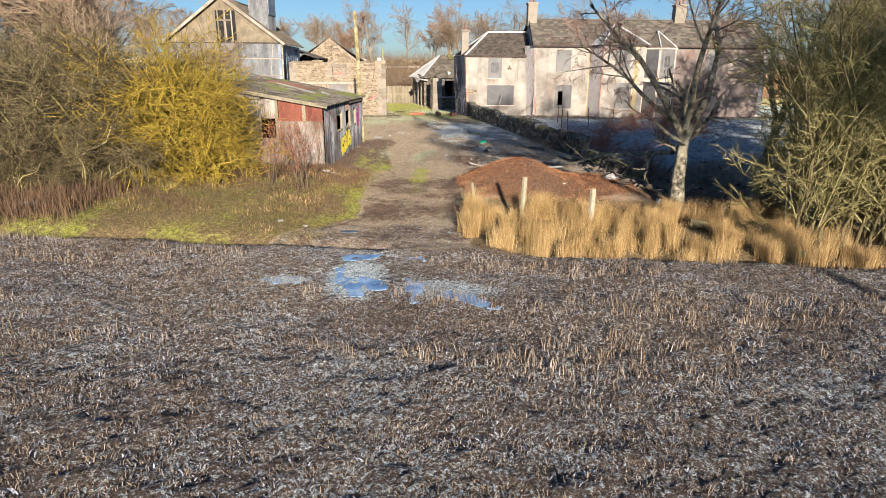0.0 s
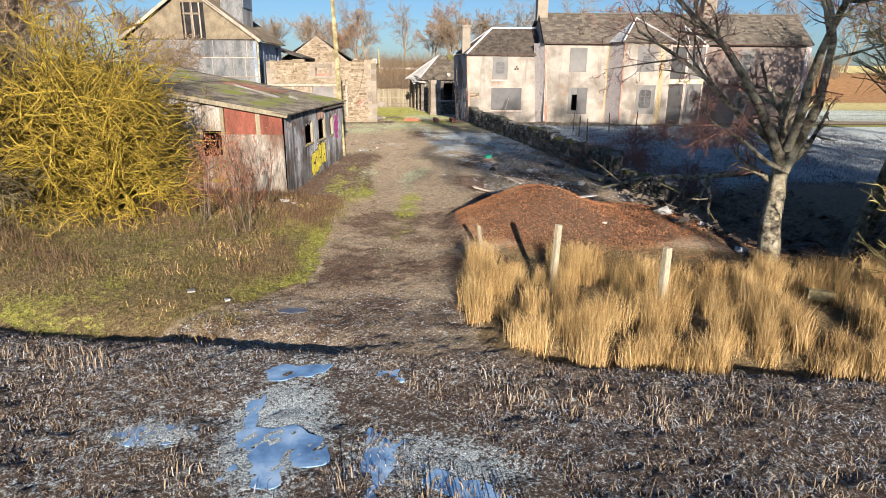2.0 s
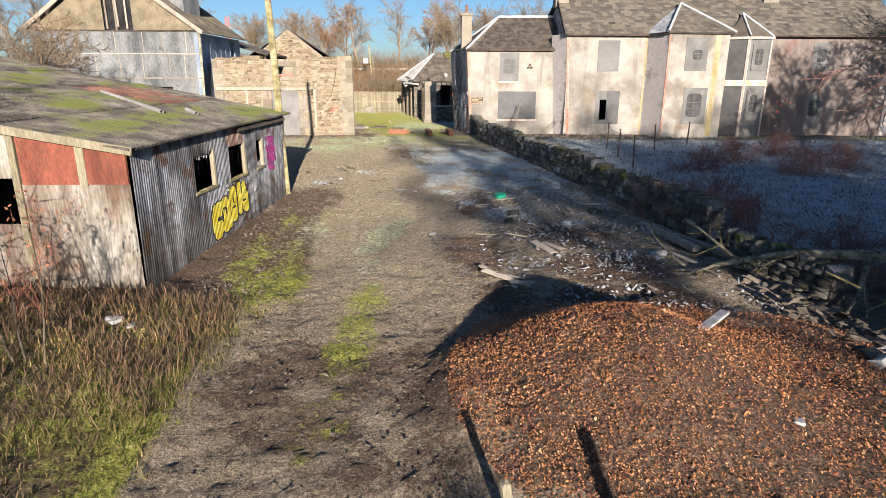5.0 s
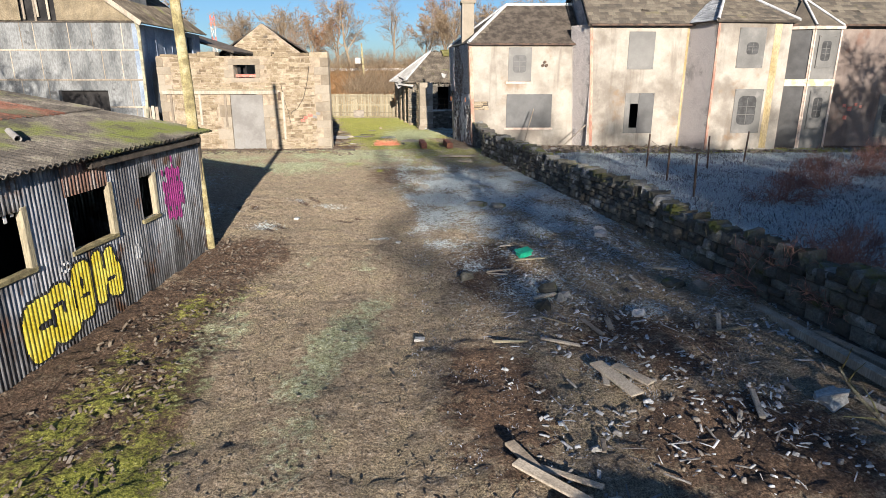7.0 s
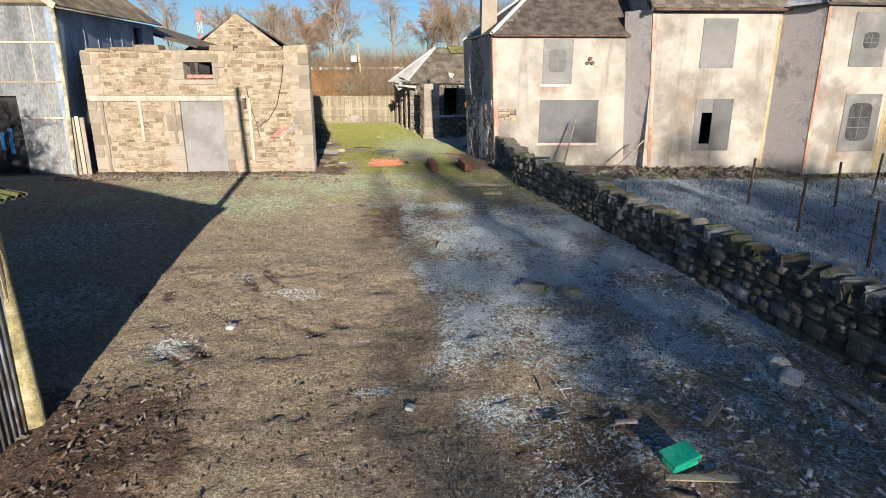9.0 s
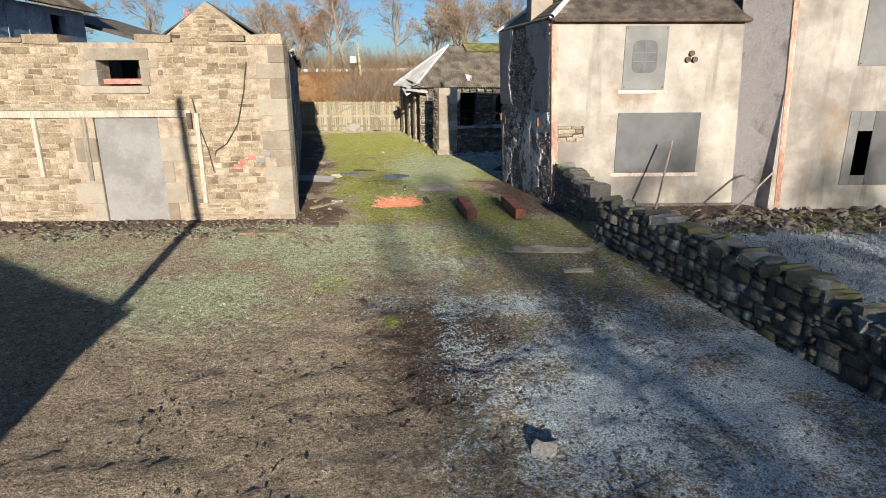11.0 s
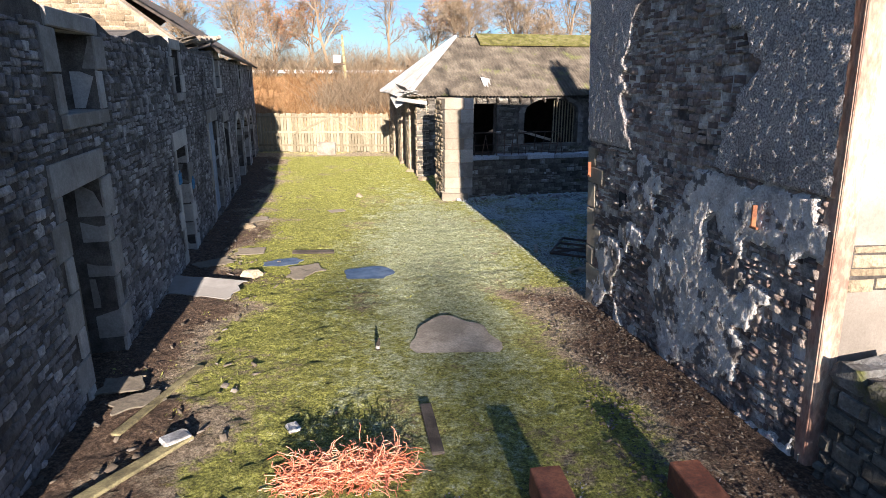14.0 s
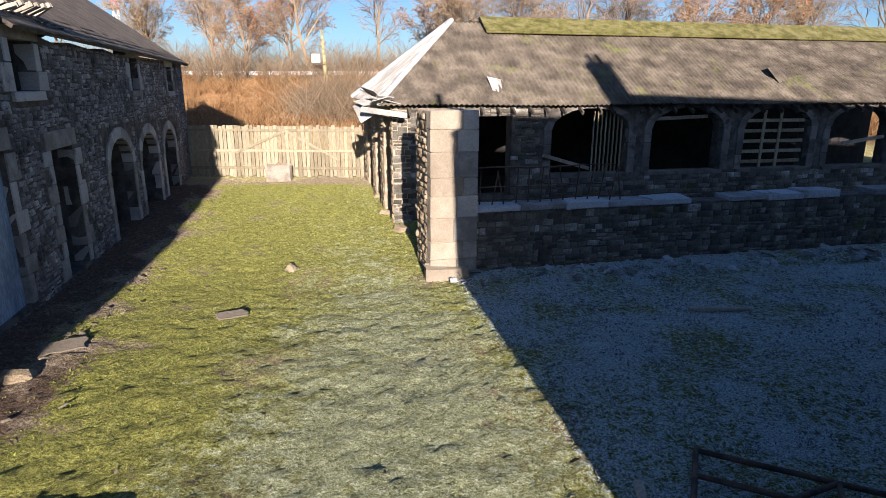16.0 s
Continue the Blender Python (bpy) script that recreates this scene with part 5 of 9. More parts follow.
part("east_front", wall_mesh(9.7, -0.1, 5.83, 0.4, [(5.1, 6.1, 0.75, 2.74), (5.1, 6.1, 3.94, 5.46)], along((16.95, 59.1), (26.6, 59.1))), PINKHARL, house)
part("link_wall", wall_mesh(4.4, -0.1, 5.83, 0.4, [], along((12.6, 59.5), (17.0, 59.5))), HARL, house)
EF = along((16.95, 59.1), (26.6, 59.1))
sheet(house, EF, 5.1, 6.1, 0.75, 2.74, (5.35, 5.85, 1.4, 2.3))
sheet(house, EF, 5.1, 6.1, 3.94, 5.46, (5.35, 5.85, 4.4, 5.1))
for u, z, s in ((3.4, 2.2, 0.16), (3.65, 2.05, 0.2), (3.95, 2.25, 0.14), (4.2, 2.15, 0.12), (3.5, 1.65, 0.18)):
    part("red_scrawl", worn_box((u, -0.012, z - s / 2), (u + s, 0.002, z + s / 2), EF @ pose(0, 0, 0, 0, 0, 0), 0.004), REDPAINT, house)
bm = bmesh.new()
prism(bm, [(0, -0.1), (7.3, -0.1), (7.3, 5.83), (2.5, 7.88), (0, 5.83)], -0.45, 0, along((26.6, 59.1), (26.6, 66.4)))
bmesh.ops.recalc_face_normals(bm, faces=bm.faces[:])
part("east_gable", bm, DASH, house)
# canted bay
B0, B1 = (13.2, 57.4), (16.6, 57.75)
BF = along(B0, B1)
part("bay_side", wall_mesh(dist((12.62, 59.02), B0), -0.1, 5.83, 0.3, [], along((12.62, 59.02), B0)), DASH, house)
part("bay_front", wall_mesh(dist(B0, B1), -0.1, 5.83, 0.3, [(1.15, 2.5, 1.08, 3.0), (1.0, 2.25, 3.88, 5.56)], BF @ pose(0, 0.003, 0)), HARL, house)
part("bay_side_east", wall_mesh(1.6, -0.1, 5.83, 0.3, [], along(B1, (16.95, 59.3))), PINKHARL, house)
sheet(house, BF, 1.15, 2.5, 1.08, 3.0, (1.35, 2.2, 1.45, 2.7))
sheet(house, BF, 1.0, 2.25, 3.88, 5.56, (1.4, 1.95, 4.45, 4.95))
part("corner_strip", worn_box((-0.01, -0.012, 0.1), (0.1, 0.05, 5.78), BF, 0.008, 0.003), REDSTRIP, house, "flaked red painted corner strip")
part("water_stain", worn_box((2.62, -0.004, 0.4), (2.95, 0.002, 5.75), BF, 0), OCHRESTRIP, house, "ochre stained render strip")
bay_f = [(13.05, 57.2, 5.82), (16.8, 57.55, 5.82), (14.9, 60.7, 7.55)]
bay_l = [(12.35, 59.2, 5.82), (13.05, 57.2, 5.82), (14.9, 60.7, 7.55)]
bay_r = [(16.8, 57.55, 5.82), (17.2, 59.3, 5.82), (14.9, 60.7, 7.55)]
bm = bmesh.new()
for q in (bay_f, bay_l, bay_r):
    slab(bm, q, 0.07)
roof = part("bay_roof", bm, DARKWOOD, house)
for i, q in enumerate((bay_f, bay_l, bay_r)):
    # the left face gets paler slates than the other two
    slates(roof, q, SLATE if i != 1 else PALESLATE, 0.18, 0.26, 20 + i)
for a in (bay_f[0], bay_f[1]):
    v, f = tubes([[(a[0], a[1], a[2] + 0.05, 0.07), (14.9, 60.7, 7.6, 0.07)]], 6)
    raw("ridge_flashing", v, f, LEAD, roof)
# boarded porch bay
C0, C1, C2 = (17.0, 58.9), (17.95, 58.3), (19.25, 58.4)
for p, q, holes in ((C0, C1, False), (C1, C2, True), (C2, (19.4, 59.2), False)):
    m = along(p, q)
    d = dist(p, q)
    part("porch_wall", wall_mesh(d, -0.1, 5.6, 0.2, [], m), GREYBOARD if holes else DARKBOARD, house)
    part("porch_band", worn_box((0, -0.05, 3.1), (d, 0.0, 3.4), m, 0.01), CREAMTRIM, house)
    part("porch_eave", worn_box((-0.05, -0.12, 5.55), (d + 0.05, 0.0, 5.68), m, 0.01), PINKTRIM, house)
    for u in (0.0, d - 0.07):
        part("porch_mullion", worn_box((u, -0.04, 0.3), (u + 0.07, 0.0, 5.55), m, 0.006), PINKTRIM, house)
    if holes:
        sheet(house, m, 0.25, d - 0.25, 3.9, 5.3, (0.42, d - 0.45, 4.2, 5.05), False, 0.05)
        sheet(house, m, 0.25, d - 0.25, 1.2, 2.9, (0.45, d - 0.42, 1.7, 2.6), False, 0.05)
apex = (18.2, 60.0, 7.0)
bm = bmesh.new()
for p, q in ((C0, C1), (C1, C2), (C2, (19.5, 59.3))):
    slab(bm, [(p[0], p[1] - 0.12, 5.66), (q[0], q[1] - 0.12, 5.66), apex], 0.05)
roof = part("porch_roof", bm, SLATE, house)
for p in (C1, C2):
    v, f = tubes([[(p[0], p[1] - 0.12, 5.7, 0.055), (apex[0], apex[1], apex[2] + 0.04, 0.055)]], 6)
    raw("ridge_flashing", v, f, LEAD, roof)


def chimney(name, x, y, z0, z1, w, d, pots, material):
    c = part(name, worn_box((-w / 2, -d / 2, z0), (w / 2, d / 2, z1), pose(x, y, 0), 0.02, 0.01), material, house)
    part("cornice", worn_box((-w / 2 - 0.07, -d / 2 - 0.07, z1 - 0.14), (w / 2 + 0.07, d / 2 + 0.07, z1), pose(x, y, 0.001), 0.02), material, c)
    for i in range(pots):
        px = x + (i - (pots - 1) / 2) * 0.3
        v, f = tubes([[(px, y, z1 - 0.02, 0.11), (px, y, z1 + 0.25, 0.10), (px, y, z1 + 0.5, 0.09)]], 8)
        raw("pot", v, f, TERRACOTTA, c)
    return c


chimney("chimney", 2.75, 62.3, 5.0, 7.1, 0.6, 0.8, 1, ASHLAR)
chimney("gable_chimney", 8.2, 61.6, 7.4, 9.2, 0.75, 0.9, 2, ASHLAR)
chimney("ridge_chimney", 20.4, 61.6, 7.7, 9.15, 0.9, 0.8, 3, ASHLAR)

# ---- the tall barn ----
barn = thing("barn", "tall pale barn with an ochre clad gable and dark doorway", "barn")
BN = along((-20.3, 58.0), (-11.7, 58.0))
part("front_wall", wall_mesh(8.6, 0.0, 5.8, 0.3, [(4.85, 7.0, 0.25, 2.94)], BN), PALEPANEL, barn)
for z in (2.2, 3.36, 4.6, 5.74):
    part("panel_strip", worn_box((0.0, -0.035, z), (8.6, 0.0, z + 0.06), BN, 0.006, 0.004), DARKWOOD if z > 5 else TIMBER, barn) if z > 2.95 else [part("panel_strip", worn_box((a, -0.035, z), (b, 0.0, z + 0.06), BN, 0.006, 0.004), TIMBER, barn) for a, b in ((0.0, 4.8), (7.05, 8.6))]
r = random.Random(8)
for z0, z1 in ((0.2, 2.2), (2.26, 3.36), (3.42, 4.6), (4.66, 5.74)):
    for k in range(1, 8):
        u = k * 1.12 + r.uniform(-0.3, 0.3)
        if not (z0 < 2.3 and 4.6 < u < 7.2):
            part("panel_joint", worn_box((u, -0.015, z0), (u + 0.035, 0.0, min(z1, 2.9) if 4.7 < u < 7.1 and z0 < 2.3 else z1), BN, 0.003), TIMBER, barn)
gable = upright(along((-20.3, 57.96), (-11.7, 57.96)))
u = 0.0
while u < 8.6:
    w = min(0.76, 8.6 - u)
    for a, b in ((u, u + w),):
        mid = (a + b) / 2
        top = 5.82 + (4.3 - abs(mid - 4.3)) * 0.735
        lo = 8.1 if 3.85 < mid < 5.05 else 5.82
        if top > lo + 0.05:
            n = 10
            q = np.linspace(a, b + 0.02, n + 1)
            hi = 5.82 + np.clip(4.3 - np.abs(q - 4.3), 0, 9) * 0.735
            wv = 0.012 * np.sin(q / 0.095 * 2 * math.pi * 0.97)
            co = np.concatenate([np.stack((q, np.full(n + 1, lo), wv), -1), np.stack((q, np.maximum(hi, lo), wv), -1)])
            t = np.array(gable)
            i = np.arange(n)
            raw("cladding_sheet", co @ t[:3, :3].T + t[:3, 3], np.stack((i, i + 1, i + n + 2, i + n + 1), -1), YELLOWTIN, barn)
    u += w
# black panel in place of the loft's own shade
bm = bmesh.new()
prism(bm, [(0.05, 5.8), (8.55, 5.8), (4.3, 8.95)], 0.12, 0.2, BN)
part("loft_dark", bm, BLACK, barn)
for u, lean in ((3.92, 0), (4.3, 2), (4.62, -3), (4.95, 0)):
    part("loft_slat", worn_box((u, -0.01, 5.86), (u + 0.09, 0.03, 8.1), BN @ pose(0, 0, 0, 0, lean * 0.4, 0), 0.006), TIMBER, barn)
part("loft_rail", worn_box((3.85, -0.02, 7.35), (5.05, 0.04, 7.47), BN, 0.006), TIMBER, barn)
BS = along((-11.7, 58.0), (-11.9, 65.8))
part("side_wall", wall_mesh(7.8, 0.0, 5.7, 0.2, [(5.9, 6.7, 3.2, 5.5)], BS), BLUETIN, barn)
for k in range(6):
    part("sheet_joint", worn_box((0.9 + k * 0.95, -0.02, 0.2), (0.95 + k * 0.95, 0.0, 5.6), BS, 0.004), BLUETIN, barn)
part("back_wall", wall_mesh(8.4, 0.0, 5.7, 0.2, [], along((-11.9, 65.85), (-20.3, 65.85))), BLUETIN, barn)
part("west_wall", wall_mesh(7.8, 0.0, 5.7, 0.2, [], along((-20.3, 65.8), (-20.3, 58.0))), BLUETIN, barn)
# upright black sheet for the shade inside the barn
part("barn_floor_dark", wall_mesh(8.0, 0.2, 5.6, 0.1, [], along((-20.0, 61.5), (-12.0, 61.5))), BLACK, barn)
R0, R1, R2, R3 = Vector((-11.35, 57.6, 5.72)), Vector((-11.55, 66.1, 5.72)), Vector((-16.0, 66.1, 9.15)), Vector((-16.0, 57.6, 9.15))
for (a, b, c, d), nm in (((R0, R1, R2, R3), 0), ((Vector((-20.65, 66.1, 5.72)), Vector((-20.65, 57.6, 5.72)), R3, R2), 1)):
    ex, ey = (b - a).normalized(), ((d - a) - (d - a).dot((b - a).normalized()) * (b - a).normalized()).normalized()
    ez = ex.cross(ey)
    m = Matrix(((ex.x, ey.x, ez.x, a.x), (ex.y, ey.y, ez.y, a.y), (ex.z, ey.z, ez.z, a.z), (0, 0, 0, 1)))
    v, f = corrugated((b - a).length, (d - a).length, m, 0.146, 0.025, 0.02, 6, 4)
    raw("roof", v, f, CEMENT, barn, smooth=True)
part("gable_trim", beam((-11.3, 57.58, 5.68), (-16.0, 57.58, 9.12), 0.06, 0.2), TIMBER, barn)
part("gable_trim", beam((-20.7, 57.58, 5.68), (-16.0, 57.58, 9.12), 0.06, 0.2), TIMBER, barn)
part("vent_tower", worn_box((-0.75, -1.2, 6.2), (0.75, 1.2, 11.2), pose(-13.7, 61.0, 0), 0.02), PALEPANEL, barn, "pale ventilation tower")
part("tower_side", worn_box((0.752, -1.1, 8.0), (0.8, 1.1, 11.2), pose(-13.7, 61.0, 0), 0.01), BLUETIN, barn)
v, f = tubes([[(-11.62, 57.9, 5.75, 0.09), (-11.55, 57.85, 5.4, 0.07), (-11.6, 57.88, 3.0, 0.06), (-11.7, 57.85, 0.3, 0.06)]], 8)
raw("downpipe", v, f, LICHENPIPE, barn, "lichened downpipe", smooth=True)
for k in range(4):
    block("fence_board", (-11.85 + k * 0.17, 57.95, 0.2), (-11.71 + k * 0.17, 57.99, 2.28 - 0.04 * (k % 2)), None, TIMBER, barn, seed=k)
for k in range(5):
    part("blue_scrawl", worn_box((5.15 + k * 0.3, 0.2, 1.0 + 0.1 * (k % 2)), (5.3 + k * 0.3, 0.22, 1.75 + 0.12 * ((k + 1) % 2)), BN, 0.01), BLUEPAINT, barn)
part("barn_door", worn_box((4.85, 0.22, 0.2), (7.0, 0.28, 2.94), BN, 0.01), BLACK, barn, "dark barn door")
# lean-to behind the barn
lean = thing("lean_to", "dark open lean-to shed beside the barn", "shed")
bm = bmesh.new()
slab(bm, [(-10.4, 67.0, 4.9), (-10.6, 73.5, 4.9), (-14.5, 73.5, 6.1), (-14.5, 66.2, 6.1)], 0.12)
part("roof", bm, DARKWOOD, lean)
# near-black wall paints the shade under the open roof
part("wall", wall_mesh(3.8, 0.0, 4.8, 0.2, [], along((-14.6, 70.5), (-10.9, 70.5))), BLACK, lean)
part("post", worn_box((-10.75, 67.3, 0.0), (-10.6, 67.45, 4.85), None, 0.01), DARKWOOD, lean)

# ---- the corrugated shed ----
shed = thing("corrugated_shed", "derelict corrugated tin shed with a mossy roof and graffiti", "shed")
S0, S1 = (-4.6, 34.7), (-3.94, 42.95)
SF, SL = along(S0, S1), dist(S0, S1)
OPEN = [(2.3, 3.26, 1.22, 1.98), (4.08, 5.1, 1.2, 1.98), (5.95, 6.4, 1.22, 1.93)]
panels, last = [], 0.0
for o in OPEN:
    panels += [(last, o[0], -0.35, 2.42), (o[0], o[1], -0.35, o[2]), (o[0], o[1], o[3], 2.42)]
    last = o[1]
panels.append((last, SL, -0.3, 2.42))
panels[5] = (*panels[5], RUSTYTIN)
tin_wall(shed, SF, panels, TIN, 2)
for o in OPEN:
    part("window_post", worn_box((o[1] - 0.02, -0.03, o[2] - 0.05), (o[1] + 0.08, 0.06, o[3] + 0.04), SF, 0.006, 0.004), PALEWOOD, shed)
    part("window_post", worn_box((o[0] - 0.05, 0.0, o[2] - 0.05), (o[0] + 0.02, 0.07, o[3] + 0.04), SF, 0.006, 0.004), TIMBER, shed)
    part("window_sill", worn_box((o[0] - 0.05, -0.05, o[2] - 0.06), (o[1] + 0.06, 0.07, o[2]), SF, 0.008, 0.006), MOSSWOOD, shed)
for k in range(7):
    part("glass_shard", worn_box((0, 0.025, 0), (0.05, 0.031, -0.05 - 0.03 * (k % 3)), SF @ pose(2.4 + k * 0.12, 0, 1.98), 0), LEAD, shed)
FF = along((-12.6, 34.54), S0)
FL = dist((-12.6, 34.54), S0)
top_of = lambda u: 2.42 + 0.178 * (FL - u)
tin_wall(shed, FF, [(FL - 2.0, FL - 0.06, -0.35, 1.84), (FL - 2.62, FL - 2.0, -0.35, 1.12), (FL - 5.0, FL - 2.62, -0.35, 2.7), (0, FL - 5.0, -0.35, 3.3)], PALETIN, 5)
tin_wall(shed, FF, [(FL - 2.62, FL - 2.0, 1.92, 2.72), (FL - 5.0, FL - 2.62, 2.7, 2.95)], PALETIN, 6)
for a, b in ((FL - 1.85, FL - 0.88), (FL - 0.74, FL - 0.05)):
    bm = bmesh.new()
    prism(bm, [(a, 1.82), (b, 1.82), (b, top_of(b) - 0.06), (a, top_of(a) - 0.06)], -0.03, 0.03, FF)
    bmesh.ops.recalc_face_normals(bm, faces=bm.faces[:])
    part("rust_panel", bm, RUST, shed, "rusty red sheet panel")
part("front_post", worn_box((FL - 0.88, -0.05, 1.8), (FL - 0.74, 0.04, 2.5), FF, 0.008), PALEWOOD, shed)
part("front_post", worn_box((FL - 2.0, -0.05, -0.2), (FL - 1.88, 0.04, 2.72), FF, 0.008), PALEWOOD, shed)
part("barge_board", beam((-4.4, 34.42, 2.42), (-8.2, 34.38, 3.08), 0.06, 0.14), PALEWOOD, shed)
part("front_door", worn_box((FL - 3.5, -0.04, -0.3), (FL - 2.75, 0.0, 1.05), FF, 0.008), MOSSWOOD, shed)
# black sheets behind the openings colour in the shed's inner shade
part("shade_lining", worn_box((0.3, 3.0, -0.2), (8.0, 3.1, 2.6), SF, 0), BLACK, shed)
part("shade_lining", worn_box((0.2, 3.0, -0.2), (FL - 0.3, 3.05, 2.3), FF, 0), BLACK, shed)
tin_wall(shed, along(S1, (-12.94, 42.95)), [(0, 9.0, -0.3, 2.4)], TIN, 9, 0.9)
part("corner_post", worn_box((SL - 0.02, -0.04, -0.2), (SL + 0.08, 0.08, 2.46), SF, 0.01), DARKWOOD, shed)
E0, E1 = Vector((-4.42, 34.35, 2.46)), Vector((-3.72, 43.2, 2.5))
up = Vector((-9.2, 0.6, 1.62))
r = random.Random(3)
ex = (E1 - E0).normalized()
ey = (up - up.dot(ex) * ex).normalized()
ez = ex.cross(ey)
n = int((E1 - E0).length / 1.0)
for i in range(n):
    for k in range(4):
        o = E0 + ex * (i * (E1 - E0).length / n) + ey * (k * 2.3) + ez * (0.02 * (k % 2) + 0.004 * (i % 3) + r.uniform(-0.006, 0.01))
        m = Matrix(((ex.x, ey.x, ez.x, o.x), (ex.y, ey.y, ez.y, o.y), (ex.z, ey.z, ez.z, o.z), (0, 0, 0, 1)))
        v, f = corrugated((E1 - E0).length / n + 0.06, 2.42, m, 0.146, 0.026, 0.016, 6, 5)
        raw("roof_sheet", v, f, RUSTROOF if (i, k) in ((5, 1), (6, 1)) else MOSSROOF, shed, smooth=True)
part("eave_batten", worn_box((4.6, -0.13, 2.3), (8.2, -0.04, 2.4), SF, 0.01), DARKWOOD, shed)
roofm = lambda a, b: E0 + ex * a + ey * b + ez * 0.06
for a, b, c, d in ((4.2, 1.6, 5.6, 3.9), (4.9, 1.1, 5.3, 1.55)):
    p, q = roofm(a, b), roofm(c, d)
    v, f = tubes([[(*p, 0.05), (*((p + q) / 2), 0.05), (*q, 0.05)]], 6)
    raw("white_pipe", v, f, PALEBOARD, shed)


def spray(m, shape, u0, u1, z0, z1, off, material, name, label=""):
    """A sprayed shape that follows the corrugations of the sheet."""
    nu, nz = int((u1 - u0) / 0.0127), int((z1 - z0) / 0.02)
    u = np.linspace(u0, u1, nu + 1)
    z = np.linspace(z0, z1, nz + 1)
    U, Z = np.meshgrid(u, z)
    inside = shape((U[:-1, :-1] + U[1:, 1:]) / 2, (Z[:-1, :-1] + Z[1:, 1:]) / 2)
    yy = -off - 0.012 - 0.011 * np.abs(np.sin(U / 0.076 * math.pi))
    t = np.array(m)
    co = np.stack((U, yy, Z), -1).reshape(-1, 3) @ t[:3, :3].T + t[:3, 3]
    i = np.arange((nu + 1) * (nz + 1)).reshape(nz + 1, nu + 1)
    f = np.stack((i[:-1, :-1], i[:-1, 1:], i[1:, 1:], i[1:, :-1]), -1)[inside]
    used, inv = np.unique(f, return_inverse=True)
    return raw(name, co[used], inv.reshape(f.shape), material, shed, label)


def bubbles(grow, cut=0.0):
    """Four fat rounded letters side by side; grow widens them, cut opens the dark lines drawn inside them."""
    blobs = [(3.15, 0.38, 0.27, 0.42), (3.30, 0.66, 0.24, 0.16), (3.62, 0.45, 0.27, 0.42), (3.78, 0.28, 0.2, 0.22), (4.12, 0.60, 0.25, 0.44), (4.52, 0.66, 0.15, 0.42), (4.82, 0.66, 0.15, 0.40), (4.95, 0.50, 0.13, 0.28), (4.66, 0.62, 0.2, 0.2)]
    lines = [(3.30, 0.42, 0.17, 0.05), (3.45, 0.44, 0.05, 0.14), (3.58, 0.60, 0.11, 0.035), (3.68, 0.52, 0.035, 0.09), (3.92, 0.55, 0.02, 0.3), (4.10, 0.72, 0.035, 0.10), (4.15, 0.52, 0.11, 0.03), (4.36, 0.62, 0.02, 0.36), (4.67, 0.92, 0.03, 0.18), (4.67, 0.42, 0.03, 0.10), (4.80, 0.56, 0.12, 0.03)]

    def inside(U, Z):
        k = np.zeros(U.shape, dtype=bool)
        for x, z, a, b in blobs:
            k |= np.abs((U - x) / (a + grow)) ** 2.6 + np.abs((Z - z) / (b + grow)) ** 2.6 < 1
        if cut:
            for x, z, a, b in lines:
                k &= ~(((U - x) / a) ** 2 + ((Z - z) / b) ** 2 < 1)
        return k
    return inside


spray(SF, bubbles(0.035), 2.6, 5.7, -0.05, 1.15, 0.004, BLACKPAINT, "graffiti_outline", "black sprayed outline")
spray(SF, bubbles(0.0, 1.0), 2.6, 5.7, -0.05, 1.15, 0.008, YELLOWPAINT, "graffiti", "yellow sprayed bubble shapes")
spray(SF, lambda U, Z: ((U - 7.05) / 0.42) ** 2 + ((Z - 1.5) / 0.6) ** 2 < 0.75 + 0.3 * np.sin(U * 31 + 4 * Z) + 0.3 * np.sin(Z * 23 + 3 * U), 6.5, 7.6, 0.8, 2.2, 0.006, PINKPAINT, "graffiti", "magenta sprayed patch")
spray(SF, lambda U, Z: ((U - 5.62) / 0.1) ** 2 + ((Z - 0.75) / 0.14) ** 2 < 1, 5.4, 5.9, 0.4, 1.0, 0.006, LEAD, "paint_splash", "white paint splash")
spray(SF, lambda U, Z: np.abs(((U - 3.85) / 0.11) ** 2 + ((Z - 1.04) / 0.07) ** 2 - 0.7) < 0.3, 3.6, 4.1, 0.9, 1.2, 0.006, LEAD, "paint_splash", "white paint splash")

# ---- the arcaded cattle shed ----
arcade = thing("cattle_shed", "arcaded stone cattle shed under a corrugated hipped roof", "shed")
A0 = (-0.85, 80.3)
A1 = at(A0, 24.0, ACROSS)
FAR0, FAR1 = (-2.35, 88.05), at((-2.35, 88.05), 24.0, ACROSS)
AW = along(A0, A1)
ARCHES = [(4.6 + 3.2 * i, 7.05 + 3.2 * i) for i in range(6)]
part("arcade_wall", wall_mesh(24.0, -0.4, 3.0, 0.5, [(2.4, 3.4, 0.4, 2.65)] + [(a, b, 0.95, 2.86, 2.25) for a, b in ARCHES], AW), DARKMORTAR, arcade)
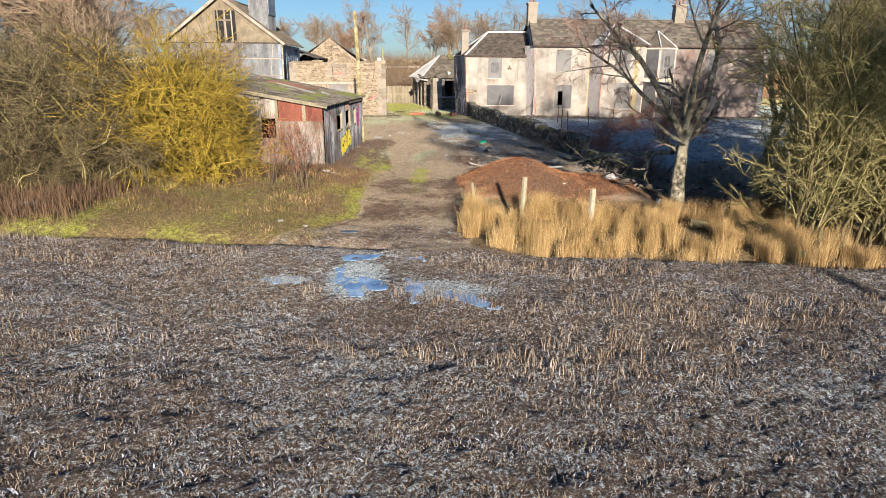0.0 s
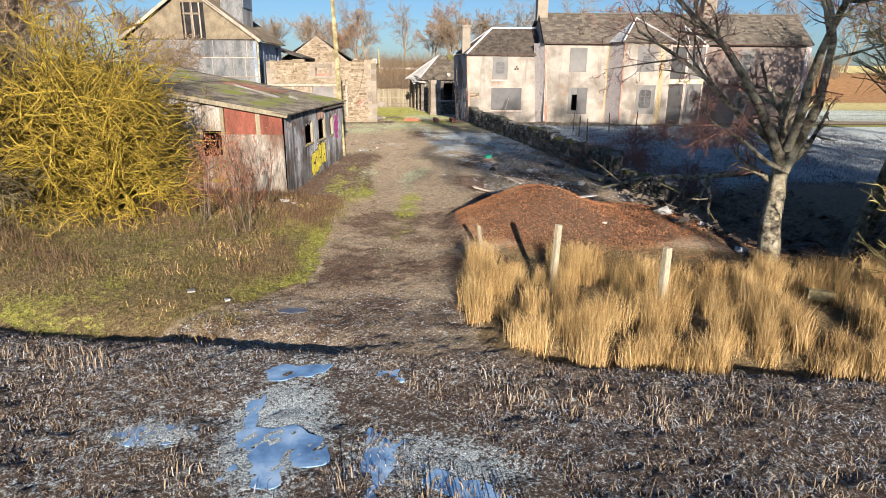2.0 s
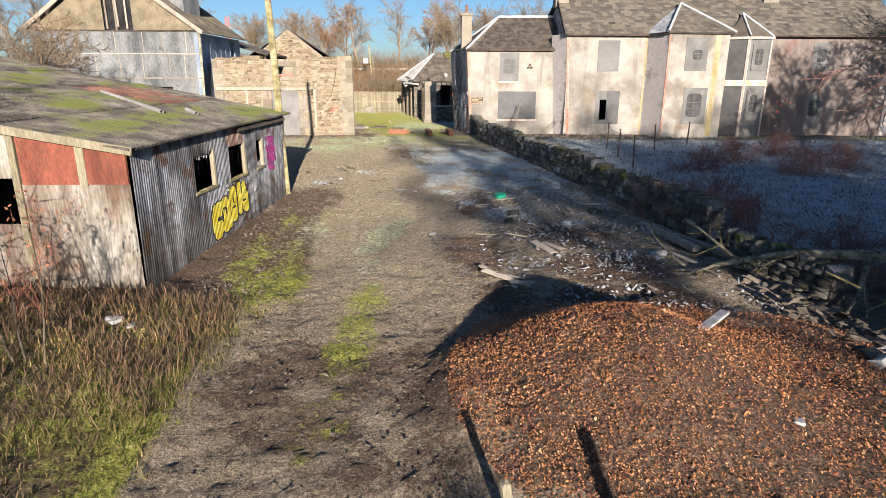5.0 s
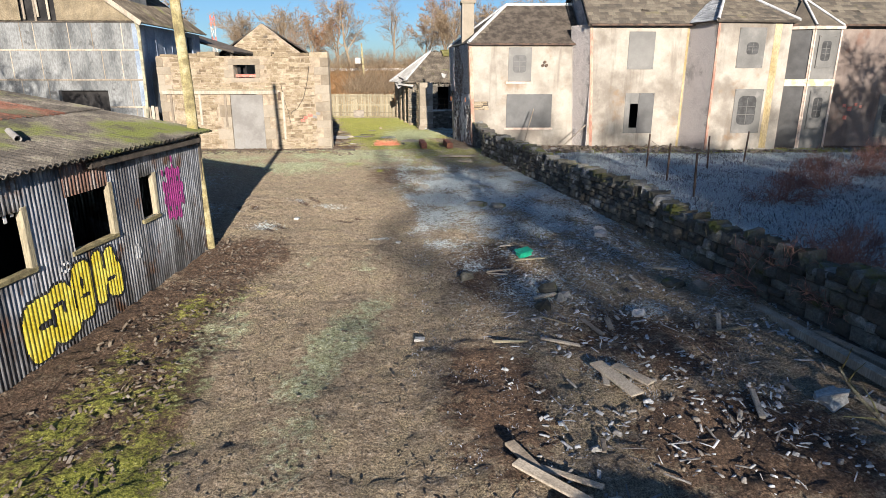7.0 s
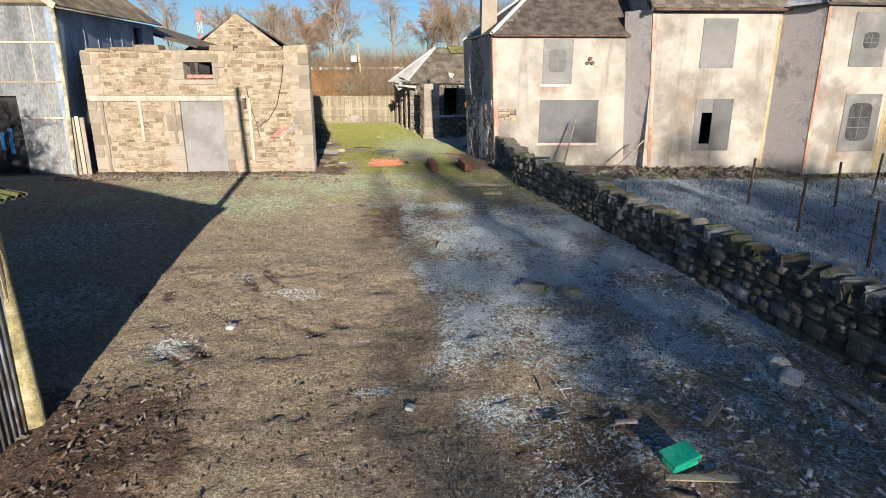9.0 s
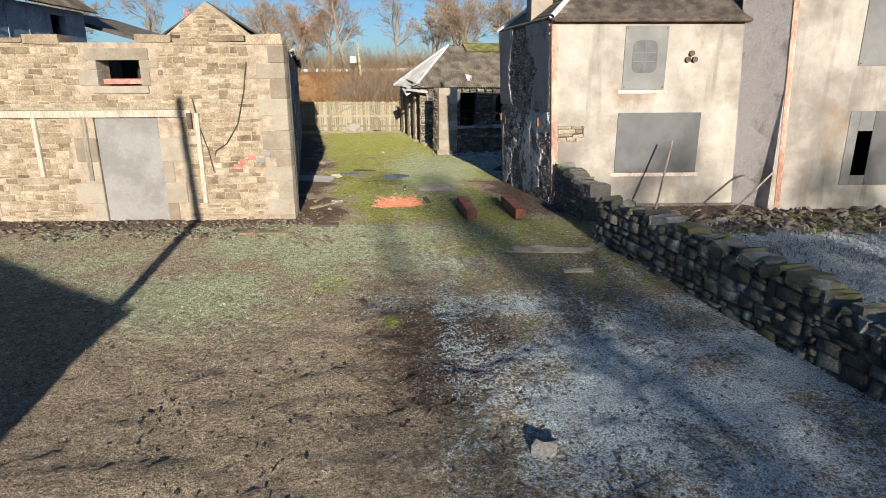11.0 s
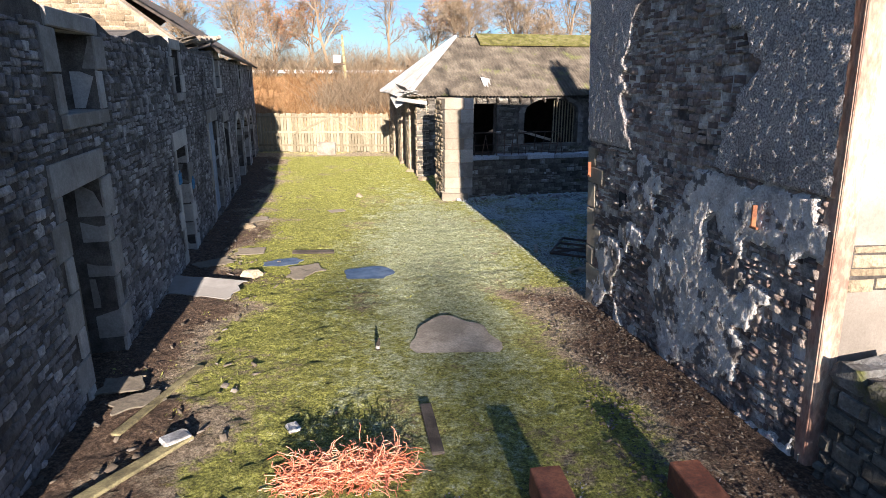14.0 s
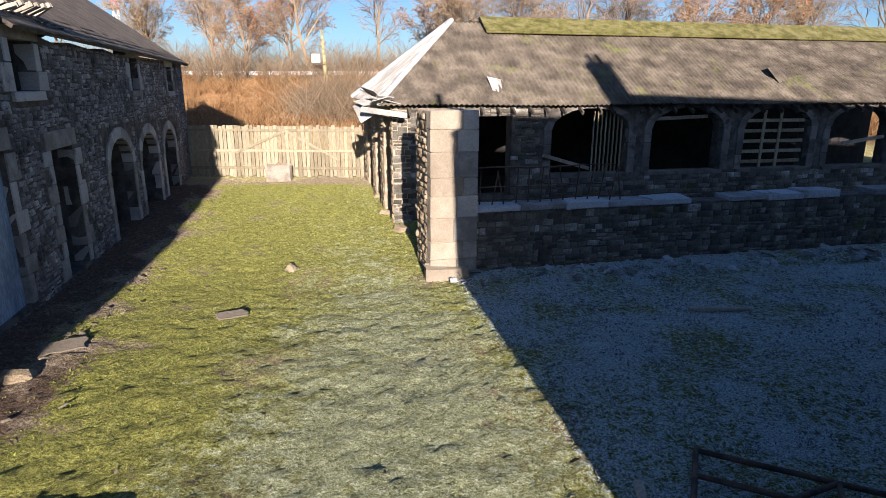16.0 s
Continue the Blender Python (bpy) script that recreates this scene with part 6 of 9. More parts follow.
for a, b in ARCHES:
    o, i = arch_outline(a - 0.25, b + 0.25, 2.25, 2.99, 9), arch_outline(a, b, 2.25, 2.86, 9)
    for q in range(9):
        bm = bmesh.new()
        prism(bm, [i[q], i[q + 1], o[q + 1], o[q]], -0.045, 0.2, AW)
        bmesh.ops.recalc_face_normals(bm, faces=bm.faces[:])
        part("voussoir", bm, DARKASHLAR, arcade)
    part("arch_sill", worn_box((a - 0.1, -0.05, 0.85), (b + 0.1, 0.3, 0.96), AW, 0.015, 0.01), DARKASHLAR, arcade)
    for side in (a - 0.24, b):
        for z in (0.96, 1.4, 1.84):
            block("jamb_stone", (side, -0.035, z), (side + 0.24, 0.2, z + 0.42), AW, DARKASHLAR, arcade, seed=int(side * 9 + z * 5))
for k in range(8):
    part("window_bar", worn_box((6.0 + k * 0.13, 0.2, 0.96), (6.04 + k * 0.13, 0.24, 2.75), AW, 0.004), PALEWOOD, arcade)
for k in range(5):
    part("gate_rail", worn_box((11.1, 0.2, 1.1 + k * 0.32), (13.4, 0.25, 1.2 + k * 0.32), AW, 0.006), PALEWOOD, arcade)
for u in (11.8, 12.4):
    part("gate_stile", worn_box((u, 0.15, 0.96), (u + 0.09, 0.2, 2.75), AW, 0.006), PALEWOOD, arcade)
part("loose_beam", worn_box((0, 0, 0), (1.5, 0.1, 0.1), AW @ pose(4.3, -0.2, 1.5, 0, 16, 0), 0.01), TIMBER, arcade)
part("loose_beam", worn_box((0, 0, 0), (2.0, 0.1, 0.1), AW @ pose(7.9, 0.3, 2.45, 0, -2, 0), 0.01), TIMBER, arcade)
part("loose_beam", worn_box((0, 0, 0), (1.9, 0.1, 0.1), AW @ pose(14.6, -0.2, 1.65, 0, -5, 8), 0.01), TIMBER, arcade)
AS = along(FAR0, A0)
part("side_wall", wall_mesh(dist(FAR0, A0), -0.4, 3.0, 0.5, [(1.2, 2.6, -0.35, 2.6), (3.7, 5.0, -0.35, 2.6), (6.0, 7.4, -0.35, 2.6)], AS @ pose(0, 0.003, 0)), MORTAR, arcade)
rubble(dist(FAR0, A0), -0.3, 3.0, AS, arcade, clear_of([(1.2, 2.6, -0.35, 2.6), (3.7, 5.0, -0.35, 2.6), (6.0, 7.4, -0.35, 2.6)]), material=STONE, seed=31)
part("side_door", worn_box((4.0, 0.35, -0.3), (4.95, 0.4, 2.55), AS, 0.008), TIMBER, arcade, "weathered timber door")
# near-black back wall and floor carry the shed's inner shade in their colour
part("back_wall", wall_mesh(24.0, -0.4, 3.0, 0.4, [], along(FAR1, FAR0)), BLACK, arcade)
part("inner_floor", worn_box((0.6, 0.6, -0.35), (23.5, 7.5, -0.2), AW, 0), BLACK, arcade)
ov = 0.4
f0, f1 = Vector((*at(A0, -ov, ACROSS), 2.98)) - ALLEY * ov, Vector((*A1, 2.98)) - ALLEY * ov
b0, b1 = Vector((*at(FAR0, -ov, ACROSS), 2.95)) + ALLEY * ov, Vector((*FAR1, 2.95)) + ALLEY * ov
r0, r1 = Vector((*at(at(A0, 4.0), 2.6, ACROSS), 5.45)), Vector((*at(at(A0, 4.0), 24.0, ACROSS), 5.55))


def roof_face(parent, corners, material, pitch, name, inset=0.0, label=""):
    """A corrugated roof face clipped to a polygon; corners run eave-left, eave-right, then back along the top."""
    cs = [Vector(c) for c in corners]
    ex = (cs[1] - cs[0]).normalized()
    ez = (cs[1] - cs[0]).cross(cs[-1] - cs[0]).normalized()
    ey = ez.cross(ex)
    poly = [((c - cs[0]).dot(ex), (c - cs[0]).dot(ey)) for c in cs]
    n = max(int((poly[1][0]) / pitch * 6), 2)
    us = np.linspace(min(p[0] for p in poly), max(p[0] for p in poly), n + 1)
    verts, faces = [], []
    rows = 6
    for u in us:
        hits = []
        uu = min(max(u, us[0] + 1e-3), us[-1] - 1e-3)
        for (ax, ay), (bx, by) in zip(poly, poly[1:] + poly[:1]):
            if (ax - uu) * (bx - uu) < 0:
                hits.append(ay + (by - ay) * (uu - ax) / (bx - ax))
        lo, hi = min(hits), max(hits)
        w = pitch * 0.17 * math.sin(u / pitch * 2 * math.pi)
        for k in range(rows + 1):
            y = lo + (hi - lo) * k / rows
            verts.append(cs[0] + ex * u + ey * y + ez * (w + 0.02 * math.sin(u * 0.9 + k)))
    for i in range(n):
        for k in range(rows):
            a = i * (rows + 1) + k
            faces.append((a, a + rows + 1, a + rows + 2, a + 1))
    m = len(verts)
    verts += [v - ez * 0.018 for v in verts]
    faces += [tuple(q + m for q in reversed(f)) for f in faces]
    for i in range(n):
        a, b = i * (rows + 1), (i + 1) * (rows + 1)
        faces.append((b, a, a + m, b + m))
    return raw(name, [tuple(v) for v in verts], faces, material, parent, label, smooth=True)


roof_face(arcade, [f0, f1, r1, r0], CEMENT, 0.146, "roof_front")
# the hip face has paler sheets than the front
roof_face(arcade, [b0, f0, r0], PALECEMENT, 0.146, "roof_hip", label="pale hip roof sheets")
roof_face(arcade, [b1, b0, r0, r1], CEMENT, 0.3, "roof_back")
for sgn in (-1, 1):
    part("ridge_cover", worn_box((0.95, -0.02, -0.03), ((r1 - r0).length, 0.95, 0.05), along(r0[:2], r1[:2], 5.62) @ Euler((radians(-31 if sgn > 0 else 31), 0, 0)).to_matrix().to_4x4() @ (pose(0, 0, 0) if sgn > 0 else pose(0, -0.95, 0)), 0.015, 0.012), MOSSRIDGE, arcade, "mossy ridge sheet")
for a, b in ((f0, r0), (b0, r0)):
    v, f = tubes([[(*(a + Vector((0, 0, 0.06))), 0.09), (*((a + b) / 2 + Vector((0, 0, 0.07))), 0.09), (*(b + Vector((0, 0, 0.06))), 0.09)]], 6)
    raw("hip_flashing", v, f, LEAD, arcade)
r = random.Random(12)
for k in range(46):
    u = 0.4 + k * 0.5 + r.uniform(-0.1, 0.1)
    part("rafter_end", worn_box((0, -0.5, -0.05), (0.06, 0.2, 0.06), AW @ pose(u, 0.1, 2.97, 29, 0, r.uniform(-6, 6)), 0.006), DARKWOOD, arcade)
for k in range(7):
    part("torn_sheet", worn_box((-0.35 - 0.2 * r.random(), -0.22, -0.012), (0.35, 0.22, 0.012), pose(*at(A0, -0.35 + 0.25 * r.random(), ACROSS), 2.95 + r.uniform(-0.05, 0.25), r.uniform(-35, 20), r.uniform(-30, 30), r.uniform(0, 180)) @ pose(r.uniform(-0.3, 0.3), r.uniform(-0.5, 0.5), 0), 0.004), PALECEMENT, arcade)
part("fallen_gutter", worn_box((0, 0, 0), (1.2, 0.14, 0.14), AW @ pose(-0.9, -0.55, 2.82, 0, 8, -12), 0.03), PALECEMENT, arcade)
part("torn_sheet", worn_box((-0.25, -0.3, 0), (0.25, 0.3, 0.015), AW @ pose(3.1, 0.5, 3.48, 40, 10, 12), 0.004), PALECEMENT, arcade)
part("torn_sheet", worn_box((-0.3, -0.3, 0), (0.3, 0.3, 0.015), AW @ pose(12.7, 0.9, 3.85, 50, -10, 25), 0.004), CEMENT, arcade)
# corner pier and yard parapet
Q0 = (0.15, 75.5)
QF = along(Q0, at(Q0, 1, ACROSS))
part("corner_pier", worn_box((0.0, 0.0, -0.45), (0.92, 1.5, 3.02), QF, 0.02, 0.01), MORTAR, arcade)
z, k = -0.35, 0
while z < 3.0:
    h = (0.44, 0.36, 0.5)[k % 3]
    w = (0.5, 0.62, 0.44)[k % 3]
    block("quoin", (-0.03, -0.045, z), (w, 0.35, min(z + h, 3.06) - 0.012), QF, ASHLAR, arcade, seed=200 + k)
    block("quoin", (w + 0.012, -0.03, z), (0.94, 0.3, min(z + h, 3.06) - 0.012), QF, GREYASHLAR, arcade, seed=230 + k)
    z, k = z + h, k + 1
rubble(1.2, -0.3, 3.0, along(at(Q0, 1.5), Q0) @ pose(0, 0, 0), arcade, material=STONE, proud=0.05, seed=33)
block("pier_foot", (-0.15, -0.3, -0.5), (0.75, 0.1, -0.02), QF @ pose(0, 0, 0, 0, 4, 0), ASHLAR, arcade, jitter=0.03, seed=5)
PPF = along(at(Q0, 0.95, ACROSS), at(Q0, 15, ACROSS))
part("yard_parapet", wall_mesh(15.0, -0.6, 1.0, 0.45, [], PPF @ pose(0, 0.2, 0)), DARKMORTAR, arcade)
for k in range(15):
    if k not in (5, 9):
        block("coping_stone", (k * 1.0, 0.13, 0.98), (k * 1.0 + 0.97, 0.7, 1.09 + 0.02 * (k % 3)), PPF, FROSTSTONE, arcade, seed=300 + k, jitter=0.02)
# the darker stone paints the shade lying on parapet and arcade
rubble(15.0, -0.5, 1.0, PPF @ pose(0, 0.2, 0), arcade, material=DYKE_AND_SHADE_STONE, seed=35, course=(0.06, 0.17), size=(0.12, 0.38), proud=0.02)
rubble(24.0, -0.3, 2.98, AW, arcade, clear_of([(2.4, 3.4, 0.4, 2.65)] + [(a - 0.24, b + 0.24, 0.85, 3.0) for a, b in ARCHES]), material=DYKE_AND_SHADE_STONE, seed=36, size=(0.2, 0.5), course=(0.07, 0.17), proud=0.02)
# iron rail on the parapet
rail = thing("iron_railing", "bent rusty iron railing on the yard wall", "railing")
for z in (1.86, 1.45, 1.18):
    v, f = tubes([[(*(PPF @ Vector((u, 0.4, z + 0.015 * math.sin(u * 3)))), 0.016) for u in np.linspace(0.0, 3.2 if z > 1.3 else 6.0, 14)]], 6)
    raw("rail", v, f, IRON, rail)
r = random.Random(5)
for k in range(13):
    u = 0.15 + k * 0.27
    lean_u = r.uniform(-0.16, 0.16)
    v, f = tubes([[(*(PPF @ Vector((u, 0.4, 1.05))), 0.017), (*(PPF @ Vector((u + lean_u, 0.4 + r.uniform(-0.06, 0.06), 1.88 - 0.1 * r.random()))), 0.014)]], 6)
    raw("baluster", v, f, IRON, rail)

# ---- fence across the yard ----
fence = thing("board_fence", "pale weathered board fence with a braced gate", "fence")
FN = along((-9.55, 88.75), (-2.45, 88.35))
FNL = dist((-9.55, 88.75), (-2.45, 88.35))
r = random.Random(6)
u = 0.0
while u < FNL - 0.12:
    w = r.uniform(0.125, 0.15)
    part("board", worn_box((u, -0.012, -0.2 + r.uniform(-0.02, 0.03)), (u + w, 0.012, 1.84 + r.uniform(-0.03, 0.03)), FN @ pose(0, 0, 0, 0, r.uniform(-0.4, 0.4), 0), 0.003), PALEWOOD, fence)
    u += w + 0.022
for z in (0.1, 0.8, 1.62):
    part("rail", worn_box((0, -0.06, z), (FNL, -0.014, z + 0.1), FN, 0.008), PALEWOOD, fence)
for u0, u1, za, zb in ((1.9, 4.0, 0.75, 1.65), (6.1, 4.0, 0.5, 1.65)):
    d = math.hypot(u1 - u0, zb - za)
    part("brace", worn_box((0, -0.09, -0.05), (d, -0.062, 0.05), FN @ pose(u0, 0, za, 0, -math.degrees(math.atan2(zb - za, u1 - u0)), 0), 0.006), PALEWOOD, fence)
for u in (0.02, 1.7, 6.0, FNL - 0.12):
    part("post", worn_box((u, 0.013, -0.4), (u + 0.12, 0.13, 1.8), FN, 0.012), TIMBER, fence)
blk = thing("concrete_block", "squat concrete ballast block with a lifting loop", "block")
part("body", worn_box((-0.47, -0.3, -0.25), (0.47, 0.3, 0.38), pose(-5.75, 87.75, 0, 0, 0, 3), 0.03, 0.01), CONCRETE, blk)
v, f = tubes([[(-5.75 + 0.09 * math.cos(a), 87.75, 0.36 + 0.11 * math.sin(a), 0.014) for a in np.linspace(0, math.pi, 8)]], 6)
raw("lifting_loop", v, f, RUSTIRON, blk)

# ---- trees and bushes ----
BARK = surface("brown_bark", ((0.25, (0.055, 0.042, 0.03)), (0.75, (0.17, 0.135, 0.095))), 6.0, 50, 0.9, 0.012)
BIRCHBARK = surface("lichened_birch_bark", ((0.2, (0.075, 0.0638, 0.045)), (0.5, (0.27, 0.24, 0.165)), (0.8, (0.39, 0.36, 0.27))), 5.0, 45, 0.9, 0.012, blotch=((0.06, 0.05, 0.04), 3.0, 0.55, 0.66))
REDTWIG = surface("red_brown_twigs", ((0.2, (0.13, 0.065, 0.052)), (0.8, (0.38, 0.21, 0.165))), 4.0, 30, 0.9, 0.0, "island")
OLIVETWIG = surface("olive_lichened_twigs", ((0.2, (0.10, 0.085, 0.028)), (0.5, (0.23, 0.20, 0.07)), (0.8, (0.38, 0.34, 0.15))), 2.0, 30, 0.9, 0.0, "island")
YELLOWTWIG = surface("yellow_lichened_twigs", ((0.15, (0.09, 0.06, 0.009)), (0.5, (0.27, 0.195, 0.016)), (0.85, (0.40, 0.30, 0.036))), 2.0, 30, 0.9, 0.0, "island")
HEDGETWIG = surface("hedge_twigs", ((0.2, (0.045, 0.033, 0.016)), (0.5, (0.105, 0.082, 0.037)), (0.8, (0.19, 0.155, 0.07))), 1.2, 30, 0.9, 0.0, "island")
PALETWIG = surface("sunlit_pale_twigs", ((0.2, (0.13, 0.09, 0.055)), (0.5, (0.22, 0.16, 0.10)), (0.8, (0.31, 0.24, 0.16))), 0.5, 10, 0.9, 0.0, "island")
SCRUBTWIG = surface("rusty_scrub", ((0.2, (0.14, 0.065, 0.02)), (0.5, (0.25, 0.13, 0.05)), (0.8, (0.35, 0.23, 0.11))), 0.4, 10, 0.9, 0.0, "island")
COPPERLEAF = surface("copper_leaves", ((0.2, (0.13, 0.045, 0.018)), (0.5, (0.27, 0.11, 0.045)), (0.8, (0.42, 0.20, 0.085))), 3.0, 30, 0.8, 0.0, "island")
SALMONLEAF = surface("faded_pink_leaves", ((0.2, (0.15, 0.055, 0.03)), (0.8, (0.34, 0.15, 0.085))), 3.0, 30, 0.85, 0.0, "island")


def limb(r, p, d, length, radius, level, plan, thick, thin):
    """Grows one branch and its children into lists of tapered paths."""
    n = max(3, min(7, int(length / plan.get("step", 0.3)) + 2)) if radius > plan.get("cut", 0.02) else max(2, min(4, int(length / plan.get("step", 0.3)) + 1))
    pts, q, dirs = [], Vector(p), []
    d = Vector(d).normalized()
    bend = plan["bend"]
    for i in range(n + 1):
        pts.append((q.x, q.y, q.z, radius * (1 - 0.72 * i / n)))
        dirs.append(d.copy())
        d = (d + Vector((r.gauss(0, bend), r.gauss(0, bend), r.gauss(0, bend * 0.7) + plan["lift"][min(level, len(plan["lift"]) - 1)]))).normalized()
        q = q + d * (length / n)
        if q.z < plan.get("floor", -9) + 0.05:
            q.z = plan["floor"] + 0.05
    (thick if radius > plan.get("cut", 0.02) else thin).append(pts)
    if level >= plan["levels"]:
        return
    kids = plan["kids"][level]
    lo = plan.get("bare", (0.35, 0.15, 0.1, 0.1, 0.1))[level]
    for k in range(kids):
        f = lo + (1 - lo) * (k + r.random()) / kids
        i = min(int(f * n), n - 1)
        base = Vector(pts[i][:3]).lerp(Vector(pts[i + 1][:3]), f * n - i)
        side = dirs[i].cross(Vector((r.gauss(0, 1), r.gauss(0, 1), r.gauss(0, 1)))).normalized()
        a = radians(r.uniform(*plan["angle"]))
        nd = dirs[i] * math.cos(a) + side * math.sin(a)
        limb(r, base, nd, length * r.uniform(*plan["ratio"]) * (1.15 - 0.45 * f), max(radius * (1 - 0.6 * f) * plan.get("thin", 0.55), plan.get("least", 0.004)), level + 1, plan, thick, thin)


def bare_tree(name, label, stems, plan, seed, bark, twig, category="tree", leaves=None):
    """A bare tree or bush: stems are (dx, dy, direction, length, radius[, height]) about its foot."""
    r = random.Random(seed)
    thick, thin = [], []
    for dx, dy, d, length, radius, *up in stems:
        own = []
        limb(r, (dx, dy, up[0] if up else -0.25), d, length, radius, 0, plan, own, thin)
        if own:
            thick.append(own)
    t = thing(name, label, category)
    for k, paths in enumerate(thick):
        v, f = tubes(paths, 6)
        raw("trunk" if k == 0 else "stem", v, f, bark, t, smooth=True)
    if thin:
        v, f = tubes(thin, 3)
        raw("crown", v, f, twig, t)
    if leaves:
        material, count, size = leaves
        tips = [p[-1] for p in thin] + [p[len(p) // 2] for p in thin]
        vs, fs = [], []
        for i in range(count):
            c = Vector(r.choice(tips)[:3]) + Vector((r.gauss(0, 0.08), r.gauss(0, 0.08), r.gauss(0, 0.08)))
            a, b = Vector((r.gauss(0, 1), r.gauss(0, 1), r.gauss(0, 1))).normalized() * size, Vector((r.gauss(0, 1), r.gauss(0, 1), r.gauss(0, 1))).normalized() * size * 0.6
            vs += [c - a, c + b, c + a, c - b]
            fs.append((4 * i, 4 * i + 1, 4 * i + 2, 4 * i + 3))
        tagged(raw("leaves", [tuple(v) for v in vs], fs, material, t), kind="stuff")
    return t


def plant(t, x, y, turn=0.0, size=1.0, sink=0.0):
    t.matrix_world = pose(x, y, on_ground(x, y) - sink, 0, 0, turn) @ Matrix.Scale(size, 4)
    return t


# the yellow lichened bush before the tin shed
plan = dict(levels=3, kids=(9, 8, 4), angle=(25, 75), ratio=(0.42, 0.7), bend=0.17, lift=(0.03, -0.01, -0.02, 0.0), bare=(0.12, 0.1, 0.1), thin=0.6, least=0.015, step=0.35, cut=0.035)
r = random.Random(2)
bush = bare_tree("lichened_bush", "dense bush whose bare twigs are covered in yellow lichen", [(r.gauss(0, 0.35), r.gauss(0, 0.3), (r.gauss(0, 0.5), r.gauss(0, 0.35), 1.0), r.uniform(3.2, 5.0), 0.065) for _ in range(13)], plan, 5, YELLOWTWIG, YELLOWTWIG, "bush")
plant(bush, -8.7, 31.2)
copy_thing(bush, pose(-9.3, 32.3, on_ground(-9.3, 32.3), 0, 0, 130) @ Matrix.Scale(0.8, 4))
# the hedge beside the field
plan = dict(levels=3, kids=(9, 8, 5), angle=(25, 80), ratio=(0.4, 0.7), bend=0.2, lift=(0.05, 0.0, -0.03, -0.02), bare=(0.08, 0.1, 0.1), thin=0.6, least=0.015, step=0.35, cut=0.03)
hedge = bare_tree("hedge_bush", "tangled overgrown hawthorn hedge bush, bare in winter", [(r.gauss(0, 0.5), r.gauss(0, 0.4), (r.gauss(0, 0.45), r.gauss(0, 0.4), 1.0), r.uniform(2.6, 4.6), 0.055) for _ in range(14)], plan, 8, OLIVETWIG, HEDGETWIG, "bush")
plant(hedge, -12.4, 30.3)
tagged(hedge, group="hedge by the field")
for x, y, a, s in ((-14.6, 30.8, 100, 1.05), (-16.8, 30.2, 200, 1.1), (-12.9, 32.6, 300, 1.15), (-15.8, 33.0, 40, 1.2), (-18.8, 31.5, 150, 1.2), (-11.4, 29.2, 70, 0.6), (-13.6, 28.6, 10, 0.55), (-15.8, 28.4, 250, 0.6), (-21.0, 31.0, 20, 1.2)):
    copy_thing(hedge, pose(x, y, on_ground(x, y), 0, 0, a) @ Matrix.Scale(s, 4))
# hawthorns on the right verge
plan = dict(levels=3, kids=(10, 7, 5), angle=(15, 60), ratio=(0.32, 0.55), bend=0.16, lift=(0.1, 0.06, 0.03, 0.0), bare=(0.08, 0.1, 0.1), thin=0.6, least=0.011, step=0.4, cut=0.035)
haw = bare_tree("hawthorn", "many stemmed hawthorn with olive lichened twigs on the verge", [(r.gauss(0, 0.75), r.gauss(0, 0.45), (r.gauss(0, 0.15), r.gauss(0, 0.15), 1.0), r.uniform(3.2, 6.6), 0.046) for _ in range(18)], plan, 14, HEDGETWIG, OLIVETWIG)
plant(haw, 10.3, 24.5)
tagged(haw, group="hawthorns on the verge")
for x, y, a, s in ((11.7, 24.2, 100, 1.05), (13.9, 24.8, 200, 1.1), (12.6, 26.6, 300, 1.1), (16.3, 24.6, 30, 1.15), (15.3, 27.6, 160, 1.2), (18.6, 26.0, 220, 1.2)):
    copy_thing(haw, pose(x, y, on_ground(x, y), 0, 0, a) @ Matrix.Scale(s, 4))
# the birch
plan = dict(levels=4, kids=(9, 7, 5, 3), angle=(25, 65), ratio=(0.34, 0.52), bend=0.14, lift=(0.05, 0.02, -0.03, -0.06, -0.06), bare=(0.45, 0.2, 0.15, 0.1), thin=0.5, least=0.0065, step=0.4, cut=0.022)
birch = bare_tree("birch_tree", "old forked birch with lichened bark and reddish bare twigs", [(0, 0, (0.03, 0.0, 1), 4.2, 0.28), (-0.02, 0.0, (-0.6, -0.05, 1), 5.2, 0.115, 2.3), (0.06, 0.02, (0.3, 0.1, 1), 5.4, 0.13, 2.1), (0.03, -0.03, (-0.12, -0.15, 1), 5.2, 0.11, 2.6), (-0.04, 0.0, (-1, 0.05, 0.45), 2.4, 0.06, 2.2), (-0.02, 0.0, (-1, 0.1, 0.8), 4.2, 0.085, 2.5)], plan, 21, BIRCHBARK, REDTWIG)
plant(birch, 7.8, 27.95)
plan = dict(levels=3, kids=(7, 6, 5), angle=(25, 60), ratio=(0.4, 0.66), bend=0.15, lift=(0.06, 0.02, 0.0), bare=(0.35, 0.2, 0.15), thin=0.55, least=0.007, step=0.5, cut=0.022)
ash = bare_tree("old_ash", "leaning lichened tree beside the ditch", [(0, 0, (-0.15, 0.1, 1), 7.0, 0.2), (0.2, 0.1, (0.35, 0.1, 1), 6.5, 0.16)], plan, 23, BIRCHBARK, OLIVETWIG)
plant(ash, 11.6, 30.6)
# fallen lichened bough across the ditch
thick, thin = [], []
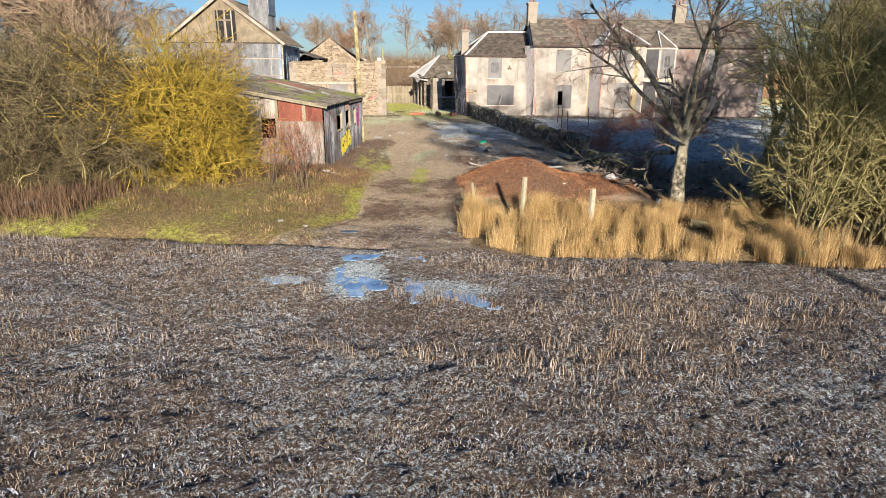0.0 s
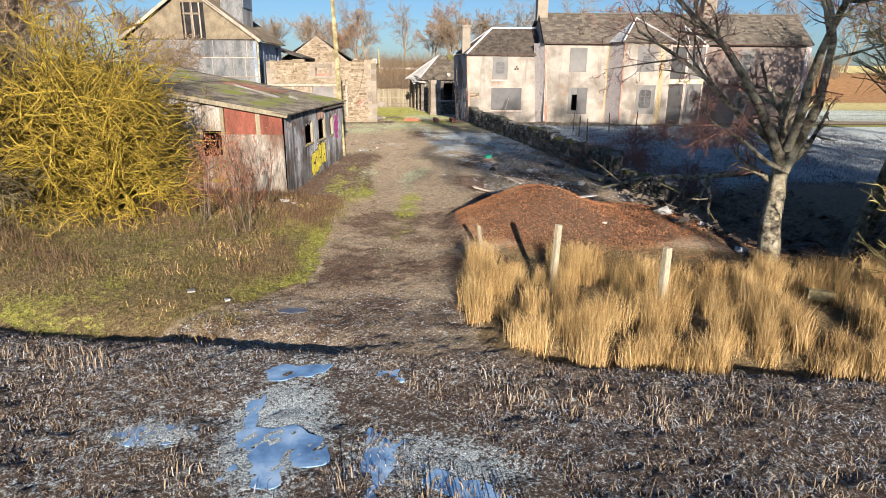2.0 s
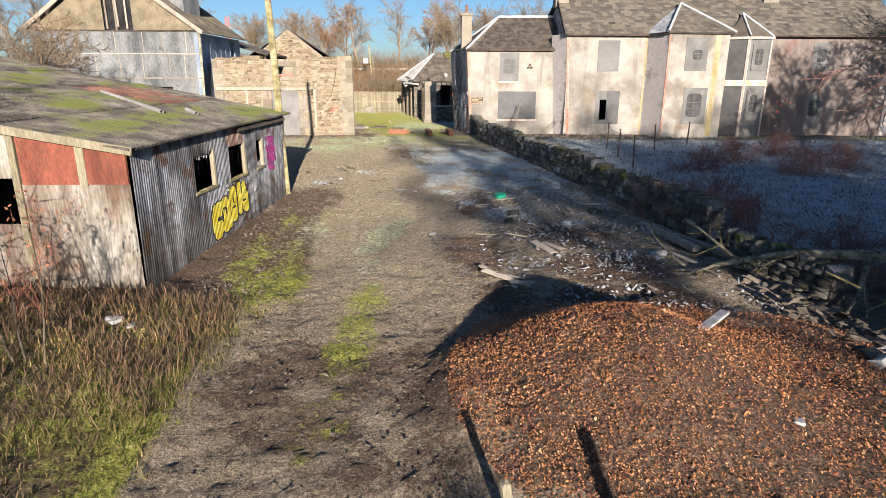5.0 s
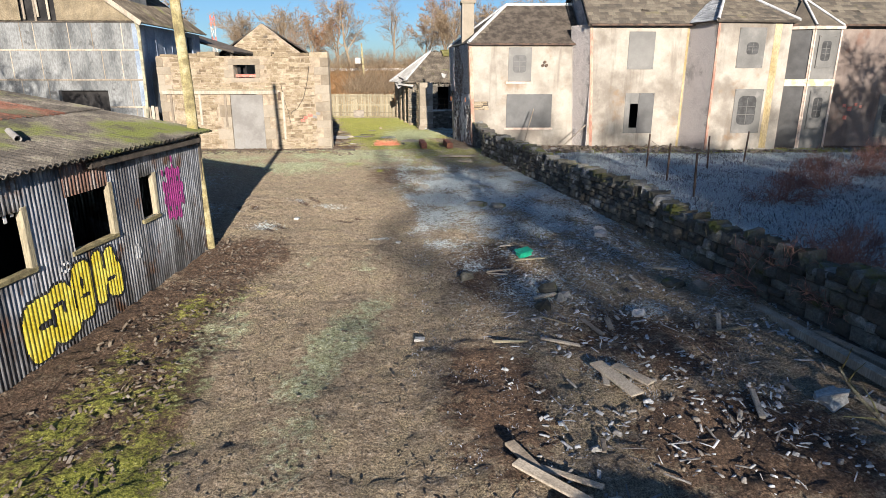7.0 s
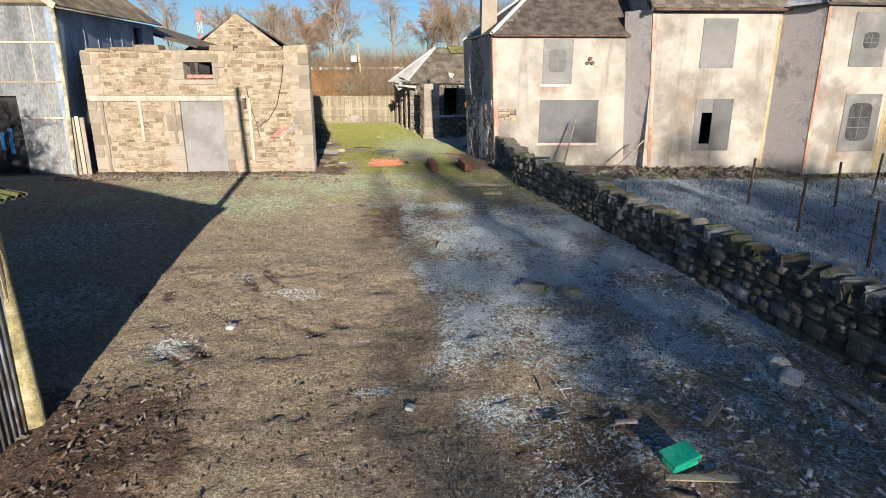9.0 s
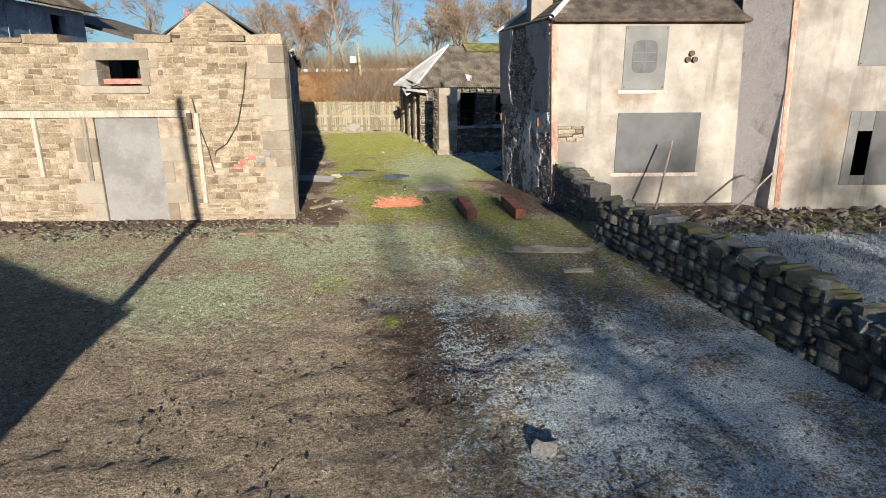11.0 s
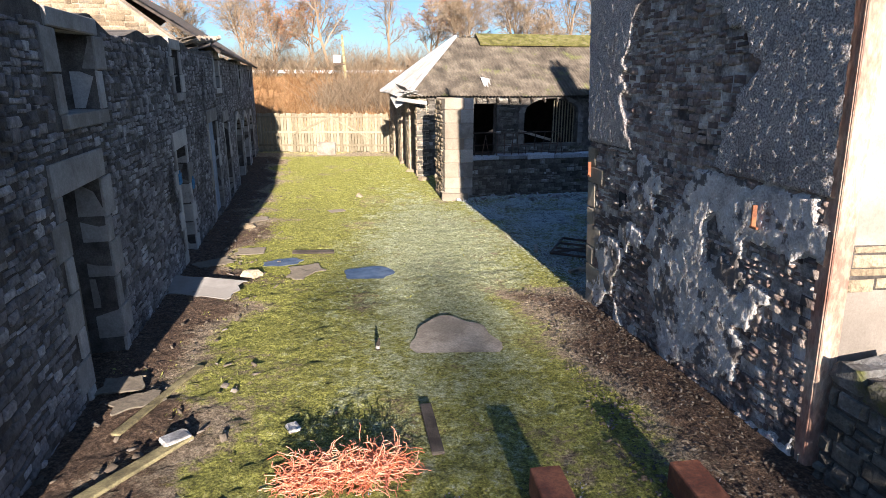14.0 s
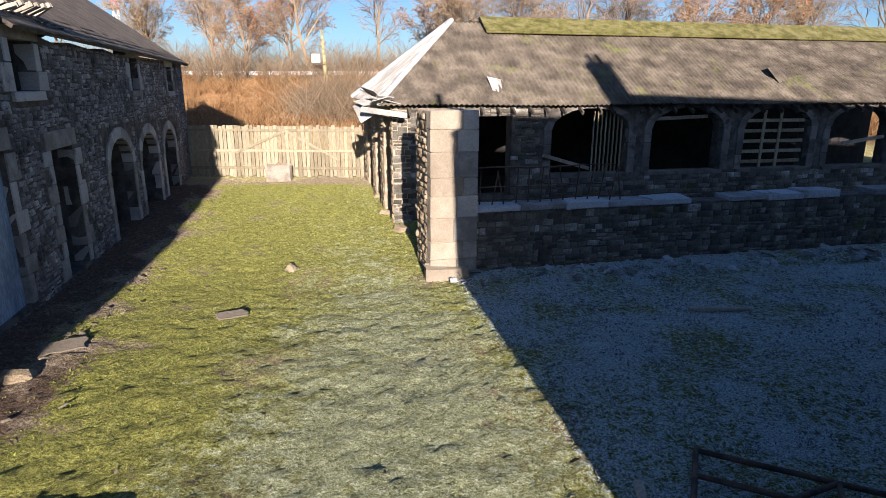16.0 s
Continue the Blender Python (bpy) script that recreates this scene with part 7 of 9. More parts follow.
limb(random.Random(31), (10.6, 34.2, 0.75), (-1, 0.18, -0.06), 5.6, 0.13, 0, dict(levels=2, kids=(7, 5), angle=(35, 75), ratio=(0.25, 0.45), bend=0.1, lift=(0.0, 0.02, 0.0), bare=(0.2, 0.2), thin=0.6, least=0.01, cut=0.03), thick, thin)
limb(random.Random(32), (8.9, 33.9, 0.7), (-0.55, -0.75, -0.12), 3.0, 0.09, 1, dict(levels=2, kids=(7, 4), angle=(35, 75), ratio=(0.25, 0.45), bend=0.14, lift=(0.0, 0.0, 0.0), bare=(0.2, 0.2), thin=0.6, least=0.01, cut=0.03), thick, thin)
bough = thing("fallen_bough", "pale lichened bough lying over the ditch", "branch")
v, f = tubes(thick, 6)
raw("limb", v, f, BIRCHBARK, bough, smooth=True)
v, f = tubes(thin, 4)
tagged(raw("twigs", v, f, OLIVETWIG, bough), kind="stuff")
# reddish shrubs by the dyke and in the garden
plan = dict(levels=3, kids=(6, 6, 4), angle=(20, 65), ratio=(0.4, 0.7), bend=0.18, lift=(0.02, 0.0, -0.02, 0.0), bare=(0.1, 0.1, 0.1), thin=0.6, least=0.008, step=0.3, cut=0.02)
shrub = bare_tree("bramble_shrub", "tangled red brown bramble shrub, leafless", [(r.gauss(0, 0.4), r.gauss(0, 0.4), (r.gauss(0, 0.8), r.gauss(0, 0.8), 1.0), r.uniform(1.2, 2.2), 0.025) for _ in range(14)], plan, 41, REDTWIG, REDTWIG, "shrub")
plant(shrub, 7.5, 39.6, 0, 0.7)
tagged(shrub, group="bramble shrubs")
for x, y, a, s in ((11.0, 47.2, 60, 0.8), (13.2, 48.8, 260, 0.9), (9.0, 41.4, 200, 0.7), (16.2, 51.5, 80, 0.9), (8.6, 38.2, 300, 0.9), (14.4, 46.0, 220, 0.9), (9.8, 36.9, 30, 1.0), (16.6, 47.8, 140, 0.9)):
    copy_thing(shrub, pose(x, y, on_ground(x, y), 0, 0, a) @ Matrix.Scale(s, 4))
# leafy saplings before the shed
plan = dict(levels=2, kids=(8, 4), angle=(18, 42), ratio=(0.3, 0.5), bend=0.08, lift=(0.05, 0.06, 0.05), bare=(0.35, 0.2), thin=0.55, least=0.005, step=0.25, cut=0.012)
sap = bare_tree("beech_sapling", "slim sapling holding faded pink brown leaves", [(r.gauss(0, 0.2), r.gauss(0, 0.2), (r.gauss(0, 0.15), r.gauss(0, 0.15), 1), r.uniform(1.6, 2.4), 0.02) for _ in range(5)], plan, 51, BARK, SALMONLEAF, "sapling", (SALMONLEAF, 260, 0.035))
plant(sap, -4.45, 29.7)
tagged(sap, group="saplings before the shed")
for x, y, a, s in ((-4.9, 31.6, 90, 0.95), (-5.9, 30.6, 200, 0.85)):
    copy_thing(sap, pose(x, y, on_ground(x, y), 0, 0, a) @ Matrix.Scale(s, 4))
# bare trees behind the sheds and far beyond the yard
plan = dict(levels=4, kids=(8, 7, 5, 4), angle=(22, 55), ratio=(0.42, 0.66), bend=0.11, lift=(0.06, 0.05, 0.02, 0.0, 0.0), bare=(0.3, 0.15, 0.1, 0.1), thin=0.55, least=0.022, step=0.8, cut=0.05)
far = bare_tree("bare_tree", "tall bare winter tree lit by low sun", [(0, 0, (0.03, 0.0, 1), 8.5, 0.2)], plan, 61, PALETWIG, PALETWIG)
plant(far, -10.6, 122.5, 0, 1.05)
tagged(far, group="far bare trees")
far2 = bare_tree("bare_tree", "tall bare winter tree with several stems lit by low sun", [(0, 0, (0.15, 0.0, 1), 7.5, 0.17), (0.3, 0, (-0.25, 0.1, 1), 7.2, 0.15), (0.1, 0.2, (0.0, -0.2, 1), 6.5, 0.13)], plan, 63, PALETWIG, PALETWIG)
plant(far2, 3.2, 124.0, 0, 1.0)
tagged(far2, group="far bare trees")
copper = bare_tree("bare_tree", "far winter tree keeping some copper leaves", [(0, 0, (0.1, 0.0, 1), 7.0, 0.17), (0.3, 0, (-0.2, 0.1, 1), 6.2, 0.15)], plan, 64, PALETWIG, PALETWIG, leaves=(COPPERLEAF, 1500, 0.10))
plant(copper, -13.0, 126.0, 0, 1.1)
tagged(copper, group="far bare trees")
for k, (x, y, a, s, src) in enumerate(((-20.5, 126, 40, 1.05, far2), (-4.6, 128, 90, 0.95, far), (9.8, 127, 10, 1.15, far2), (15, 125, 120, 1.0, far), (20, 128, 200, 1.1, far2), (27, 126, 300, 1.1, far), (33, 124, 30, 1.1, copper), (-28, 130, 150, 1.0, far2), (-36, 128, 70, 1.0, far), (-45, 126, 210, 1.1, far2),
                                       (0.5, 132, 240, 1.1, copper), (6, 134, 15, 1.1, far), (40, 128, 80, 1.2, far2), (48, 130, 110, 1.2, far), (-55, 130, 10, 1.2, far2), (-66, 134, 100, 1.3, far), (24, 118, 60, 0.9, copper), (58, 132, 190, 1.2, far2), (-16, 121, 190, 0.8, copper), (12.5, 121, 60, 0.75, far2), (70, 136, 40, 1.3, far), (-80, 138, 20, 1.4, far2), (84, 140, 150, 1.4, far))):
    copy_thing(src, pose(x, y, on_ground(x, y) - 0.2, 0, 0, a) @ Matrix.Scale(s, 4))
for x, y, a, s in ((-15.5, 37.5, 30, 0.95), (-19.0, 41.0, 130, 1.05), (-23.0, 37.0, 230, 1.0), (-24.0, 48.0, 330, 1.1), (-13.4, 45.6, 280, 0.62), (26.0, 38.0, 80, 1.1), (30.0, 46.0, 180, 1.2), (22.0, 33.0, 280, 1.0), (34.0, 58.0, 10, 1.2)):
    copy_thing(far2, pose(x, y, on_ground(x, y) - 0.2, 0, 0, a) @ Matrix.Scale(s, 4))
# tall trees that stand behind the start of the flight and shade the track
plan = dict(levels=3, kids=(6, 5, 3), angle=(25, 60), ratio=(0.38, 0.6), bend=0.12, lift=(0.03, 0.02, 0.02, 0.0), bare=(0.12, 0.1, 0.1), thin=0.55, least=0.041, step=0.9, cut=0.055)
q = random.Random(70)
limbs = []
for k in range(19):
    w, h = k * 2.4 + q.uniform(-0.4, 0.4), 12.4 + 7.0 * (k / 19) ** 1.4
    limbs.append((0, 0, (math.cos(w), math.sin(w), 0.22), 3.8 * (1 - 0.4 * k / 19), 0.09, h))
tall = bare_tree("tall_tree", "tall bare tree at the field's edge casting long shade", limbs, plan, 71, BARK, BARK)
leaning = copy_thing(tall, Matrix())
v, f = tubes([[(0, 0, -0.3, 0.17), (0.05, 0, 8.0, 0.14), (0, 0.05, 14.0, 0.1), (0, 0, 19.4, 0.03)]], 8)
raw("bole", v, f, BARK, tall, smooth=True)
# invented bend that keeps this unseen bole's shadow off the open field
v, f = tubes([[(3.7, 0, -0.3, 0.19), (3.6, 0, 5.0, 0.16), (3.2, 0, 9.5, 0.14), (0.3, 0.05, 13.0, 0.11), (0, 0.05, 15.0, 0.09), (0, 0, 19.4, 0.03)]], 8)
raw("bole", v, f, BARK, leaning, smooth=True)
plant(tall, 13.6, -13.5, 100, 0.98)
tagged(tall, group="trees at the field's edge")
plant(leaning, 10.15, -13.0)
tagged(leaning, "tall bare tree with a crooked bole at the field's edge", group="trees at the field's edge")
for x, y, a, s in ((16.9, -12.5, 220, 0.97), (20.5, -13.5, 310, 1.0), (24.3, -13.0, 150, 0.97), (28.7, -14.0, 20, 0.98)):
    copy_thing(tall, pose(x, y, on_ground(x, y), 0, 0, a) @ Matrix.Scale(s, 4))

# ---- scrub on the far bank ----
def scrub(name, label, area, count, height, material, seed):
    r = random.Random(seed)
    paths = []
    for _ in range(count):
        x, y = r.uniform(area[0], area[1]), r.uniform(area[2], area[3])
        z, h = on_ground(x, y) - 0.2, height * r.uniform(0.5, 1.2)
        for k in range(7):
            d = Vector((r.gauss(0, 0.45), r.gauss(0, 0.45), 1.0))
            a = Vector((x + r.gauss(0, 0.25), y + r.gauss(0, 0.25), z))
            b = a + d * h * 0.5
            c = b + (d + Vector((r.gauss(0, 0.4), r.gauss(0, 0.4), 0))) * h * 0.4
            paths.append([(*a, 0.03), (*b, 0.022), (*c, 0.008)])
            for q in range(2):
                e = a.lerp(b, r.uniform(0.5, 1.0))
                paths.append([(*e, 0.015), (*(e + Vector((r.gauss(0, 0.5), r.gauss(0, 0.5), r.uniform(0.2, 0.8))) * h * 0.4), 0.006)])
    v, f = tubes(paths, 3)
    return tagged(raw(name, v, f, material), label, "scrub", kind="stuff")


scrub("bank_scrub", "rust coloured winter scrub on the bank beyond the fence", (-40, 45, 100, 119), 1700, 1.5, SCRUBTWIG, 1)
scrub("bank_bushes", "pale bare bushes along the top of the bank", (-50, 70, 117, 130), 1000, 3.6, PALETWIG, 2)
scrub("roadside_thicket", "bare thicket by the lamp pole", (-9.5, -1.5, 104, 113), 90, 3.4, PALETWIG, 3)

# ---- grasses ----
def blades(name, label, spots, material, seed, category="grass", count=10, height=0.5, spread=0.08, lean=0.35, width=0.012):
    """Clumps of bent blades at (x, y, scale) spots, joined."""
    rs = np.random.RandomState(seed)
    spots = np.asarray(spots)
    n = len(spots) * count
    c = np.repeat(spots, count, axis=0)
    px, py = c[:, 0] + rs.normal(0, spread, n), c[:, 1] + rs.normal(0, spread, n)
    pz = ground_h(px, py) - 0.02
    h = height * c[:, 2] * rs.uniform(0.45, 1.15, n)
    ang = rs.uniform(0, 2 * math.pi, n)
    k = lean * rs.uniform(0.1, 1.4, n) * h
    w = width * rs.uniform(0.6, 1.3, n)
    turn = rs.uniform(0, math.pi, n)
    sx, sy = np.cos(turn) * w, np.sin(turn) * w
    dx, dy = np.cos(ang) * k, np.sin(ang) * k
    v = np.empty((n, 5, 3))
    v[:, 0] = np.stack((px - sx, py - sy, pz), -1)
    v[:, 1] = np.stack((px + sx, py + sy, pz), -1)
    v[:, 2] = np.stack((px + dx * 0.35 + sx * 0.8, py + dy * 0.35 + sy * 0.8, pz + h * 0.6), -1)
    v[:, 3] = np.stack((px + dx * 0.35 - sx * 0.8, py + dy * 0.35 - sy * 0.8, pz + h * 0.6), -1)
    v[:, 4] = np.stack((px + dx, py + dy, pz + h * (0.98 - 0.25 * lean)), -1)
    b = np.arange(n)[:, None] * 5
    ob = raw(name, v.reshape(-1, 3), np.concatenate((np.concatenate((b + 0, b + 1, b + 2), 1), np.concatenate((b + 0, b + 2, b + 3), 1), np.concatenate((b + 3, b + 2, b + 4), 1))), material)
    return tagged(ob, label, category, kind="stuff")


STRAW = surface("dry_golden_grass", ((0.12, (0.15, 0.085, 0.028)), (0.5, (0.40, 0.262, 0.095)), (0.88, (0.64, 0.48, 0.235))), 1.0, 20, 0.85, 0.0, "island")
STUBBLE = surface("stubble_straw", ((0.1, (0.07, 0.048, 0.032)), (0.4, (0.19, 0.142, 0.09)), (0.7, (0.29, 0.23, 0.16)), (0.95, (0.42, 0.38, 0.34))), 0.6, 20, 0.88, 0.0, "island")
FROSTBLADE = surface("frosted_leaf_blades", ((0.15, (0.06, 0.055, 0.058)), (0.5, (0.165, 0.167, 0.19)), (0.9, (0.38, 0.41, 0.475))), 0.6, 20, 0.85, 0.0, "island")
VERGEGRASS = surface("rank_winter_grass", ((0.1, (0.039, 0.0429, 0.0078)), (0.4, (0.117, 0.117, 0.0172)), (0.65, (0.195, 0.156, 0.0429)), (0.9, (0.343, 0.257, 0.117))), 0.5, 20, 0.88, 0.0, "island")
REDDOCK = surface("dead_dock_stalks", ((0.2, (0.065, 0.037, 0.02)), (0.8, (0.19, 0.12, 0.065))), 1.0, 20, 0.88, 0.0, "island")
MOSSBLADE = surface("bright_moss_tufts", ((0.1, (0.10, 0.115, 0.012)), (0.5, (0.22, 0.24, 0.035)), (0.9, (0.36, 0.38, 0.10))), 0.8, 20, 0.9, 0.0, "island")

PALEBLADE = surface("frosted_turf_blades", ((0.1, (0.10, 0.115, 0.04)), (0.5, (0.24, 0.27, 0.12)), (0.9, (0.42, 0.46, 0.28))), 0.8, 20, 0.9, 0.0, "island")
for m in (MOSSBLADE, FROSTBLADE, STUBBLE):
    fuzz(m, 0.1)

rs = np.random.RandomState(17)
field_edge = lambda x: 23.6 - 0.12 * x


def scatter(n, x0, x1, y0, y1, keep, lo=0.6, hi=1.3):
    x, y = rs.uniform(x0, x1, n), rs.uniform(y0, y1, n)
    k = keep(x, y)
    return np.stack((x[k], y[k], rs.uniform(lo, hi, k.sum())), -1)


patchy = lambda x, y, s: np.sin(x * s + 1.3 * np.sin(y * s * 0.7)) + np.sin(y * s * 1.3 + 1.7 * np.sin(x * s * 0.6)) + 0.8 * np.sin((x + y) * s * 2.3)
off_ice = lambda x, y: ~((((x + 1.7) / 0.9) ** 2 + ((y - 22.0) / 1.6) ** 2 < 1) | (np.abs(y - (21.9 - 0.95 * (x + 0.3))) < 0.45) & (x > -0.9) & (x < 1.6))
in_field = lambda x, y: (y < field_edge(x) - 0.1) & off_ice(x, y)
blades("stubble", "short straw stubble of the field", scatter(36000, -19, 19, 11.5, 26, lambda x, y: in_field(x, y) & (rs.rand(len(x)) < 0.68 + 0.15 * patchy(x, y, 0.8))), STUBBLE, 1, count=7, height=0.10, spread=0.08, lean=0.9, width=0.005)
blades("frosted_weeds", "frosted low weeds among the stubble", scatter(23000, -19, 19, 11.5, 26, lambda x, y: in_field(x, y) & (rs.rand(len(x)) < 0.7 - 0.15 * patchy(x, y, 0.8))), FROSTBLADE, 2, category="weeds", count=6, height=0.08, spread=0.09, lean=1.3, width=0.0085)
blades("stubble_rows", "taller straw rows near the field edge", scatter(2600, -16, 16, 17, 25, lambda x, y: in_field(x, y) & (patchy(x * 0.4, y * 2.2, 1.0) > 0.9)), STUBBLE, 3, count=8, height=0.24, spread=0.09, lean=0.4, width=0.008)
verge_r = lambda x, y: (y > field_edge(x) + 0.05) & (x > np.interp(y, (22, 26, 30), (1.2, 0.8, 0.9))) & (y < 27.6 - 0.05 * x)
tufts = np.repeat(scatter(330, 0.9, 10.5, 22, 28.0, lambda x, y: verge_r(x, y) & (rs.rand(len(x)) < 0.7 + 0.3 * patchy(x, y, 2.3)), 0.5, 1.3), 4, axis=0)
tufts[:, :2] += rs.normal(0, 0.11, (len(tufts), 2))
blades("golden_grass", "tall golden dry grass on the verge", tufts, STRAW, 4, count=105, height=0.68, spread=0.075, lean=0.36, width=0.0027)
blades("golden_grass_edge", "tall golden dry grass beneath the hawthorns", scatter(420, 8.5, 19, 21.5, 26, lambda x, y: (y > field_edge(x) + 0.05) & (y < field_edge(x) + 1.5), 0.4, 0.9), STRAW, 5, count=30, height=0.6, spread=0.12, lean=0.4, width=0.0045)
verge_l = lambda x, y: (y > field_edge(x) + 0.4) & (x < np.interp(y, (24, 27, 30, 36, 44), (-3.6, -2.6, -2.4, -2.2, -3.3))) & ((y < 34.3) | (x > -4.4 + 0.08 * (y - 34.7)))
blades("verge_grass", "rank green and straw grass on the verge", scatter(5200, -19, -2, 23.5, 34.4, verge_l, 0.5, 1.3), VERGEGRASS, 6, count=16, height=0.11, spread=0.16, lean=1.5, width=0.006)
blades("verge_straw", "pale straw tufts on the verge", scatter(420, -19, -2.2, 24, 34, lambda x, y: verge_l(x, y) & (patchy(x, y, 1.1) > 0.6), 0.5, 1.2), STRAW, 7, count=22, height=0.26, spread=0.16, lean=0.9, width=0.005)
blades("dead_docks", "rust red dead stalks below the hedge", scatter(800, -19, -10.5, 25.8, 29.6, lambda x, y: verge_l(x, y), 0.5, 1.2), REDDOCK, 8, category="weeds", count=10, height=0.7, spread=0.2, lean=0.4, width=0.009)
blades("verge_weeds", "dead brown weeds among the rank grass", scatter(1500, -12, -2.6, 26.5, 34.2, lambda x, y: verge_l(x, y) & (rs.rand(len(x)) < 0.35 + 0.25 * patchy(x, y, 1.3) + 0.06 * (y - 30)), 0.4, 1.3), REDDOCK, 16, category="weeds", count=14, height=0.3, spread=0.17, lean=0.8, width=0.005)
blades("bank_grass", "pale dry grass on the slope beyond the fence", scatter(2600, -16, 6, 90, 101, lambda x, y: x > -60, 0.5, 1.3), STRAW, 17, count=14, height=0.55, spread=0.25, lean=0.7, width=0.014)
blades("shed_weeds", "dead brown weeds before the tin shed", scatter(500, -9, -2.8, 31, 34.4, lambda x, y: x < -2.8, 0.4, 1.1), REDDOCK, 9, category="weeds", count=9, height=0.32, spread=0.15, lean=0.8, width=0.008)
on_yard = lambda x, y: (x > np.where(y < 57.4, -9, -2.9 - 0.193 * (y - 58.5) + 0.5 * patchy(x, y, 2.2))) & (x < np.where(y < 65, 2.0 + 0.3 * patchy(x, y, 2.9) - 0.117 * (y - 60.2), 9)) & (y < 88) & (((x - 0.1) / 1.0) ** 2 + ((y - 63.1) / 0.95) ** 2 > 1) & (((x + 1.65) / 0.55) ** 2 + ((y - 66.6) / 0.6) ** 2 > 1) & (((x + 3.5) / 0.5) ** 2 + ((y - 67.5) / 0.4) ** 2 > 1)
blades("yard_moss", "bright mossy tufts of the yard turf", scatter(15000, -9, 4, 56, 86, lambda x, y: on_yard(x, y) & (x < 2.3 - 0.155 * (y - 65) + 1.0) & (rs.rand(len(x)) < 0.5 + 0.3 * patchy(x, y, 1.2)), 0.5, 1.3), MOSSBLADE, 10, "moss", count=4, height=0.04, spread=0.05, lean=1.2, width=0.008)
blades("lawn_frost", "frosted tufts of grass before the store", scatter(9000, -9, 1.6, 50.5, 58, lambda x, y: rs.rand(len(x)) < (0.5 + 0.25 * patchy(x, y, 1.3)) * np.clip((y - 50) / 4, 0, 1), 0.5, 1.2), PALEBLADE, 11, "grass", count=4, height=0.045, spread=0.06, lean=1.2, width=0.010)
blades("yard_frost", "frosted turf in the house's shade", scatter(14000, -2, 10, 63, 79, lambda x, y: (x > 2.3 - 0.155 * (y - 65)) & (y < 75.4 + 0.19 * x), 0.5, 1.2), FROSTBLADE, 12, count=6, height=0.05, spread=0.10, lean=1.0, width=0.010)
blades("garden_frost", "frosted rough grass of the garden", scatter(6000, 5, 26, 36, 58, lambda x, y: x > np.interp(y, (30, 38, 43, 51, 58), (9.5, 8.2, 7.2, 5.6, 4.2)), 0.5, 1.3), FROSTBLADE, 13, count=7, height=0.14, spread=0.16, lean=1.0, width=0.012)
blades("track_frost", "frosted tufts on the shaded side of the track", scatter(15000, -2, 5.5, 35.5, 60, lambda x, y: (x > 0.9 - 0.12 * (y - 35) + 0.8 * rs.rand(len(x))) & (x < np.interp(y, (36, 43, 51, 60), (6.6, 5.6, 4.2, 2.6))) & (rs.rand(len(x)) < 0.5 + 0.25 * patchy(x, y, 1.5)), 0.5, 1.3), FROSTBLADE, 15, count=5, height=0.04, spread=0.08, lean=1.0, width=0.008)

# ---- boundary dyke, posts, debris ----
ICE, t, bsdf = nodes_of("sky_tinted_ice")
pos = position(t)
# the strong blue paints reflected sky into the ice colour
link(t, ramp_node(t, noise_node(t, pos, 2.2, 5.0, 0.6), ((0.32, (0.10, 0.20, 0.40)), (0.5, (0.24, 0.42, 0.68)), (0.68, (0.50, 0.68, 0.90)))), bsdf.inputs["Base Color"])
bsdf.inputs["Roughness"].default_value = 0.4
bump_node(t, bsdf, noise_node(t, pos, 14.0, 4.0, 0.6), 0.4, 0.01)
WATER, t, bsdf = nodes_of("sky_tinted_water")
pos = position(t)
# blue-grey base colour takes the place of mirrored sky
link(t, ramp_node(t, noise_node(t, pos, 3.0, 4.0, 0.6), ((0.35, (0.07, 0.085, 0.11)), (0.7, (0.19, 0.215, 0.25)))), bsdf.inputs["Base Color"])
bsdf.inputs["Roughness"].default_value = 0.22
bump_node(t, bsdf, noise_node(t, pos, 9.0, 3.0, 0.5), 0.15, 0.004)
WHITEFOAM = surface("dirty_white_foam", ((0.3, (0.36, 0.35, 0.33)), (0.7, (0.54, 0.53, 0.51))), 3.0, 30, 0.7, 0.004)
GREENPLASTIC = surface("green_plastic", ((0.3, (0.03, 0.34, 0.20)), (0.7, (0.10, 0.52, 0.34))), 3.0, 30, 0.45, 0.002)
ORANGE = surface("faded_orange_net", ((0.3, (0.62, 0.19, 0.09)), (0.7, (0.86, 0.42, 0.27))), 6.0, 40, 0.7, 0.0, "island")
REDBEAM = surface("red_oxide_steel", ((0.3, (0.13, 0.048, 0.028)), (0.7, (0.25, 0.10, 0.052))), 3.0, 40, 0.75, 0.003)
DEBRIS = surface("mixed_debris", ((0.1, (0.0525, 0.0405, 0.03)), (0.4, (0.112, 0.0885, 0.0653)), (0.75, (0.176, 0.146, 0.112)), (0.98, (0.27, 0.247, 0.217))), 2.0, 30, 0.9, 0.006, "island")
FROSTDEBRIS = surface("frosted_debris", ((0.1, (0.09, 0.078, 0.07)), (0.4, (0.22, 0.205, 0.19)), (0.7, (0.42, 0.425, 0.44)), (0.97, (0.54, 0.57, 0.61))), 2.0, 30, 0.9, 0.006, "island")
LITTER = surface("russet_leaf_litter", ((0.1, (0.13, 0.045, 0.018)), (0.45, (0.34, 0.14, 0.052)), (0.75, (0.50, 0.245, 0.105)), (0.97, (0.62, 0.40, 0.22))), 1.5, 30, 0.85, 0.0, "island")


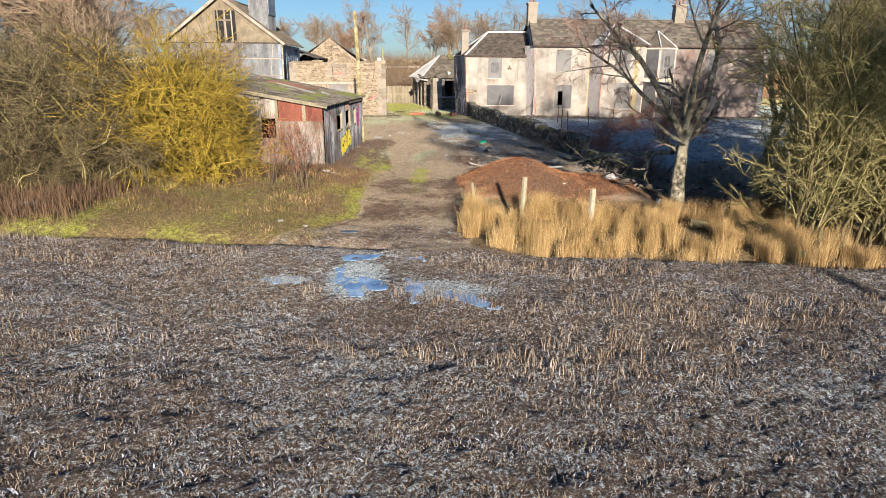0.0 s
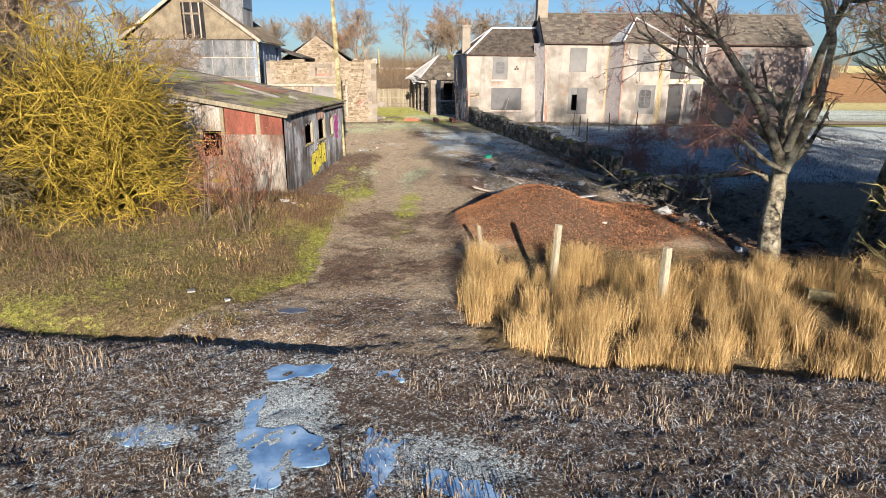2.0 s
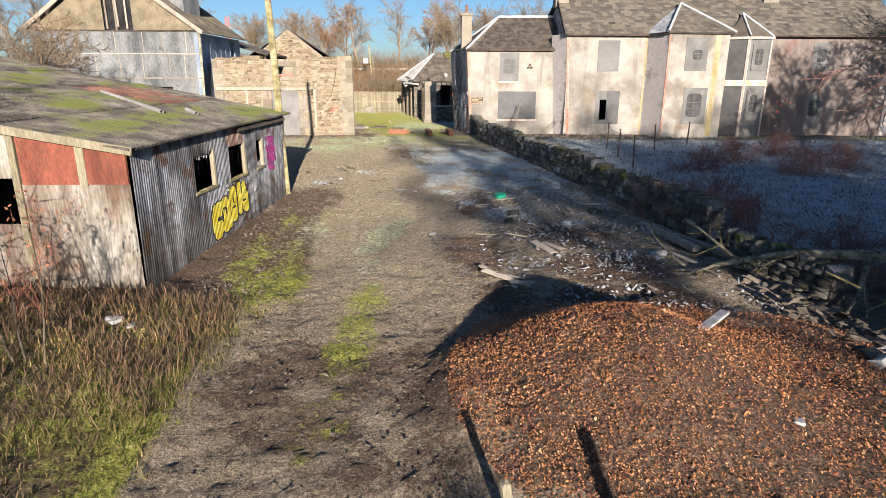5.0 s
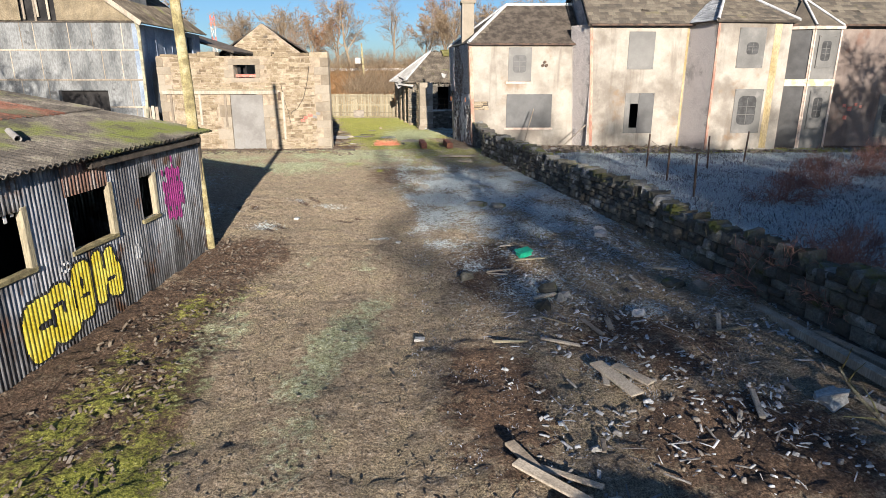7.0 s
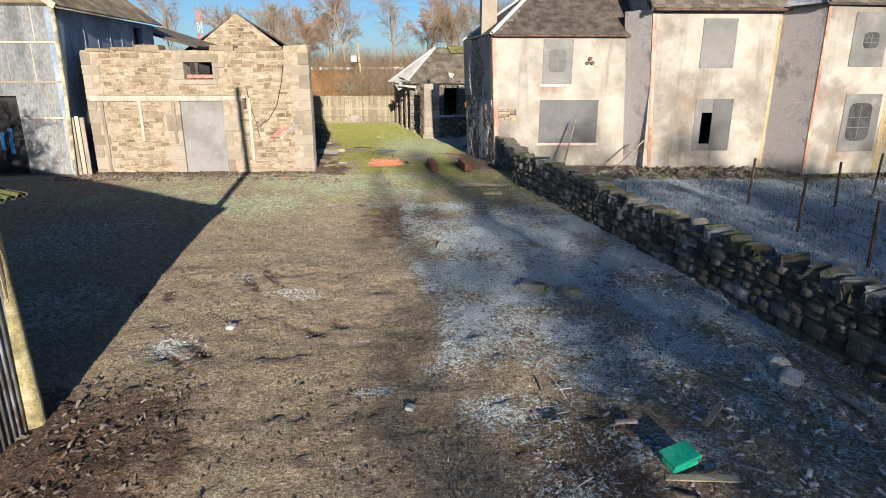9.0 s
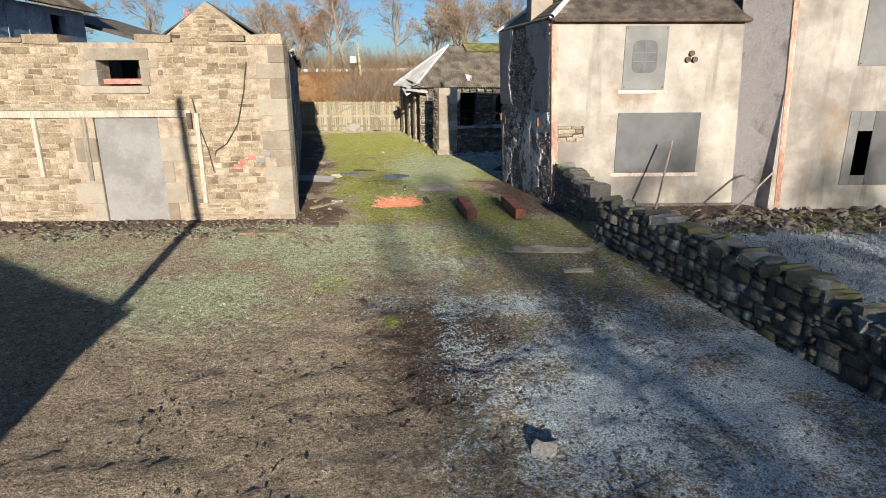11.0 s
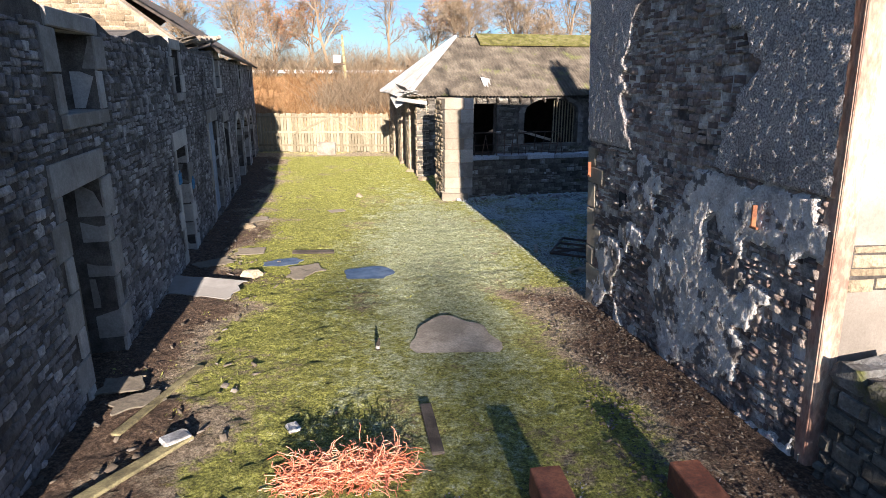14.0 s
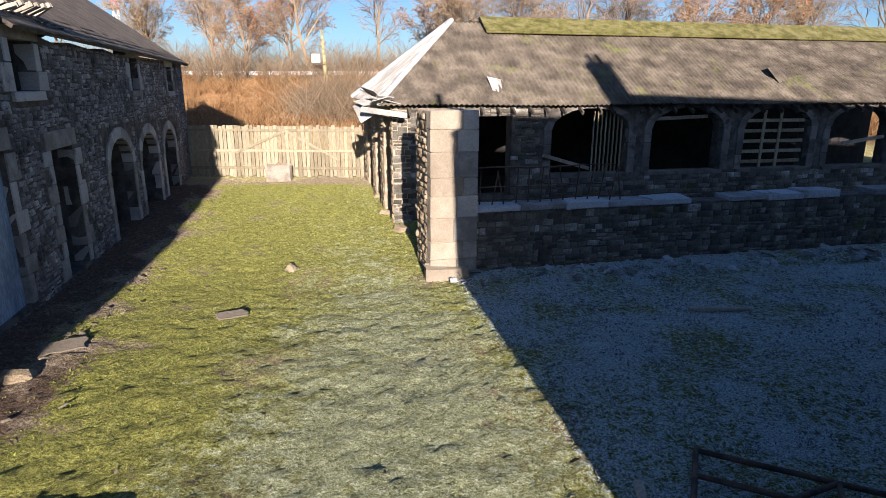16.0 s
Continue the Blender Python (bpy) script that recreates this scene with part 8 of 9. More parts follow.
def flake_field(name, label, spots, size, material, seed, category, flat=0.5, lift=0.02, chunk=0.35, long=1.0):
    """Many small tilted chips: leaves, splinters or stone bits, joined."""
    rs = np.random.RandomState(seed)
    n = len(spots)
    x, y = spots[:, 0], spots[:, 1]
    z = ground_h(x, y) + lift * rs.rand(n) + 0.008
    a = rs.uniform(0, 2 * math.pi, n)
    s = size * spots[:, 2]
    l, w, h = s * long * rs.uniform(0.7, 1.5, n), s * rs.uniform(0.35, 0.8, n), s * chunk * rs.uniform(0.4, 1.2, n)
    ex = np.stack((np.cos(a), np.sin(a), rs.normal(0, flat, n)), -1)
    ey = np.stack((-np.sin(a), np.cos(a), rs.normal(0, flat, n)), -1)
    c = np.stack((x, y, z), -1)
    ez = np.array((0, 0, 1.0))[None]
    v = np.stack([c + sx * ex * l[:, None] * k + sy * ey * w[:, None] * k + up * ez * h[:, None] for up, k in ((-0.5, 1.0), (0.5, 0.75)) for sx, sy in ((-1, -1), (1, -1), (1, 1), (-1, 1))], 1)
    b = np.arange(n)[:, None] * 8
    f = np.concatenate([b + np.array([q]) for q in ((4, 5, 6, 7), (0, 1, 5, 4), (1, 2, 6, 5), (2, 3, 7, 6), (3, 0, 4, 7))][:5 if chunk > 0.15 else 2])
    return tagged(raw(name, v.reshape(-1, 3), f, material), label, category, kind="stuff")


# leaf mound and litter
r2 = np.random.RandomState(4)
k = r2.rand(42000, 2)
ang, rad = k[:, 0] * 2 * math.pi, np.sqrt(k[:, 1])
spots = np.stack((3.3 + np.where(np.cos(ang) > 0, 4.3, 2.5) * rad * np.cos(ang), 31.2 + 3.0 * rad * np.sin(ang), r2.uniform(0.5, 1.3, 42000)), -1)
flake_field("leaf_mound", "mound of russet dead leaves and cuttings", spots, 0.012, LITTER, 5, "leaf heap", 0.45, 0.05, 0.12)
spots = scatter(5000, 4.5, 9.0, 27.0, 31.5, lambda x, y: x + y < 38.5, 0.5, 1.2)
flake_field("leaf_litter", "russet leaf litter below the birch", spots, 0.017, LITTER, 6, "leaf litter", 0.4, 0.02, 0.12)
spots = scatter(1500, -3.9, -2.3, 34.0, 44.0, lambda x, y: rs.rand(len(x)) < 0.8, 0.5, 1.4)
flake_field("shed_litter", "dead leaves and chips along the tin shed", spots, 0.026, DEBRIS, 7, "litter", 0.4, 0.02, 0.2)
road = lambda x, y: rs.rand(len(x)) < 0.6 + 0.2 * patchy(x, y, 1.3)
flake_field("track_stones", "small stones and clods on the track", scatter(13000, -3.6, 3.4, 25, 58, lambda x, y: road(x, y) & (x > -4.6 + 0.08 * (y - 34) + (y > 43) * -4) & (x < 5.5), 0.3, 1.3), 0.016, DEBRIS, 8, "stones", 0.25, 0.01, 0.6)
flake_field("track_clods", "frozen clods of earth on the track and yard", scatter(3000, -11, 4, 25, 53, lambda x, y: (x > np.interp(y, (24, 36, 43.2, 43.6, 57, 58, 62), (-2.8, -2.6, -3.0, -11, -11, -3.3, -3.9))) & (x < np.interp(y, (24, 28, 34, 40, 58), (1.0, 0.8, 1.6, 4.0, 2.6))) & (rs.rand(len(x)) < 0.5 + 0.25 * patchy(x, y, 0.9)), 0.3, 1.6), 0.016, CLOD, 18, "clods", 0.3, 0.0, 0.45)
flake_field("yard_edge_rubble", "broken slates and stones along the range wall", scatter(2600, -9.5, -1.5, 56, 86, lambda x, y: (np.abs(x - (-2.9 - 0.193 * (y - 58.5))) < 1.0 * rs.rand(len(x)) + 0.15), 0.4, 1.8), 0.032, DEBRIS, 9, "rubble", 0.3, 0.03, 0.45)
flake_field("store_rubble", "stones and turf along the foot of the store", scatter(900, -12, -3.2, 56.6, 58.4, lambda x, y: rs.rand(len(x)) < 0.8, 0.4, 1.8), 0.035, DEBRIS, 10, "rubble", 0.3, 0.03, 0.5)
flake_field("house_rubble", "stones and slates along the foot of the house", scatter(2600, 1.2, 3.2, 58.0, 65.5, lambda x, y: (x < 2.75 - 0.117 * (y - 60.2)) & (x > 1.2 - 0.1 * (y - 60)), 0.4, 1.6), 0.014, DEBRIS, 11, "rubble", 0.3, 0.02, 0.5)
flake_field("tip_rubble", "frosted tipped rubble beside the dyke", scatter(5200, 1.2, 7.2, 33.5, 48, lambda x, y: (x > 1.6 + 0.9 * rs.rand(len(x)) + 0.04 * (y - 36)) & (x < np.interp(y, (34, 38, 43, 48), (7.6, 7.0, 6.0, 5.2))) & (patchy(x, y, 1.9) > -0.7), 0.3, 2.2), 0.019, FROSTDEBRIS, 12, "rubble", 0.35, 0.04, 0.5)
flake_field("tip_splinters", "splintered wood and scraps on the tip", scatter(800, 1.6, 6.8, 33.5, 44.0, lambda x, y: rs.rand(len(x)) < 0.6, 0.4, 1.6), 0.013, FROSTDEBRIS, 13, "splinters", 0.25, 0.05, 0.6, 5.0)
flake_field("court_debris", "frosted rubble in the cattle yard", scatter(1800, 0.5, 18, 74.0, 82.0, lambda x, y: (y > 76.6 + 0.19 * x) | (np.abs(y - 75.0 - 0.19 * x) < 0.5), 0.5, 2.0), 0.06, FROSTDEBRIS, 14, "rubble", 0.35, 0.1, 0.5)
flake_field("garden_rubble", "fallen stones below the house front", scatter(700, 4.0, 18, 56.5, 59.0, lambda x, y: (x > 4.2) & (y < 58.9) & ((x < 13) | (y < 57.2)), 0.5, 2.2), 0.06, DEBRIS, 15, "rubble", 0.3, 0.05, 0.6)
flake_field("ditch_sticks", "tangled sticks in the ditch", scatter(1300, 6.5, 13, 29.5, 37, lambda x, y: rs.rand(len(x)) < 0.9, 0.4, 1.8), 0.09, DEBRIS, 16, "sticks", 0.3, 0.25, 0.1)
flake_field("court_clods", "tufts and clods on the yard turf", scatter(1600, -7, 3, 55, 86, lambda x, y: on_yard(x, y), 0.3, 1.2), 0.014, DEBRIS, 17, "stones", 0.3, 0.01, 0.5)


def plank(name, label, x, y, length, w, h, turn, material, tilt=0.0, lift=0.02, category="plank", group=""):
    ob = part(name, worn_box((-length / 2, -w / 2, 0), (length / 2, w / 2, h), None, min(0.008, h / 3), 0.004, random.Random(int(x * 100 + y))), material)
    ob.matrix_world = pose(x, y, on_ground(x, y) + lift, 0, tilt, turn)
    return tagged(ob, label, category, group)


r = random.Random(77)
for i in range(26):
    x, y = r.uniform(1.7, 6.2), r.uniform(34.2, 43.0)
    plank("broken_plank", "broken frosted plank lying on the tip", x, y, r.uniform(0.2, 0.7), r.uniform(0.04, 0.10), r.uniform(0.015, 0.035), r.uniform(0, 180), r.choice((TIMBER, PALEWOOD, TIMBER)), r.uniform(-9, 9), 0.04, group="planks on the tip")
for x, y, l, w, a in ((2.06, 35.2, 1.1, 0.13, -40), (1.8, 35.6, 0.7, 0.12, -60), (2.35, 35.0, 0.5, 0.1, 20), (3.16, 37.25, 0.8, 0.2, -65), (3.4, 37.35, 0.55, 0.16, -50)):
    plank("broken_plank", "broken weathered plank lying on the tip", x, y, l, w, 0.03, a, TIMBER, 5, 0.06, group="planks on the tip")
for x, y, l, a, m in ((6.3, 38.1, 3.0, 93, TIMBER), (6.75, 37.4, 2.4, 100, TIMBER), (6.9, 39.6, 1.8, 97, DARKWOOD)):
    plank("timber_beam", "long frosted roof timber beside the dyke", x, y, l, 0.16, 0.13, a, m, 3, 0.05, "beam")
for x, y, s, a in ((6.6, 31.2, 1.0, 20), (7.6, 28.7, 0.9, 70), (5.65, 36.75, 1.0, 10), (4.72, 43.6, 0.75, 40), (4.14, 39.3, 0.6, 0), (4.78, 44.0, 0.7, 15), (7.4, 30.4, 0.7, 130), (2.2, 34.9, 0.35, 60), (2.55, 35.9, 0.3, 10), (7.1, 31.9, 0.5, 10)):
    ob = part("foam_scrap", worn_box((-0.27, -0.2, 0), (0.27, 0.2, 0.3), Matrix.Scale(s * 0.62, 4), 0.08, 0.09, random.Random(int(x * 50))), WHITEFOAM)
    ob.matrix_world = pose(x, y, on_ground(x, y) - 0.02, r.uniform(-12, 12), r.uniform(-12, 12), a)
    tagged(ob, "crumpled white foam scrap dumped on the ground", "scrap", "white scraps")
for x, y, s in ((-4.3, 32.93, 0.5), (-4.0, 32.8, 0.3), (-3.71, 25.65, 0.25), (-4.46, 25.88, 0.35), (-12.4, 27.3, 0.9), (0.65, 38.5, 0.28), (0.12, 43.1, 0.25), (-2.56, 45.35, 0.3), (4.58, 29.84, 0.25), (-1.9, 60.9, 0.3), (-3.0, 60.7, 0.5)):
    ob = part("pale_scrap", worn_box((-0.27, -0.2, 0), (0.27, 0.2, 0.14), Matrix.Scale(s, 4), 0.04, 0.03, random.Random(int(y * 50))), WHITEFOAM)
    ob.matrix_world = pose(x, y, on_ground(x, y) + 0.01, 0, 4, r.uniform(0, 180))
    tagged(ob, "small pale scrap lying on the ground", "scrap", "white scraps")
plank("white_board", "white painted board on the leaf mound", 4.55, 31.95, 1.45, 0.14, 0.04, 50, WHITEFOAM, 6, 0.08, "board")
for k, (x, y, w, d) in enumerate(((2.9, 40.4, 0.3, 0.22), (3.1, 40.0, 0.24, 0.2), (2.7, 39.7, 0.26, 0.2), (5.6, 40.3, 0.34, 0.3), (2.13, 46.8, 0.45, 0.35), (2.68, 46.6, 0.4, 0.3), (0.66, 49.2, 0.2, 0.2), (1.5, 41.0, 0.25, 0.2), (5.2, 40.6, 0.35, 0.3), (-3.9, 66.6, 0.32, 0.25), (-5.2, 70.9, 0.34, 0.25), (-2.8, 76.0, 0.2, 0.2), (-4.3, 57.0, 0.3, 0.25), (-0.6, 79.4, 0.4, 0.3), (-1.1, 81.5, 0.4, 0.3), (-1.5, 84.2, 0.35, 0.3))):
    ob = part("mossy_stone", worn_box((-w * 0.6, -d * 0.6, -0.08), (w * 0.6, d * 0.6, 0.13), None, 0.07, 0.04, random.Random(k)), COPESTONE if k < 9 else STONE_OBJECT)
    ob.matrix_world = pose(x, y, on_ground(x, y) - 0.02, 0, 0, k * 37)
    tagged(ob, "loose mossy building stone on the ground", "stone", "loose stones")
# green tub
tub = thing("plastic_tub", "crushed bright green plastic tub", "tub")
part("body", worn_box((-0.2, -0.15, 0), (0.2, 0.15, 0.17), None, 0.04, 0.02, random.Random(3)), GREENPLASTIC, tub)
part("rim", worn_box((-0.22, -0.17, 0.15), (0.22, 0.17, 0.19), None, 0.015, 0.008, random.Random(4)), GREENPLASTIC, tub)
tub.matrix_world = pose(2.72, 42.05, on_ground(2.72, 42.05) + 0.02, 6, -8, 20) @ Matrix.Scale(0.72, 4)
copy_thing(tub, pose(9.2, 23.2, on_ground(9.2, 23.2), 0, 10, 70))
# fence posts in the golden grass
for x, y, h, lx, ly, w in ((2.54, 26.2, 1.35, 5, -3, 0.11), (4.25, 24.95, 1.3, 4, -4, 0.12), (1.35, 28.6, 0.7, -10, 0, 0.08)):
    ob = part("fence_post", worn_box((-w / 2, -w / 2, -0.3), (w / 2, w / 2, h), None, 0.012, 0.008, random.Random(int(y))), PALEWOOD)
    ob.matrix_world = pose(x, y, on_ground(x, y), ly, lx, 20)
    tagged(ob, "weathered split fence post in the golden grass", "post", "old fence posts")
plank("mossy_log", "mossy pale log lying under the birch", 8.6, 25.3, 2.6, 0.2, 0.18, -18, MOSSWOOD, 2, 0.02, "log")
# frozen puddles
def puddle(name, label, outline, material, z, category="ice"):
    bm = bmesh.new()
    top = [bm.verts.new((x, y, z)) for x, y in outline]
    low = [bm.verts.new((x, y, z - 0.15)) for x, y in outline]
    bm.faces.new(top)
    for i in range(len(outline)):
        j = (i + 1) % len(outline)
        bm.faces.new((top[j], top[i], low[i], low[j]))
    bmesh.ops.recalc_face_normals(bm, faces=bm.faces[:])
    return tagged(part(name, bm, material), label, category)


def blob(cx, cy, a, b, turn, seed, n=40, rough=0.24):
    q = random.Random(seed)
    out = []
    waves = [(j, q.uniform(0.2, 0.75) / j ** 0.4, q.uniform(0, 6.3)) for j in (2, 3, 5, 7)]
    for i in range(n):
        w = 2 * math.pi * i / n
        k = 1 + rough * sum(c * math.sin(j * w + p) for j, c, p in waves)
        x, y = a * k * math.cos(w), b * k * math.sin(w)
        out.append((cx + x * math.cos(turn) - y * math.sin(turn), cy + x * math.sin(turn) + y * math.cos(turn)))
    return out


for x, y, a, b, turn, seed, lab in ((-1.72, 21.1, 0.62, 0.55, 0.1, 1, "frozen pale blue puddle in the wheel rut of the field"), (-1.9, 23.1, 0.5, 0.26, -0.1, 2, "small frozen puddle at the field gateway"), (-2.22, 22.2, 0.12, 0.7, 0.1, 13, "narrow strip of ice along the wheel rut"),
                                    (-0.42, 20.9, 0.24, 0.8, 0.1, 4, "frozen puddle in the wheel rut"), (0.62, 20.35, 0.85, 0.2, -0.62, 3, "long frozen puddle along the wheel rut"), (-0.4, 22.9, 0.26, 0.16, 0.0, 14, "small frozen puddle at the field gateway"), (-3.3, 21.5, 0.5, 0.2, 0.05, 5, "thin ice patch on the stubble"),):
    puddle("frozen_puddle", lab, blob(x, y, a, b, turn, seed, 90, 0.34), ICE, on_ground(x, y) + 0.004)
puddle("yard_puddle", "still puddle on the mossy yard", blob(-1.65, 66.6, 0.45, 0.5, 0.3, 7), WATER, on_ground(-1.65, 66.6) + 0.012)
puddle("yard_puddle", "shallow puddle on the yard turf", blob(-3.5, 67.5, 0.4, 0.25, 0.3, 8), WATER, on_ground(-3.5, 67.5) + 0.012)
puddle("track_puddle", "frozen puddle where the track meets the field", blob(-2.4, 25.3, 0.26, 0.13, 0.1, 9, 34, 0.12), WATER, on_ground(-2.4, 25.3) + 0.008)
for x, y, a, b, s in ((-0.15, 63.2, 0.62, 0.78, 21),):
    puddle("concrete_patch", "worn patch of bare concrete in the yard", blob(x, y, a, b, 0.1, s, 30, 0.2), CONCRETE, on_ground(x, y) + 0.016, "paving")
def ragged_sheet(name, label, x, y, l, w, turn, material, tilt, seed, ends=0.15, lift=0.05, category="board"):
    """A thin torn sheet with splintered ends."""
    q = random.Random(seed)
    rim = [(-l / 2 + l * i / 7, -w / 2 + q.uniform(0, 0.3 * ends + 0.03)) for i in range(8)] + [(l / 2 + q.uniform(-ends, ends), -w / 2 + w * (i + 0.5) / 5) for i in range(5)] + [(l / 2 - l * i / 7, w / 2 - q.uniform(0, 0.3 * ends + 0.03)) for i in range(8)] + [(-l / 2 + q.uniform(-ends, ends), w / 2 - w * (i + 0.5) / 5) for i in range(5)]
    bm = bmesh.new()
    prism(bm, [(u, v) for u, v in rim], 0.0, 0.018)
    bmesh.ops.recalc_face_normals(bm, faces=bm.faces[:])
    ob = part(name, bm, material)
    ob.matrix_world = pose(x, y, on_ground(x, y) + lift, 90 + tilt, 0, turn)
    return tagged(ob, label, category)


# slabs and boards lying in the yard
for x, y, l, w, a, m, lab in ((-2.83, 57.7, 0.6, 0.3, 5, DARKWOOD, "dark wet board on the turf"), (-4.0, 57.0, 1.2, 0.16, 4, MOSSWOOD, "weathered board by the store"), (-4.3, 57.2, 1.0, 0.2, -6, DARKWOOD, "dark board by the store"), (2.2, 54.3, 0.55, 0.16, 6, TIMBER, "frosted offcut of board"), (-3.2, 60.2, 1.3, 0.14, 62, MOSSWOOD, "weathered plank by the range wall"), (-3.5, 61.6, 1.6, 0.1, 80, MOSSWOOD, "weathered plank by the range wall"),
                              (-3.0, 68.2, 0.9, 0.2, 8, DARKWOOD, "dark wet board on the turf"), (-5.2, 71.9, 0.5, 0.4, 30, SLATE, "broken slate slab on the turf"), (-4.4, 68.3, 0.5, 0.45, 10, SLATE, "broken slate slab on the turf"), (-4.9, 67.4, 0.6, 0.4, 40, SLATE, "broken slate slab on the turf"), (-3.2, 73.2, 0.4, 0.3, 30, SLATE, "broken slate slab on the turf"), (-0.5, 60.85, 0.95, 0.12, 97, DARKWOOD, "old edging board along the worn paving"), (-3.75, 61.5, 0.45, 0.3, 35, SLATE, "broken slate slab on the turf"), (-4.1, 61.9, 0.4, 0.35, 10, SLATE, "broken slate slab on the turf"), (-2.9, 66.9, 0.55, 0.45, 25, SLATE, "broken slate slab on the turf"), (-2.95, 66.5, 0.4, 0.35, 70, SLATE, "broken slate slab on the turf")):
    if m is SLATE:
        ragged_sheet("fallen_slate", lab, x, y, 1.15 * l, 1.1 * w, a, m, 2, int(97 * x), 0.05, 0.03, "slate")
    else:
        plank("fallen_board", lab, x, y, l, w, 0.035, a, m, 2, 0.02, "board")
ragged_sheet("fallen_sheet", "pale fallen roof sheet lying by the wall", -4.55, 65.7, 1.45, 0.75, -14, PALEBOARD, 7, 1, 0.08)
ragged_sheet("fallen_board", "frosted torn sheet of board on the track", 2.0, 55.5, 1.5, 0.5, -8, TIMBER, 1, 2, 0.22)
for x, y0, w in ((0.5, 58.9, 0.26), (1.68, 58.95, 0.26)):
    ob = part("steel_beam", worn_box((-w / 2, -0.85, 0), (w / 2, 0.85, 0.25), None, 0.012, 0.003), REDBEAM)
    ob.matrix_world = pose(x, y0, on_ground(x, y0) + 0.04, 0, 0, 5)
    tagged(ob, "red oxide steel box beam lying in the yard", "beam", "steel beams")
# orange net
q = random.Random(9)
paths = []
for i in range(620):
    u = q.uniform(-0.52, 0.52)
    w = q.gauss(0, 0.10 - 0.05 * abs(u))
    p = Vector((-1.28 + u, 60.1 + w + 0.22 * u, 0.0))
    p.z = on_ground(p.x, p.y) + abs(q.gauss(0.02, 0.07))
    d, pts = Vector((q.gauss(0, 1), q.gauss(0, 1), 0)).normalized() * 0.045, []
    for k in range(8):
        pts.append((p.x, p.y, max(p.z, on_ground(p.x, p.y) + 0.01), 0.0038))
        d = (d + Vector((q.gauss(0, 0.03), q.gauss(0, 0.03), q.gauss(0, 0.012)))).normalized() * 0.045
        p = p + d
    paths.append(pts)
net = thing("orange_net", "tangled heap of faded orange netting", "netting")
for k in range(3):
    v, f = tubes(paths[k::3], 4)
    tagged(raw("tangle", v, f, ORANGE, net), kind="stuff")
bottle = thing("glass_bottle", "dark bottle standing on the turf", "bottle")
v, f = tubes([[(0, 0, 0, 0.05), (0, 0, 0.16, 0.05), (0, 0, 0.22, 0.02), (0, 0, 0.28, 0.02)]], 10)
raw("body", v, f, DARKWOOD, bottle, smooth=True)
v, f = tubes([[(0, 0, 0.04, 0.052), (0, 0, 0.11, 0.052)]], 10)
raw("label_band", v, f, WHITEFOAM, bottle)
bottle.matrix_world = pose(-1.2, 62.9, on_ground(-1.2, 62.9) + 0.01, 0, 8, 0) @ Matrix.Scale(0.62, 4)
# bent steel gate lying in the court
gate = thing("fallen_gate", "frosted steel gate lying in the shaded court", "gate")
for a, b in (((-1.0, -0.6), (1.0, -0.6)), ((-1.0, 0.6), (1.0, 0.6)), ((-1.0, -0.6), (-1.0, 0.6)), ((1.0, -0.6), (1.0, 0.6)), ((-1.0, -0.2), (1.0, -0.2)), ((-1.0, 0.2), (1.0, 0.2)), ((-1.0, -0.6), (0.2, 0.6)), ((0.2, -0.6), (0.2, 0.6))):
    v, f = tubes([[(*a, 0.0, 0.028), (*b, 0.0, 0.028)]], 6)
    raw("bar", v, f, IRON, gate)
gate.matrix_world = pose(3.3, 67.9, 0.07, 1.5, 1, -25)
for x, y, l, a in ((1.9, 68.2, 0.6, 80), (2.6, 66.7, 1.0, 40), (5.0, 73.2, 1.1, 4), (3.2, 66.3, 1.6, -10), (4.6, 67.2, 0.9, 70)):
    plank("court_timber", "frosted timber lying in the shaded court", x, y, l, 0.08, 0.06, a, TIMBER, 3, 0.04, "timber", "timbers in the court")
# timber pole by the shed
v, f = tubes([[(-3.93, 42.98, -0.1, 0.12), (-4.0, 43.0, 1.7, 0.112), (-4.02, 43.0, 3.4, 0.105), (-4.15, 43.02, 6.86, 0.085)]], 10)
tagged(raw("timber_pole", v, f, PALELICHEN, smooth=True), "lichened timber pole beside the tin shed", "pole")
# iron garden posts and leaning poles by the house
POSTS = ((9.05, 53.0, 1.25, 2, 0), (8.75, 50.2, 1.25, -2, 2), (8.6, 47.7, 1.3, 0, -2), (11.2, 52.6, 1.2, 0, -3), (13.4, 54.2, 1.2, 2, 1))
for x, y, h, a, b in POSTS:
    ob = part("iron_post", worn_box((-0.025, -0.025, -0.3), (0.025, 0.025, h), None, 0.006), IRON)
    ob.matrix_world = pose(x, y, on_ground(x, y), a, b, 15)
    tagged(ob, "thin rusty iron fence post in the garden", "post", "garden fence posts")
wire = thing("fence_wire", "slack rusty wires strung between the garden posts", "wire")
for (x0, y0, *_), (x1, y1, *_) in zip(POSTS[:2], POSTS[1:3]):
    for h in (0.55, 1.05):
        v, f = tubes([[(x0 + (x1 - x0) * k / 6, y0 + (y1 - y0) * k / 6, on_ground(x0, y0) * (1 - k / 6) + on_ground(x1, y1) * k / 6 + h - 0.05 * math.sin(math.pi * k / 6), 0.006) for k in range(7)]], 4)
        raw("strand", v, f, IRON, wire)
for a, b in (((5.15, 58.6, 0.25), (5.75, 59.4, 2.05)), ((6.9, 58.4, 0.3), (8.1, 58.75, 1.35))):
    v, f = tubes([[(*a, 0.026), (*b, 0.024)]], 6)
    tagged(raw("leaning_pole", v, f, TIMBER), "thin pole leaning against the house front", "pole", "leaning poles")
